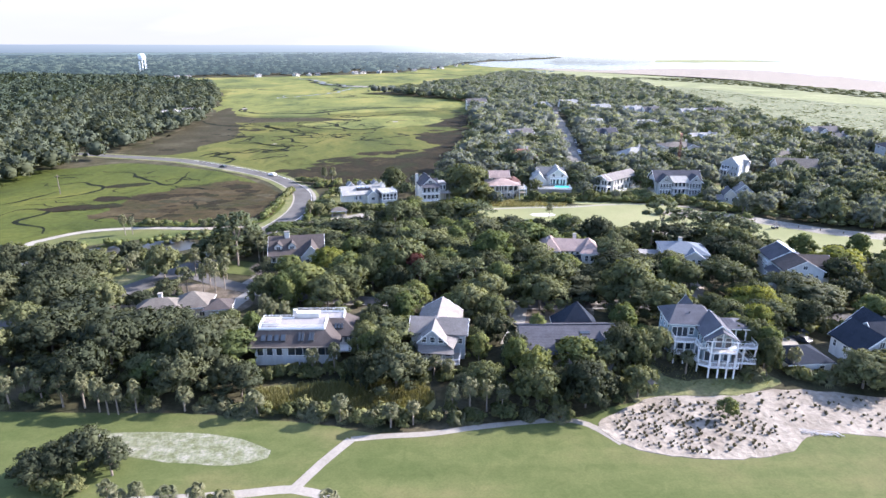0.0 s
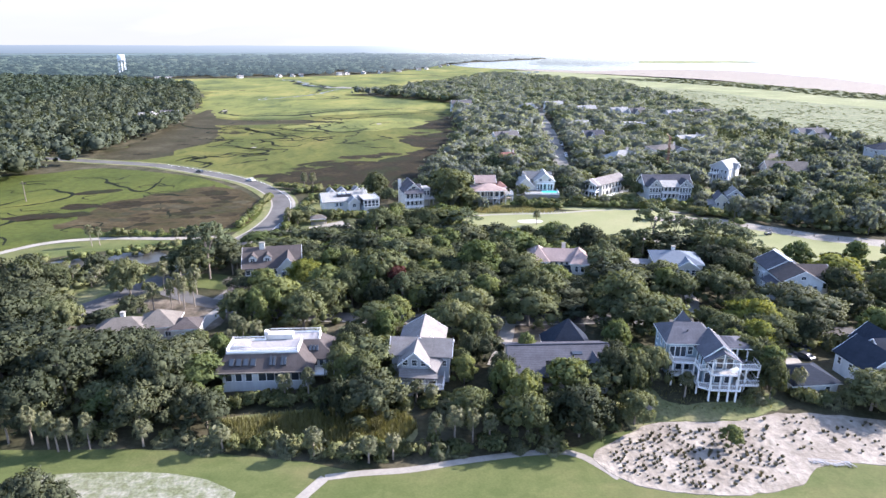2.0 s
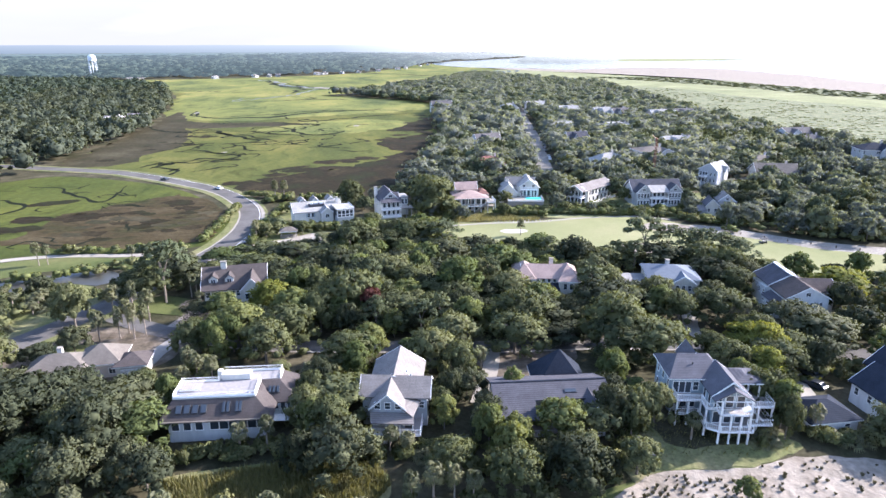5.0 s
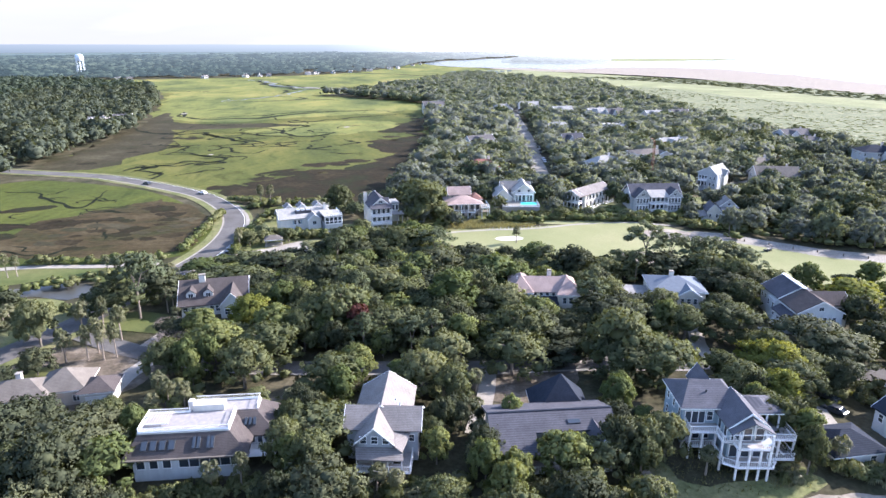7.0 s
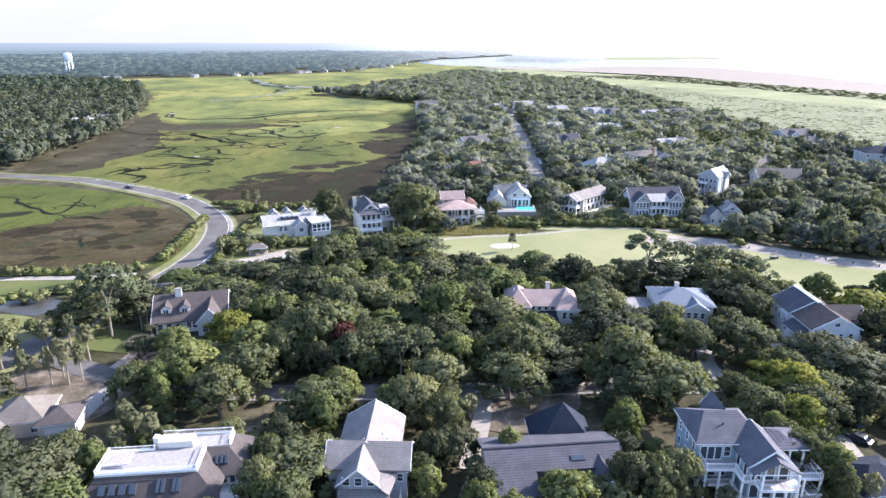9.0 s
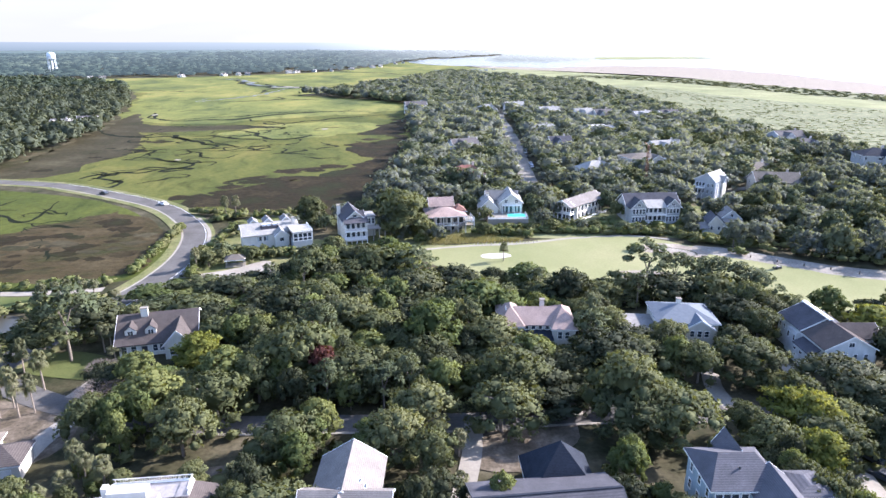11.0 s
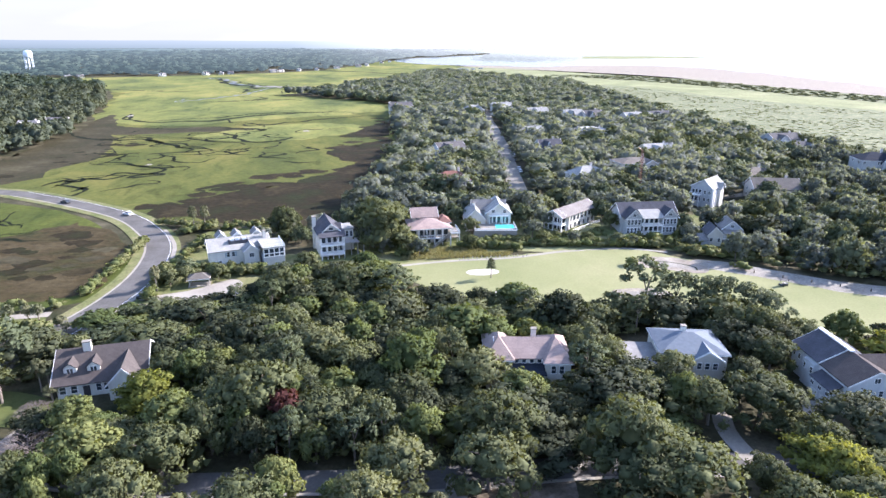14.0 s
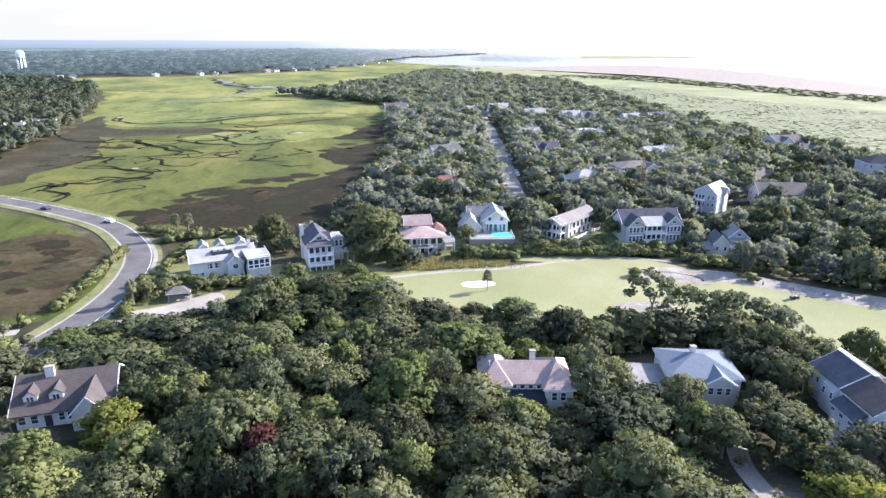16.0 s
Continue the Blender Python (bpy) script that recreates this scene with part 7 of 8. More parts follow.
def long_roof_house():
    """Dark long-roofed house with a steep hipped garage behind."""
    e = thing("house", "long dark-roofed grey house with a white-framed skylight", "house", pose(0, 0, 0))
    bm = bmesh.new()
    add_prism(bm, [(117.8, 0.4), (130, 0.4), (130, 5.6), (124.2, 7.9), (117.8, 5.4)], 22.0, 27.5, "x")
    part("wall", bm, M["wall_grey"], e)
    bm = bmesh.new()
    add_prism(bm, [(121.0, 0.4), (130, 0.4), (130, 5.6), (124.2, 7.9), (121.0, 6.6)], 27.5, 41.6, "x")
    part("wall", bm, M["wall_grey"], e)
    bm = bmesh.new()
    add_prism(bm, [(116.4, 4.95), (124.2, 8.0), (124.2, 8.22), (116.4, 5.17)], 21.3, 28.6, "x")
    part("roof", bm, M["roof_dark"], e)
    bm = bmesh.new()
    add_prism(bm, [(120.2, 6.45), (124.2, 8.0), (124.2, 8.22), (120.2, 6.67)], 28.6, 42.3, "x")
    part("roof", bm, M["roof_dark"], e)
    bm = bmesh.new()
    add_prism(bm, [(124.2, 8.0), (130.8, 5.4), (130.8, 5.62), (124.2, 8.22)], 21.3, 42.3, "x")
    part("roof", bm, M["roof_dark"], e)
    box("ridge_cap", e, "roof_navy", 21.3, 124.0, 8.2, 42.3, 124.4, 8.3)
    for x0 in (21.22, 42.3):
        bm = bmesh.new()
        add_prism(bm, [(116.4 if x0 < 30 else 120.2, 4.85 if x0 < 30 else 6.35), (124.2, 7.9), (130.8, 5.3), (130.8, 5.65), (124.2, 8.26), (116.4 if x0 < 30 else 120.2, 5.2 if x0 < 30 else 6.7)], x0, x0 + 0.08, "x")
        part("bargeboard", bm, M["cardark"], e)
    gable(e, "y", 36.8, 40.4, 116.5, 122.5, 0.4, 5.4, 7.3, "wall_grey", "roof_dark", 0.5)
    slope = math.atan2(3.05, 7.8)
    skylight(e, 34.2, 36.4, 121.5, 7.0, slope, 0.9)
    box("roof_panel", e, "trim", 39.3, 118.6, 6.8, 41.8, 119.9, 6.95)
    windows(e, "S", 24.2, 26.8, 2, 2.6, 117.8, 1.5, 1.9, 2, 1)
    window(e, "S", 22.7, 2.6, 117.8, 0.9, 1.9, 1, 1)
    windows(e, "S", 29, 35, 4, 2.6, 121.0, 1.2, 1.8, 1, 1)
    box("deck", e, "wood", 27.6, 116, 2.0, 37, 121, 2.2)
    railing(e, [(27.6, 116.1), (36.8, 116.1)], 2.2)
    d = thing("garage", "detached garage with a steep dark slate pyramid roof", "garage", pose(36.0, 132.8, 0, 0, 0, -4))
    hip(d, -4.6, 4.8, -4.2, 5.2, 0.3, 3.3, 9.8, "wall_grey", "roof_navy", 0.6, 0.98)
    box("garage_door", d, "garage", -3.5, 5.18, 0.4, -0.6, 5.28, 2.8)
    box("garage_door", d, "garage", 0.6, 5.18, 0.4, 3.5, 5.28, 2.8)
    windows(d, "W", -2, 2, 2, 1.4, -4.6, 0.9, 1.2)
    windows(d, "E", -2, 2, 2, 1.4, 4.8, 0.9, 1.2)


def stilt_house():
    """White house on posts with two levels of decks."""
    e = thing("house", "blue-grey house with white railed decks on tall posts", "house", pose(58.8, 119, 0, 0, 0, -6))
    g = 3.6
    W, R = "wall_teal", "roof_slate"
    hip(e, -6.0, 3.2, 0.2, 8.6, g, 10.2, 13.0, W, R, 0.6, 0.55)
    # front wing
    gable(e, "y", -0.4, 5.4, -4.6, 2.5, g, 9.9, 12.2, W, R, 0.5)
    # east wing with an open upper porch
    gable(e, "x", 4.0, 10.2, -0.4, 5.4, g, 7.2, 7.9, W, R, 0.1, 0.1, None, False)
    hip(e, 4.6, 9.2, -1.2, 3.6, 10, 10.1, 11.0, None, R, 0.4, 0.7)
    gable(e, "y", -1.6, 1.2, 5.5, 10.5, g, 10.4, 12.5, W, R, 0.3)
    for x, y in ((9.0, -1.1), (9.0, 3.4), (7.0, -1.1)):
        box("post", e, "trim", x - 0.12, y - 0.12, g, x + 0.12, y + 0.12, 10.2)
    # upper deck
    up = 7.3
    for n, (a, b, c, d) in enumerate(((-5.6, -2.4, -1.0, 0.2), (-1.4, -5.0, 0.8, 0.1), (0.2, -7.0, 5.6, -4.6), (5.4, -4.4, 10.4, 0.2))):
        box("deck", e, "wood", a, b, up - 0.26 - 0.004 * n, c, d, up - 0.004 * n)
    railing(e, [(-5.5, 0.1), (-5.5, -2.3), (-1.3, -2.3), (-1.3, -4.9), (0.3, -4.9), (0.3, -6.9), (5.5, -6.9), (5.5, -4.3), (10.3, -4.3), (10.3, 0.1)], up)
    lo = 4.3
    for n, (a, b, c, d) in enumerate(((-5.2, -1.9, -1.2, 0.1), (-1.6, -6.2, 0.8, 0.0), (0.4, -7.4, 6.0, -4.5), (5.6, -5.2, 10.2, 0.1))):
        box("deck", e, "wood", a, b, lo - 0.26 - 0.004 * n, c, d, lo - 0.004 * n)
    railing(e, [(-5.1, 0.0), (-5.1, -1.8), (-1.5, -1.8), (-1.5, -6.1), (0.5, -7.3), (5.9, -7.3), (5.9, -5.1), (10.1, -5.1), (10.1, 0.0)], lo)
    for x, y in ((-5.4, -2.2), (-3.4, -2.2), (-1.3, -2.2), (-1.3, -4.8), (0.4, -6.8), (2.2, -6.8), (3.9, -6.8), (5.4, -6.8), (7.8, -4.3), (10.2, -4.2), (10.2, 0.0), (-5.4, 0.0)):
        box("post", e, "trim", x - 0.14, y - 0.14, 1.0, x + 0.14, y + 0.14, up)
    for x, y in ((0.4, -6.8), (5.4, -6.8)):
        box("post", e, "trim", x - 0.12, y - 0.12, up, x + 0.12, y + 0.12, 9.6)
    # porch hood in front of the wing: open white trusswork
    v = [(-0.9, -4.6, 9.7), (-0.9, -6.6, 9.7), (2.5, -6.6, 11.6), (2.5, -4.6, 11.9), (5.9, -6.6, 9.7), (5.9, -4.6, 9.7)]
    mesh_object("porch_roof", v + [(a, b, c - 0.18) for a, b, c in v], [(0, 1, 2, 3), (3, 2, 4, 5), (6, 9, 8, 7), (9, 11, 10, 8), (1, 7, 8, 2), (2, 8, 10, 4), (0, 6, 7, 1), (4, 10, 11, 5)], M[R], e)
    for a, b in (((-0.7, -6.5, 9.55), (5.7, -6.5, 9.55)), ((0.8, -6.5, 9.5), (0.8, -6.5, 10.5)), ((2.5, -6.5, 9.5), (2.5, -6.5, 11.3)), ((4.2, -6.5, 9.5), (4.2, -6.5, 10.5)), ((-0.7, -6.5, 9.6), (2.5, -6.5, 11.4)), ((5.7, -6.5, 9.6), (2.5, -6.5, 11.4))):
        bm = bmesh.new()
        add_tube(bm, a, b, 0.1, 0.1, 4)
        part("truss", bm, M["trim"], e)
    # slanted white stair and sunshade on the deck
    for i in range(10):
        box("step", e, "trim", 6.0 + 0.3 * i, -4.4, up - 0.3 * i - 0.1, 6.3 + 0.3 * i, -3.4, up - 0.3 * i)
    v = [(4.0, -7.2, 7.9), (5.6, -7.0, 8.3), (5.2, -5.9, 8.6), (3.9, -6.1, 8.2)]
    mesh_object("sunshade", v + [(a, b, c - 0.05) for a, b, c in v], [(0, 1, 2, 3), (7, 6, 5, 4), (0, 4, 5, 1), (1, 5, 6, 2), (2, 6, 7, 3), (3, 7, 4, 0)], M["trim"], e, "white awning over the deck")
    windows(e, "S", -5.1, -2.9, 3, up + 0.1, 0.2, 0.95, 2.1, 1, 1)
    window(e, "S", -1.6, up + 0.6, 0.2, 0.9, 1.6)
    windows(e, "S", -5.0, -2.0, 3, lo + 0.2, 0.2, 1.1, 2.0, 1, 1)
    windows(e, "S", 0.6, 4.4, 3, up + 0.1, -4.6, 1.2, 2.1, 1, 1)
    windows(e, "S", 0.6, 4.4, 3, lo + 0.1, -4.6, 1.2, 2.1, 1, 1)
    windows(e, "S", 6.4, 9.2, 3, lo + 0.1, -0.4, 1.0, 2.1, 1, 1)
    for z in (5.2, 8.0):
        windows(e, "W", 1.6, 7.0, 3, z, -6.0, 0.8, 1.4)
    windows(e, "W", -3.4, -1.2, 2, up + 0.1, -0.4, 0.9, 2.0, 1, 1)
    for x in (-5.5, -2.0, 1.5, 3.0):
        for y in (0.4, 4.0, 8.3):
            box("post", e, "trim", x - 0.15, y - 0.15, 1.0, x + 0.15, y + 0.15, g)
    box("vent", e, "cardark", -1.9, 2.2, 11.6, -1.7, 2.4, 12.3)


def navy_house():
    """Pale house with dark blue roofs and a garage wing."""
    e = thing("house", "pale house with blue-black gabled roofs", "house", pose(95, 120.8, 0.4, 0, 0, 4))
    gable(e, "y", -3.4, 5.4, -5.0, 4.0, 0, 4.8, 8.0, "wall_pale", "roof_navy", 0.5)
    gable(e, "x", 3.0, 18.0, -2.0, 5.6, 0, 4.8, 8.1, "wall_pale", "roof_navy", 0.5)
    gable(e, "y", 5.0, 12.0, 3.0, 10.0, 0, 4.8, 7.8, "wall_pale", "roof_navy", 0.5)
    dormer(e, 9.0, -1.4, 5.3, 1.4, 1.0, 3.0, "wall_white", "roof_navy")
    dormer(e, 13.0, -1.4, 5.3, 1.4, 1.0, 3.0, "wall_white", "roof_navy")
    windows(e, "S", -1.6, 3.6, 3, 2.6, -5.0, 1.0, 1.5)
    windows(e, "W", -3.6, 2.6, 3, 2.6, -3.4, 0.9, 1.4)
    window(e, "S", 1.0, 5.6, -5.0, 1.0, 1.2, 2, 1)
    windows(e, "S", 7.0, 16.0, 4, 1.4, -2.0, 1.0, 1.5)
    d = thing("garage", "low garage with a blue-black hipped roof", "garage", pose(80.7, 117.4, 0.6, 0, 0, 4))
    hip(d, -4.8, 4.6, -3.2, 4.4, 0, 2.8, 5.1, "wall_pale", "roof_navy", 0.5)
    box("garage_door", d, "garage", -3.6, 4.38, 0.1, -0.6, 4.48, 2.4)
    box("garage_door", d, "garage", 0.4, 4.38, 0.1, 3.4, 4.48, 2.4)
    windows(d, "S", -2.5, 2.5, 2, 1.0, -3.2, 1.0, 1.2)


def ranch_house():
    """Low house with pale tan roofs."""
    e = thing("house", "low rambling house with pale tan hipped roofs", "house", pose(-59, 149.5, 0, 0, 0, 7))
    hip(e, -11.5, -0.5, -4.8, 2.5, 0, 3.2, 5.8, "wall_tan", "roof_tan", 0.7)
    hip(e, -2.5, 5.5, -3.0, 4.5, 0, 3.3, 6.4, "wall_tan", "roof_tan", 0.7)
    hip(e, 5.0, 11.0, -4.5, 1.5, 0, 3.0, 4.9, "wall_cream", "roof_brown", 0.5)
    box("garage_door", e, "garage", 6.0, -4.6, 0.1, 9.8, -4.5, 2.3)
    windows(e, "S", -10, -2.5, 4, 1.0, -4.8, 1.2, 1.2, 2, 1)
    windows(e, "S", -1, 4, 2, 1.0, -3.0, 1.2, 1.2, 2, 1)
    chimney(e, -6.0, -0.5, 3.5, 6.6)


def dormer_house():
    """White cottage under a long grey-brown roof with dormers."""
    e = thing("house", "white cottage with a long grey-brown roof, dormers and white chimney", "house", pose(-40.5, 195, 0, 0, 0, 8))
    gable(e, "x", -7.2, 8.6, -6.6, 6.6, 0, 3.4, 7.4, "wall_white", "roof_brown", 0.8)
    gable(e, "y", 2.6, 8.2, -9.6, -1.0, 0, 3.6, 6.6, "wall_white", "roof_brown", 0.5)
    dormer(e, -4.8, -5.0, 4.3, 2.3, 1.3, 4.5, "wall_white", "roof_brown")
    dormer(e, -0.6, -5.0, 4.3, 2.3, 1.3, 4.5, "wall_white", "roof_brown")
    chimney(e, -2.2, -0.6, 6.5, 9.0, 1.5, 0.9, "wall_white")
    windows(e, "S", -6.2, -4.2, 2, 1.0, -6.6, 1.1, 1.5)
    box("door", e, "dark", -2.6, -6.68, 0.1, -1.4, -6.58, 2.3)
    windows(e, "S", 0.2, 1.6, 2, 1.0, -6.6, 0.9, 1.5)
    windows(e, "S", 4.2, 6.6, 2, 1.0, -9.6, 1.1, 1.5)
    window(e, "E", 0.0, 4.5, 8.6, 1.0, 1.4)


def pink_house():
    """Cream house with two hipped wings under a faded red-brown roof."""
    e = thing("house", "cream house with faded red-brown roof and two hipped wings", "house", pose(45.3, 184, 0, 0, 0, -8))
    g = 0
    gable(e, "x", -6.0, 6.0, -3.6, 4.6, g, 6.6, 9.0, "wall_cream", "roof_pink", 0.4)
    hip(e, -8.0, -2.9, -4.4, 6.5, g, 6.4, 9.6, "wall_cream", "roof_pink", 0.5, 1.6)
    hip(e, 3.6, 8.6, -5.6, 6.0, g, 6.4, 9.7, "wall_cream", "roof_pink", 0.5, 1.9)
    chimney(e, 2.0, 2.4, 7.8, 10.2, 1.0, 0.8)
    v = [(-2.9, -3.6, 5.4), (3.6, -3.6, 5.4), (3.8, -6.6, 4.3), (-3.1, -6.6, 4.3)]
    mesh_object("porch_roof", v + [(a, b, c - 0.2) for a, b, c in v], [(0, 3, 2, 1), (4, 5, 6, 7), (0, 1, 5, 4), (1, 2, 6, 5), (2, 3, 7, 6), (3, 0, 4, 7)], M["roof_navy"], e)
    for x in (-2.8, 0.3, 3.4):
        box("post", e, "trim", x - 0.1, -6.5, 0, x + 0.1, -6.3, 4.2)
    windows(e, "S", -2.0, 2.6, 4, 5.5, -3.6, 0.8, 0.8, 1, 1)
    windows(e, "S", 5.2, 6.8, 2, 4.2, -5.6, 0.9, 1.6)
    windows(e, "S", -6.4, -4.6, 2, 4.2, -4.4, 0.9, 1.6)
    windows(e, "S", -2.0, 2.6, 3, 2.2, -3.6, 1.2, 1.8)


def metal_roof_house():
    """Pale house with a shiny metal roof, and a flat-roofed wing."""
    e = thing("house", "pale house with a light blue-grey metal roof", "house", pose(81.5, 184, 0, 0, 0, -12))
    hip(e, -7.0, 6.4, -5.0, 6.4, 0, 5.6, 8.0, "wall_cream", "roof_metal", 0.5)
    gable(e, "y", -1.0, 5.0, -6.4, -2.0, 0, 5.0, 6.9, "wall_cream", "roof_metal", 0.4)
    windows(e, "S", 0.4, 3.6, 3, 3.0, -6.4, 0.9, 1.4)
    windows(e, "E", -4, 4, 4, 3.6, 6.4, 0.9, 0.6, 1, 1)
    windows(e, "S", -6, -2, 3, 3.0, -5.0, 0.9, 1.4)
    box("wall", e, "wall_white", -14.5, -6.5, 0, -7.2, 3.0, 3.7)
    box("roof", e, "roof_pale", -14.9, -6.9, 3.7, -7.0, 3.4, 3.95)
    windows(e, "S", -13, -9, 3, 1.2, -6.5, 1.2, 1.2)
    chimney(e, -1.0, 2.0, 6.5, 8.8, 1.0, 1.0, "wall_white")


def brown_house():
    """Tall white house with a stepped brown and dark roof, garage below."""
    e = thing("house", "tall pale house with stepped brown and dark roofs", "house", pose(107.8, 171, 0, 0, 0, -6) @ Matrix.Scale(0.8, 4))
    gable(e, "y", -6.6, 6.6, 0.4, 11.5, 0, 7.8, 11.3, "wall_pale", "roof_dark", 0.5)
    gable(e, "y", -6.4, 6.8, -11.0, 0.6, 0, 7.6, 11.1, "wall_pale", "roof_brown", 0.5)
    box("ridge_cap", e, "trim", -0.55, -1.5, 11.4, 0.55, 12.0, 11.75)
    gable(e, "x", 0.0, 12.0, -5.0, 3.0, 0, 7.8, 10.4, "wall_pale", "roof_brown", 0.5)
    v = [(-6.5, -9.5, 6.6), (-6.5, -1.0, 6.6), (-9.4, -1.0, 5.1), (-9.4, -9.5, 5.1)]
    mesh_object("lean_to_roof", v + [(a, b, c - 0.2) for a, b, c in v], [(0, 1, 2, 3), (7, 6, 5, 4), (0, 4, 5, 1), (1, 5, 6, 2), (2, 6, 7, 3), (3, 7, 4, 0)], M["roof_dark"], e)
    box("wall", e, "wall_pale", -9.0, -9.2, 0, -6.4, -1.3, 5.0)
    box("wall", e, "wall_pale", -7.6, 0.5, 0, -6.5, 5.0, 6.8)
    box("garage_door", e, "garage", -9.1, -8.2, 0.1, -9.0, -5.4, 2.4)
    box("garage_door", e, "garage", -9.1, -4.6, 0.1, -9.0, -1.9, 2.4)
    windows(e, "W", -8.0, -2.0, 3, 3.2, -9.0, 1.2, 0.9, 2, 1)
    windows(e, "W", 1.3, 4.2, 2, 4.2, -7.6, 0.9, 1.6)
    windows(e, "W", 6.0, 10.5, 3, 4.6, -6.6, 0.9, 1.4)
    windows(e, "S", -4.0, 4.5, 4, 4.6, -11.0, 1.0, 1.5)
    window(e, "S", 0.2, 8.2, -11.0, 1.4, 1.2, 2, 1)


for f in (roof_deck_house, cross_gable_house, long_roof_house, stilt_house, navy_house, ranch_house, dormer_house, pink_house, metal_roof_house, brown_house):
    f()


# ---- the row of houses beyond the green ----
def glazed_bay(e, x0, x1, y0, y1, z0, z1, n):
    """A glazed room: panes between white posts, with sill and head rails."""
    box("glazing", e, "glass", x0 + 0.15, y0 + 0.15, z0, x1 - 0.15, y1, z1)
    for i in range(n + 1):
        x = x0 + (x1 - x0) * i / n
        box("post", e, "trim", x - 0.16, y0, z0, x + 0.16, y0 + 0.25, z1)
    for y in (y0 + 0.1, (y0 + y1) / 2, y1 - 0.2):
        box("post", e, "trim", x1 - 0.25, y - 0.14, z0, x1 + 0.02, y + 0.14, z1)
    for z in (z0, z0 + (z1 - z0) * 0.36, z1 - 0.3):
        box("rail", e, "trim", x0, y0 - 0.03, z, x1, y0 + 0.2, z + 0.22)


def sunroom_house():
    e = thing("house", "long white house with a pale roof and glazed sunroom", "house", pose(-32.6, 260.8, 0, 0, 0, 17))
    gable(e, "x", 0, 18.0, 0, 8.8, 0, 5.2, 7.9, "wall_white", "roof_white", 0.5)
    gable(e, "y", 9.8, 14.2, -2.6, 3.5, 0, 4.9, 6.7, "wall_white", "roof_white", 0.4)
    for x in (4.2, 9.0, 15.0):
        gable(e, "y", x - 1.4, x + 1.4, 4.6, 8.6, 6.0, 8.0, 9.2, "wall_white", "roof_pale", 0.25)
    # a sunken roof terrace with its dark machines
    box("roof_well", e, "roof_dark", 6.0, 1.5, 6.1, 11.8, 3.9, 7.45)
    for k, x in enumerate((6.6, 8.2, 10.2)):
        box("air_unit", e, "steel", x, 1.8, 7.45, x + 1.1, 2.7, 8.0 + 0.15 * (k % 2))
    box("sunroom_wall", e, "wall_grey", 15.0, -7.2, 0, 21.2, 1.6, 3.6)
    glazed_bay(e, 15.0, 21.2, -7.2, 1.6, 3.6, 6.5, 4)
    box("sunroom_roof", e, "roof_white", 14.7, -7.5, 6.5, 21.5, 1.9, 6.75)
    railing(e, [(21.3, 1.8), (21.3, -7.3), (14.9, -7.3)], 6.75, 0.7)
    windows(e, "S", 5.4, 6.9, 2, 3.0, 0, 0.8, 1.5)
    for x in (4.7, 7.6):
        box("shutter", e, "wall_teal", x - 0.25, -0.07, 2.95, x + 0.25, -0.01, 4.5)
    windows(e, "S", 1.2, 2.8, 2, 0.7, 0, 0.9, 1.3)
    window(e, "S", 12.0, 2.9, -2.6, 1.3, 1.3, 2, 1)
    windows(e, "W", 2.2, 6.6, 2, 3.0, 0, 0.9, 1.4)
    chimney(e, 17.0, 3.0, 6.0, 9.2, 0.9, 0.9, "wall_white")


def double_porch_house():
    e = thing("house", "grey gabled house with two-level white porches and chimney", "house", pose(3.0, 272.2, 0, 0, 0, 11))
    gable(e, "y", -3.9, 3.7, -5.0, 7.5, 0.3, 7.8, 11.0, "wall_white", "roof_dark", 0.6)
    box("wall", e, "wall_white", 3.7, 0.0, 0.3, 8.0, 6.5, 7.4)
    box("roof", e, "roof_white", 3.72, -0.3, 7.4, 8.3, 6.8, 7.65)
    gable(e, "x", 0.0, 3.6, -2.2, 1.2, 6.5, 8.2, 9.9, "wall_white", "roof_dark", 0.3)
    porch(e, -3.7, 3.5, -7.8, -5.0, (1.8, 4.7), 7.7, 5)
    railing(e, [(-3.7, -7.7), (-3.7, -5.0)], 1.8)
    railing(e, [(-3.7, -7.7), (-3.7, -5.0)], 4.7)
    v = [(-4.3, -8.2, 7.7), (4.1, -8.2, 7.7), (4.1, -4.9, 8.9), (-4.3, -4.9, 8.9)]
    mesh_object("porch_roof", v + [(a, b, c - 0.2) for a, b, c in v], [(0, 1, 2, 3), (7, 6, 5, 4), (0, 4, 5, 1), (1, 5, 6, 2), (2, 6, 7, 3), (3, 7, 4, 0)], M["roof_dark"], e)
    # wide dark panes stand in for the shade inside the porch
    for z in (2.0, 4.9):
        windows(e, "S", -2.75, 2.55, 4, z, -5.0, 1.5, 2.45, 1, 1)
    window(e, "S", -0.1, 9.0, -5.0, 1.4, 0.9, 2, 1)
    chimney(e, -4.1, 5.2, 0.3, 11.2, 1.1, 1.5, "wall_white")
    box("deck", e, "wood", 3.8, -5.5, 4.2, 10.6, -0.2, 4.45)
    railing(e, [(3.9, -5.4), (10.5, -5.4), (10.5, -0.2)], 4.45, 1.0, "wood")
    for x in (6.2, 8.3, 10.3):
        box("post", e, "wood", x - 0.12, -5.3, 0.1, x + 0.12, -5.05, 4.2)
    windows(e, "S", 4.6, 7.2, 3, 4.9, 0.0, 0.8, 1.9)
    windows(e, "W", -3.0, 4.0, 3, 4.9, -3.9, 0.8, 1.4)


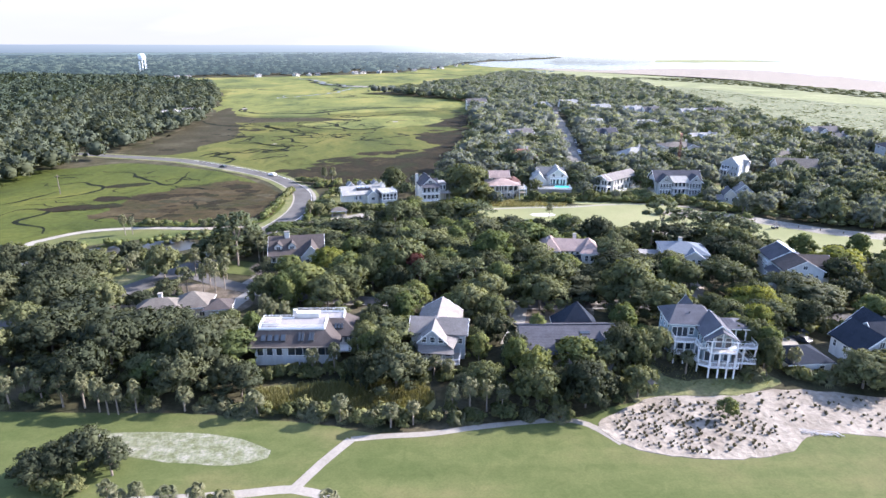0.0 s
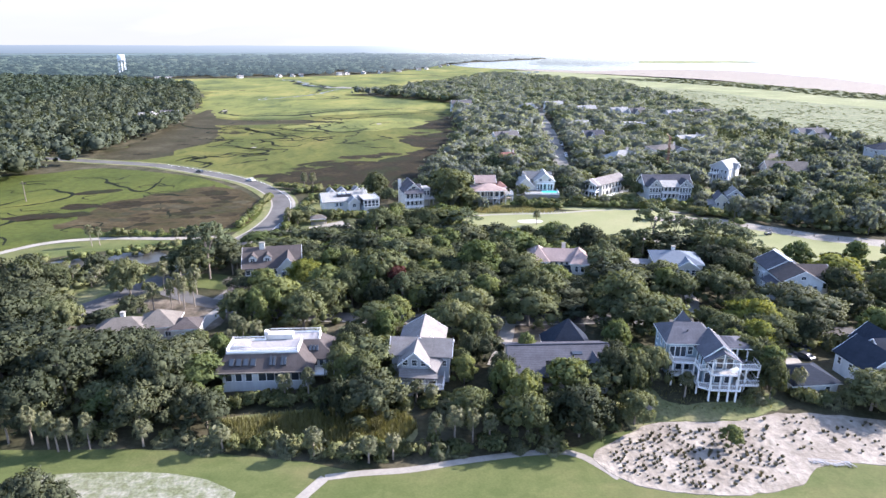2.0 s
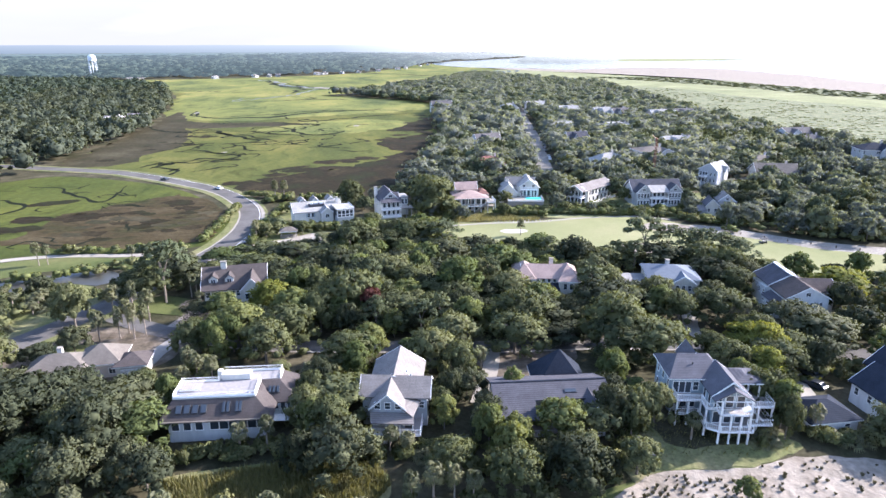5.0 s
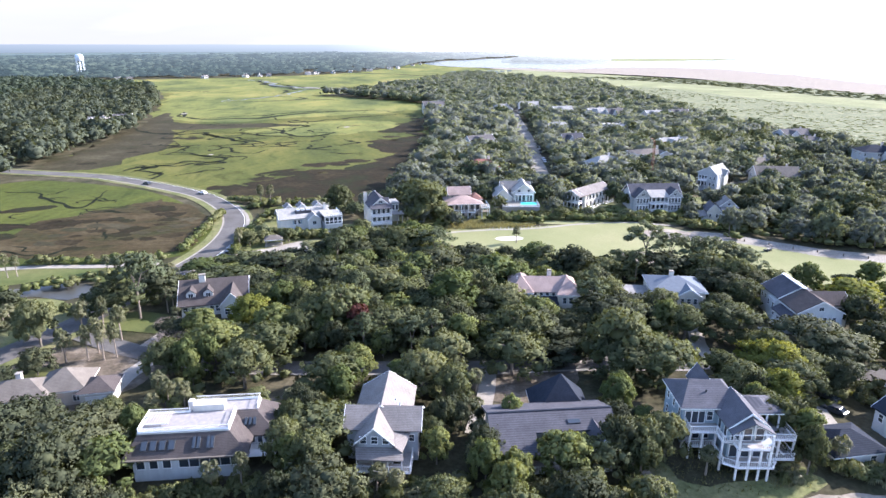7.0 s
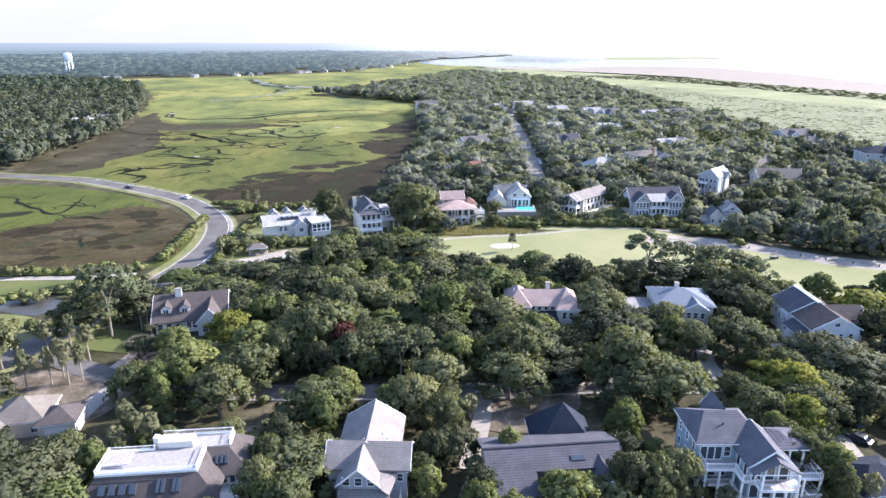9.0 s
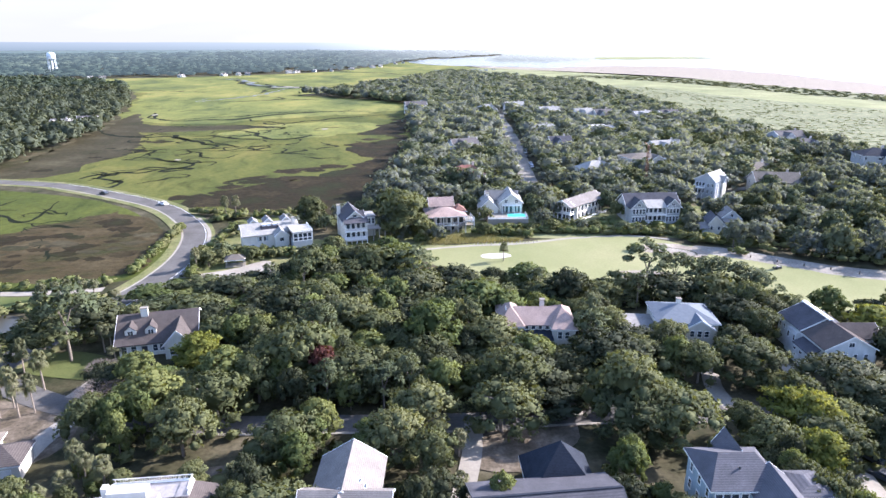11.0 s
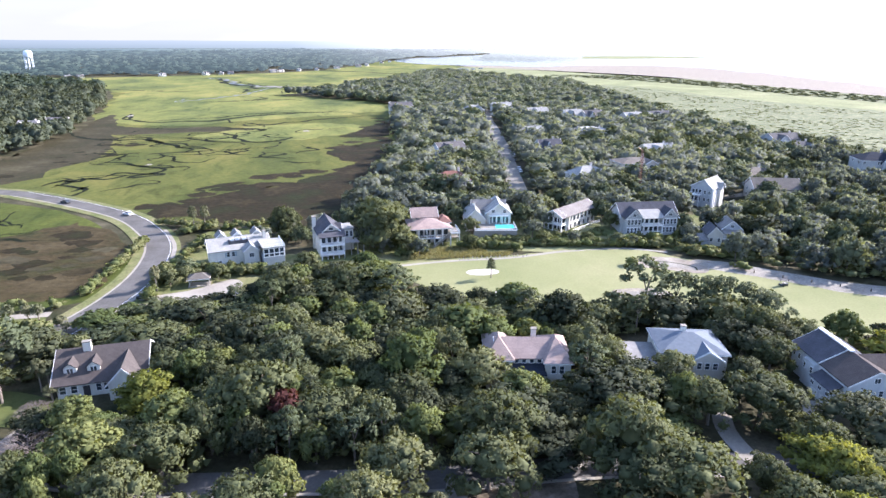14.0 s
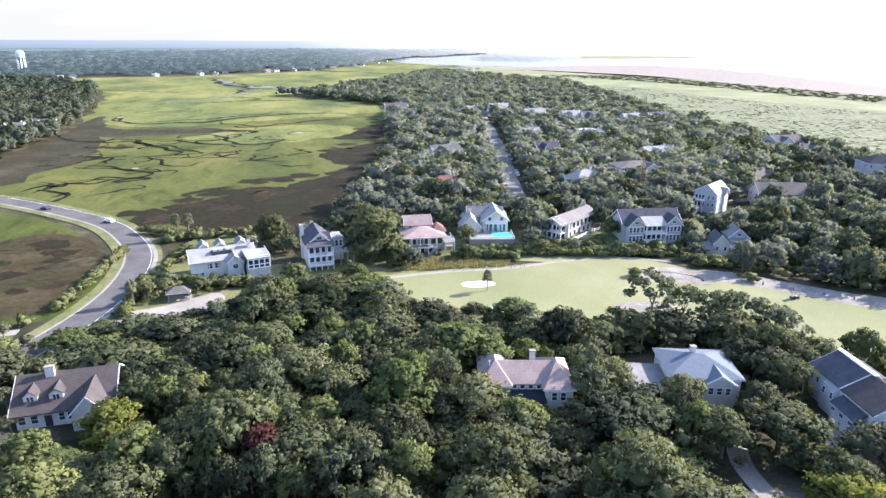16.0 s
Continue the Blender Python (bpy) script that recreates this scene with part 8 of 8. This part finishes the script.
def terrace_house():
    e = thing("house", "stucco house with a faded red roof, terraces and stair", "house", pose(36.6, 280.5, 0.2, 0, 0, 3))
    box("wall", e, "wall_tan", -6.6, -4.0, 0, 6.6, 6.0, 6.0)
    hip(e, -6.6, 6.6, -6.4, 6.0, 0, 6.0, 8.2, None, "roof_pink", 0.7)
    gable(e, "x", -5.2, 3.4, 1.6, 7.8, 4.0, 8.2, 10.6, "wall_tan", "roof_pink", 0.5)
    hip(e, 3.4, 7.6, -1.0, 5.0, 0, 6.4, 8.6, "wall_tan", "roof_terra", 0.5)
    box("deck", e, "concrete", -4.4, -7.0, 2.6, 9.4, -4.0, 2.85)
    railing(e, [(-4.3, -6.9), (4.0, -6.9)], 2.85)
    for i in range(5):
        x = -4.2 + 2.7 * i
        box("post", e, "trim", x - 0.14, -6.6, 0, x + 0.14, -6.3, 6.0)
    # dark panes fill the back of both levels in place of recess shade
    windows(e, "S", -5.4, 5.4, 6, 3.1, -4.0, 1.5, 2.2, 1, 1)
    windows(e, "S", -3.4, 5.0, 4, 0.2, -4.0, 1.6, 2.0, 1, 1)
    windows(e, "S", -3.6, 2.0, 3, 6.9, 1.6, 1.0, 1.0)
    box("balcony", e, "concrete", 6.2, -8.2, 4.5, 9.6, -1.0, 4.7)
    railing(e, [(6.3, -8.1), (9.5, -8.1), (9.5, -1.0)], 4.7)
    for x, y in ((6.4, -8.0), (9.4, -8.0), (9.4, -4.6)):
        box("post", e, "trim", x - 0.12, y - 0.12, 0, x + 0.12, y + 0.12, 4.5)
    for i in range(14):
        box("step", e, "concrete", 0.6 + 0.42 * i, -8.6, 0.1 + 0.31 * i, 1.05 + 0.42 * i, -7.1, 0.3 + 0.31 * i)
    bm = bmesh.new()
    add_tube(bm, (0.7, -8.6, 1.1), (6.4, -8.6, 5.4), 0.06, 0.06, 5)
    part("handrail", bm, M["trim"], e)


def pool_house():
    e = thing("house", "white gabled house above a terrace with a turquoise pool", "house", pose(63.2, 289, 0, 0, 0, -6))
    g = 4.0
    box("terrace", e, "concrete", -9.5, -12.0, 0.2, 5.5, -3.0, g)
    gable(e, "y", -4.3, 4.3, -3.0, 9.0, 0.5, 7.9, 11.1, "wall_white", "roof_white", 0.5)
    gable(e, "y", -12.2, -5.0, -4.0, 8.0, 0.5, 5.8, 9.3, "wall_white", "roof_white", 0.5)
    gable(e, "x", -9.0, 3.0, 3.0, 9.0, 3.0, 7.6, 10.4, "wall_white", "roof_pale", 0.5)
    box("wall", e, "wall_white", -5.0, -2.0, 0.5, -4.3, 5.0, 6.8)
    windows(e, "S", -2.0, 2.0, 2, 7.7, -3.0, 1.1, 1.2)
    windows(e, "S", -3.1, 3.1, 5, g + 0.15, -3.0, 1.05, 2.4, 1, 1)
    windows(e, "S", -10.4, -6.8, 2, 2.4, -4.0, 1.0, 1.6)
    box("balcony", e, "trim", -3.6, -4.6, 6.9, 3.6, -3.0, 7.1)
    railing(e, [(-3.5, -4.5), (3.5, -4.5)], 7.1)
    for x in (-3.4, -1.1, 1.1, 3.4):
        box("post", e, "trim", x - 0.14, -4.55, g, x + 0.14, -4.3, 6.9)
    railing(e, [(-9.4, -11.9), (5.4, -11.9), (5.4, -3.1)], g, 0.6)
    chimney(e, -8.6, 3.0, 7, 10.2, 1.0, 1.0, "wall_white")
    p = thing("swimming_pool", "turquoise pool sunk in a pale raised terrace", "pool", pose(63.6, 282, 0, 0, 0, -6))
    box("coping", p, "concrete", -3.2, -3.4, g - 0.1, 4.2, 2.2, g + 0.05)
    box("basin", p, "tealpool", -2.8, -3.0, g - 0.08, 3.8, 1.8, g + 0.06)
    box("water", p, "pool", -2.75, -2.95, g + 0.0, 3.75, 1.75, g + 0.068)


def balcony_house():
    e = thing("house", "cream two-storey house with a deep end porch", "house", pose(86.4, 280.8, 0.6, 0, 0, 40))
    gable(e, "x", 0, 20.5, 0, 7.6, 0, 6.6, 8.6, "wall_cream", "roof_stone", 0.6)
    gable(e, "x", -2.8, -0.62, 0, 7.6, 6.2, 6.6, 8.6, "wall_cream", "roof_stone", 0.6)
    for z in (0.5, 3.6):
        box("deck", e, "trim", -2.8, 0.1, z - 0.25, 0, 7.5, z)
        railing(e, [(-0.1, 0.2), (-2.7, 0.2), (-2.7, 7.4), (-0.1, 7.4)], z, 0.9, "trim", False)
        # end wall nearly filled with dark glass to imitate the porch's deep shade
        windows(e, "W", 1.35, 6.25, 3, z + 0.1, 0, 2.1, 2.5, 1, 1)
    for y in (0.2, 2.0, 3.8, 5.6, 7.4):
        box("post", e, "trim", -2.85, y - 0.13, 0, -2.6, y + 0.13, 6.3)
    box("deck", e, "concrete", 0.5, -2.8, 0.9, 19.5, 0, 1.2)
    railing(e, [(0.6, -2.7), (19.4, -2.7)], 1.2, 0.8)
    windows(e, "S", 2.8, 18.6, 7, 4.0, 0, 1.5, 1.9, 1, 1)
    windows(e, "S", 3.0, 18.5, 6, 1.4, 0, 1.4, 1.8, 1, 1)
    box("chimney_stack", e, "wall_cream", 1.0, -0.5, 0, 2.0, 0, 6.2)


def twin_gable_house():
    e = thing("house", "blue-grey house with twin white-trimmed gables and porches", "house", pose(115.5, 279.5, 1.0, 0, 0, -1))
    gable(e, "x", -10.2, 10.2, -3.0, 6.5, 0, 6.9, 10.4, "wall_blue", "roof_dark", 0.6)
    for a, b in ((-9.2, -3.4), (4.0, 9.8)):
        gable(e, "y", a, b, -5.2, 1.0, 0, 6.5, 9.4, "wall_blue", "roof_dark", 0.5)
        for z in (4.1, 1.1):
            windows(e, "S", a + 0.95, b - 0.95, 4, z, -5.2, 0.8, 1.75, 1, 2)
            box("band", e, "trim", a + 0.2, -5.3, z + 1.95, b - 0.2, -5.21, z + 2.15)
        window(e, "S", (a + b) / 2, 7.0, -5.2, 1.2, 0.9, 2, 1)
    porch(e, -3.3, 3.9, -6.6, -3.0, (0.9, 3.9), 6.8, 5)
    v = [(-3.6, -6.9, 6.7), (4.2, -6.9, 6.7), (4.2, -1.0, 8.6), (-3.6, -1.0, 8.6)]
    mesh_object("porch_roof", v + [(a, b, c - 0.2) for a, b, c in v], [(0, 1, 2, 3), (7, 6, 5, 4), (0, 4, 5, 1), (1, 5, 6, 2), (2, 6, 7, 3), (3, 7, 4, 0)], M["roof_white"], e)
    windows(e, "S", -2.3, 2.9, 4, 4.0, -3.0, 1.2, 2.4, 1, 1)
    windows(e, "S", -2.3, 2.9, 4, 1.0, -3.0, 1.2, 2.4, 1, 1)
    windows(e, "W", -1.0, 4.5, 3, 4.2, -10.2, 0.9, 1.5)


def tall_house():
    e = thing("house", "tall balconied house with grey shade and white sun painted on", "house", pose(153.6, 317.6, 0.2, 0, 0, -52) @ Matrix.Scale(0.92, 4))
    # grey walls paint the shaded front; white wing and strips paint the sun
    gable(e, "y", 0, 9.6, 0, 13.0, 0, 9.2, 12.6, "wall_grey", "roof_white", 0.6, 0.22, 5.8)
    gable(e, "x", 5.0, 11.2, 6.0, 10.0, 0, 8.4, 10.6, "wall_white", "roof_white", 0.5)
    box("balcony", e, "trim", 0.2, -2.2, 5.4, 5.0, 0, 5.65)
    railing(e, [(0.3, 0), (0.3, -2.1), (4.9, -2.1), (4.9, 0)], 5.65)
    for x in (0.4, 2.6, 4.8):
        box("post", e, "trim", x - 0.12, -2.1, 0, x + 0.12, -1.85, 5.4)
    for z in (2.6, 5.8):
        windows(e, "S", 1.2, 4.2, 3, z, 0, 1.1, 2.0, 1, 1)
        windows(e, "S", 6.6, 8.6, 2, z + 0.4, 0, 0.9, 1.4)
        windows(e, "E", 1.4, 4.2, 2, z + 0.4, 9.6, 0.9, 1.5)
    for y in (0.6, 2.8, 4.8):
        box("pilaster", e, "trim", 9.6, y - 0.35, 0, 10.3, y + 0.35, 8.9)
    windows(e, "W", 2.0, 11.0, 4, 5.4, 0, 1.0, 1.5)


def lean_house():
    e = thing("house", "grey weathered house with a dark gable roof and verandas", "house", pose(134.5, 262.5, 0.4, 0, 0, -14) @ Matrix.Scale(0.84, 4))
    gable(e, "y", -4.6, 1.0, -2.0, 6.5, 0, 5.0, 8.0, "wall_cream", "roof_slate", 0.5, 0.22, -2.2)
    gable(e, "y", 1.0, 8.6, 0.0, 8.0, 0, 7.0, 10.2, "wall_grey", "roof_pale", 0.5)
    box("deck", e, "trim", 1.0, -3.2, 3.4, 8.6, 0, 3.65)
    railing(e, [(1.1, -3.1), (8.5, -3.1), (8.5, 0)], 3.65)
    for x in (1.2, 3.7, 6.1, 8.4):
        box("post", e, "wood", x - 0.12, -3.1, -0.3, x + 0.12, -2.85, 3.4)
    v = [(0.8, -3.5, 5.9), (8.9, -3.5, 5.9), (8.9, 0.2, 6.8), (0.8, 0.2, 6.8)]
    mesh_object("porch_roof", v + [(a, b, c - 0.2) for a, b, c in v], [(0, 1, 2, 3), (7, 6, 5, 4), (0, 4, 5, 1), (1, 5, 6, 2), (2, 6, 7, 3), (3, 7, 4, 0)], M["roof_pale"], e)
    for x in (1.2, 4.8, 8.4):
        box("post", e, "trim", x - 0.1, -3.1, 3.6, x + 0.1, -2.9, 5.9)
    windows(e, "S", 2.0, 7.6, 4, 3.9, 0.0, 1.1, 2.0, 1, 1)
    windows(e, "S", 2.0, 7.6, 4, 0.5, 0.0, 1.3, 1.9, 1, 1)
    window(e, "S", 4.8, 7.4, 0.0, 1.2, 1.2, 2, 1)
    windows(e, "S", -3.4, -0.4, 2, 2.0, -2.0, 1.0, 1.5)
    v = [(-8.6, -3.4, 2.4), (-4.5, -3.4, 2.9), (-4.5, 2.4, 4.4), (-8.6, 2.4, 3.9)]
    mesh_object("shed_roof", v + [(a, b, c - 0.2) for a, b, c in v], [(0, 1, 2, 3), (7, 6, 5, 4), (0, 4, 5, 1), (1, 5, 6, 2), (2, 6, 7, 3), (3, 7, 4, 0)], M["roof_pale"], e)
    box("shed_wall", e, "wall_grey", -8.2, -3.0, -0.3, -4.6, 2.0, 2.3)


for f in (sunroom_house, double_porch_house, terrace_house, pool_house, balcony_house, twin_gable_house, tall_house, lean_house):
    f()


# ---- smaller things ----
def gazebo():
    e = thing("gazebo", "small open shelter with a grey hipped roof", "shelter", pose(-33, 247.2, 0.1, 0, 0, 8))
    hip(e, -2.6, 2.6, -1.8, 1.8, 2.0, 2.2, 3.6, None, "roof_tan", 0.5, 1.0)
    for x in (-2.6, 2.6):
        for y in (-1.6, 1.6):
            box("post", e, "wood", x - 0.1, y - 0.1, 0, x + 0.1, y + 0.1, 2.2)
    box("floor", e, "concrete", -3.0, -2.0, -0.05, 3.0, 2.0, 0.12)


def water_tower():
    e = thing("water_tower", "white water tower on slender steel legs", "water tower", pose(-612, 1465, 0) @ Matrix.Diagonal((0.7, 0.7, 1.0, 1.0)))
    R, top = 11.0, 42.0
    bm = bmesh.new()
    prof = [(0.4, 28.0), (6.5, 28.6), (10.4, 30.2), (11, 32.5), (11, 38.5), (9.5, 40.6), (5, 42.2), (0.2, 42.8)]
    rings = [[bm.verts.new((r * math.cos(6.2832 * i / 20), r * math.sin(6.2832 * i / 20), z)) for i in range(20)] for r, z in prof]
    for a, b in zip(rings, rings[1:]):
        for i in range(20):
            bm.faces.new((a[i], a[(i + 1) % 20], b[(i + 1) % 20], b[i]))
    bm.faces.new(rings[0][::-1])
    bm.faces.new(rings[-1])
    part("tank", bm, M["steel"], e, "", True)
    for i in range(8):
        a = 6.2832 * i / 8 + 0.3
        bm = bmesh.new()
        add_tube(bm, (11.5 * math.cos(a), 11.5 * math.sin(a), -0.5), (10.2 * math.cos(a), 10.2 * math.sin(a), 31), 0.6, 0.6, 8)
        part("leg", bm, M["steel"], e)
    bm = bmesh.new()
    add_tube(bm, (0, 0, -0.5), (0, 0, 28.2), 1.6, 1.6, 10)
    part("riser", bm, M["steel"], e)
    bm = bmesh.new()
    add_tube(bm, (0, 0, 30.4), (0, 0, 30.9), 11.8, 11.8, 20)
    part("walkway", bm, M["steel"], e)


def car(x, y, turn, paint, label, z=0.25):
    e = thing("car", label, "car", pose(x, y, z, 0, 0, turn))
    bm = bmesh.new()
    add_prism(bm, [(-2.2, 0.35), (2.2, 0.35), (2.25, 0.7), (2.1, 0.88), (1.1, 0.95), (-1.9, 0.98), (-2.25, 0.8)], -0.9, 0.9, "x")
    part("body", bm, M[paint], e)
    bm = bmesh.new()
    add_prism(bm, [(-1.75, 0.95), (1.15, 0.93), (0.45, 1.42), (-1.2, 1.42)], -0.78, 0.78, "x")
    part("window", bm, M["glass"], e)
    bm = bmesh.new()
    add_prism(bm, [(-1.25, 1.4), (0.5, 1.4), (0.4, 1.48), (-1.1, 1.48)], -0.76, 0.76, "x")
    part("cabin_roof", bm, M[paint], e)
    for sx in (-0.85, 0.85):
        for sy in (-1.4, 1.4):
            bm = bmesh.new()
            add_tube(bm, (sx - 0.1, sy, 0.33), (sx + 0.1, sy, 0.33), 0.33, 0.33, 10)
            part("wheel", bm, M["rubber"], e)
    return e


car(-77.6, 328.2, 50, "carwhite", "white car driving along the causeway road")
car(-110, 351.5, 55, "cardark", "dark car driving along the causeway road")
car(-45.5, 239, 110, "cardark", "dark car parked beside the lot", 0.2)
for i, (dx, dy) in enumerate(((4.6, 395), (4.6, 403), (4.7, 425), (4.4, 441), (4.5, 449), (-4.3, 470))):
    car(89 + (dy - 362) * 0.173 + dx, dy, -9, ("carwhite", "carsilver", "cardark")[i % 3], ("white", "silver", "dark")[i % 3] + " car parked along the long street", 0.15)
car(88.5, 130.5, 30, "cardark", "dark car parked on the forecourt", 0.5)
car(90.5, 135, 20, "cardark", "dark car parked on the forecourt", 0.45)


def golf_cart(x, y, turn):
    e = thing("golf_cart", "dark golf cart with a grey roof at the fairway edge", "golf cart", pose(x, y, 0.08, 0, 0, turn))
    bm = bmesh.new()
    add_prism(bm, [(-1.2, 0.25), (1.2, 0.25), (1.25, 0.6), (0.9, 0.75), (0.5, 0.4), (-0.3, 0.4), (-0.5, 0.75), (-1.2, 0.75)], -0.58, 0.58, "x")
    part("body", bm, M["cardark"], e)
    box("roof", e, "roof_grey", -0.62, -1.1, 1.82, 0.62, 0.8, 1.9)
    box("seat", e, "wood", -0.55, -0.5, 0.75, 0.55, 0.1, 0.9)
    for a in (-0.55, 0.55):
        for b in (-1.0, 0.7):
            bm = bmesh.new()
            add_tube(bm, (a, b, 0.6), (a, b, 1.85), 0.03, 0.03, 5)
            part("pillar", bm, M["cardark"], e)
            bm = bmesh.new()
            add_tube(bm, (a - 0.1, b * 0.9, 0.22), (a + 0.1, b * 0.9, 0.22), 0.22, 0.22, 8)
            part("wheel", bm, M["rubber"], e)


golf_cart(133.1, 225.2, 100)


def pole(x, y, h, label, arm=False):
    e = thing("utility_pole", label, "pole", pose(x, y, 0))
    bm = bmesh.new()
    add_tube(bm, (0, 0, -0.3), (0, 0, h), 0.2, 0.13, 8)
    part("shaft", bm, M["bark"], e)
    if arm:
        box("crossarm", e, "bark", -1.2, -0.08, h - 0.9, 1.2, 0.08, h - 0.7)


pole(-165, 288, 9, "weathered wooden pole standing in the marsh", True)
pole(-49.2, 86.2, 4.6, "slim wooden post beside the tee")


def crane():
    e = thing("crane", "slim red-brown crane mast over a building site", "crane", pose(138.4, 335, 0, 0, 0, 10))
    for sx in (-0.5, 0.5):
        for sy in (-0.5, 0.5):
            bm = bmesh.new()
            add_tube(bm, (sx, sy, 0), (sx * 0.8, sy * 0.8, 21), 0.1, 0.09, 5)
            part("chord", bm, M["rust"], e)
    bm = bmesh.new()
    for i in range(14):
        a = 1 if i % 2 else -1
        for s in (-0.48, 0.48):
            add_tube(bm, (-0.48 * a, s, 1.5 * i), (0.48 * a, s, 1.5 * i + 1.5), 0.05, 0.05, 4)
            add_tube(bm, (s, -0.48 * a, 1.5 * i), (s, 0.48 * a, 1.5 * i + 1.5), 0.05, 0.05, 4)
    part("lattice", bm, M["rust"], e)
    bm = bmesh.new()
    add_tube(bm, (0, 0, 20.6), (-2.5, 0, 22.5), 0.14, 0.1, 5)
    part("jib", bm, M["rust"], e)


crane()
gazebo()
water_tower()
for i in range(16):
    x = 44 + 1.5 * i
    p = thing("boundary_post", "short grey wooden post on the sandy path edge", "post", pose(x, 258.4 + 0.05 * i + (0.9 if i % 2 else 0), 0.08), "posts by the green")
    bm = bmesh.new()
    add_tube(bm, (0, 0, 0), (0, 0, 0.8), 0.13, 0.11, 6)
    part("shaft", bm, M["wood"], p)


def sand_fence():
    """A short run of leaning pale stakes on wire at the edge of the sand."""
    e = thing("sand_fence", "low broken fence of pale leaning stakes on sand", "fence", pose(68.2, 96.0, rise(70, 95) + 0.14, 0, 0, -10))
    g = random.Random(41)
    for i in range(17):
        x = 0.4 * i + g.uniform(-0.08, 0.08)
        bm = bmesh.new()
        add_tube(bm, (x, 0.3 * math.sin(i * 0.5), -0.15), (x + g.uniform(0.5, 0.9), -1.5 + g.uniform(-0.3, 0.3), g.uniform(0.1, 0.3)), 0.11, 0.08, 5)
        part("stake", bm, M["brick"], e)
    bm = bmesh.new()
    add_tube(bm, (0.1, -0.3, 0.2), (6.7, -0.3, 0.22), 0.025, 0.025, 4)
    part("wire", bm, M["steel"], e)


sand_fence()
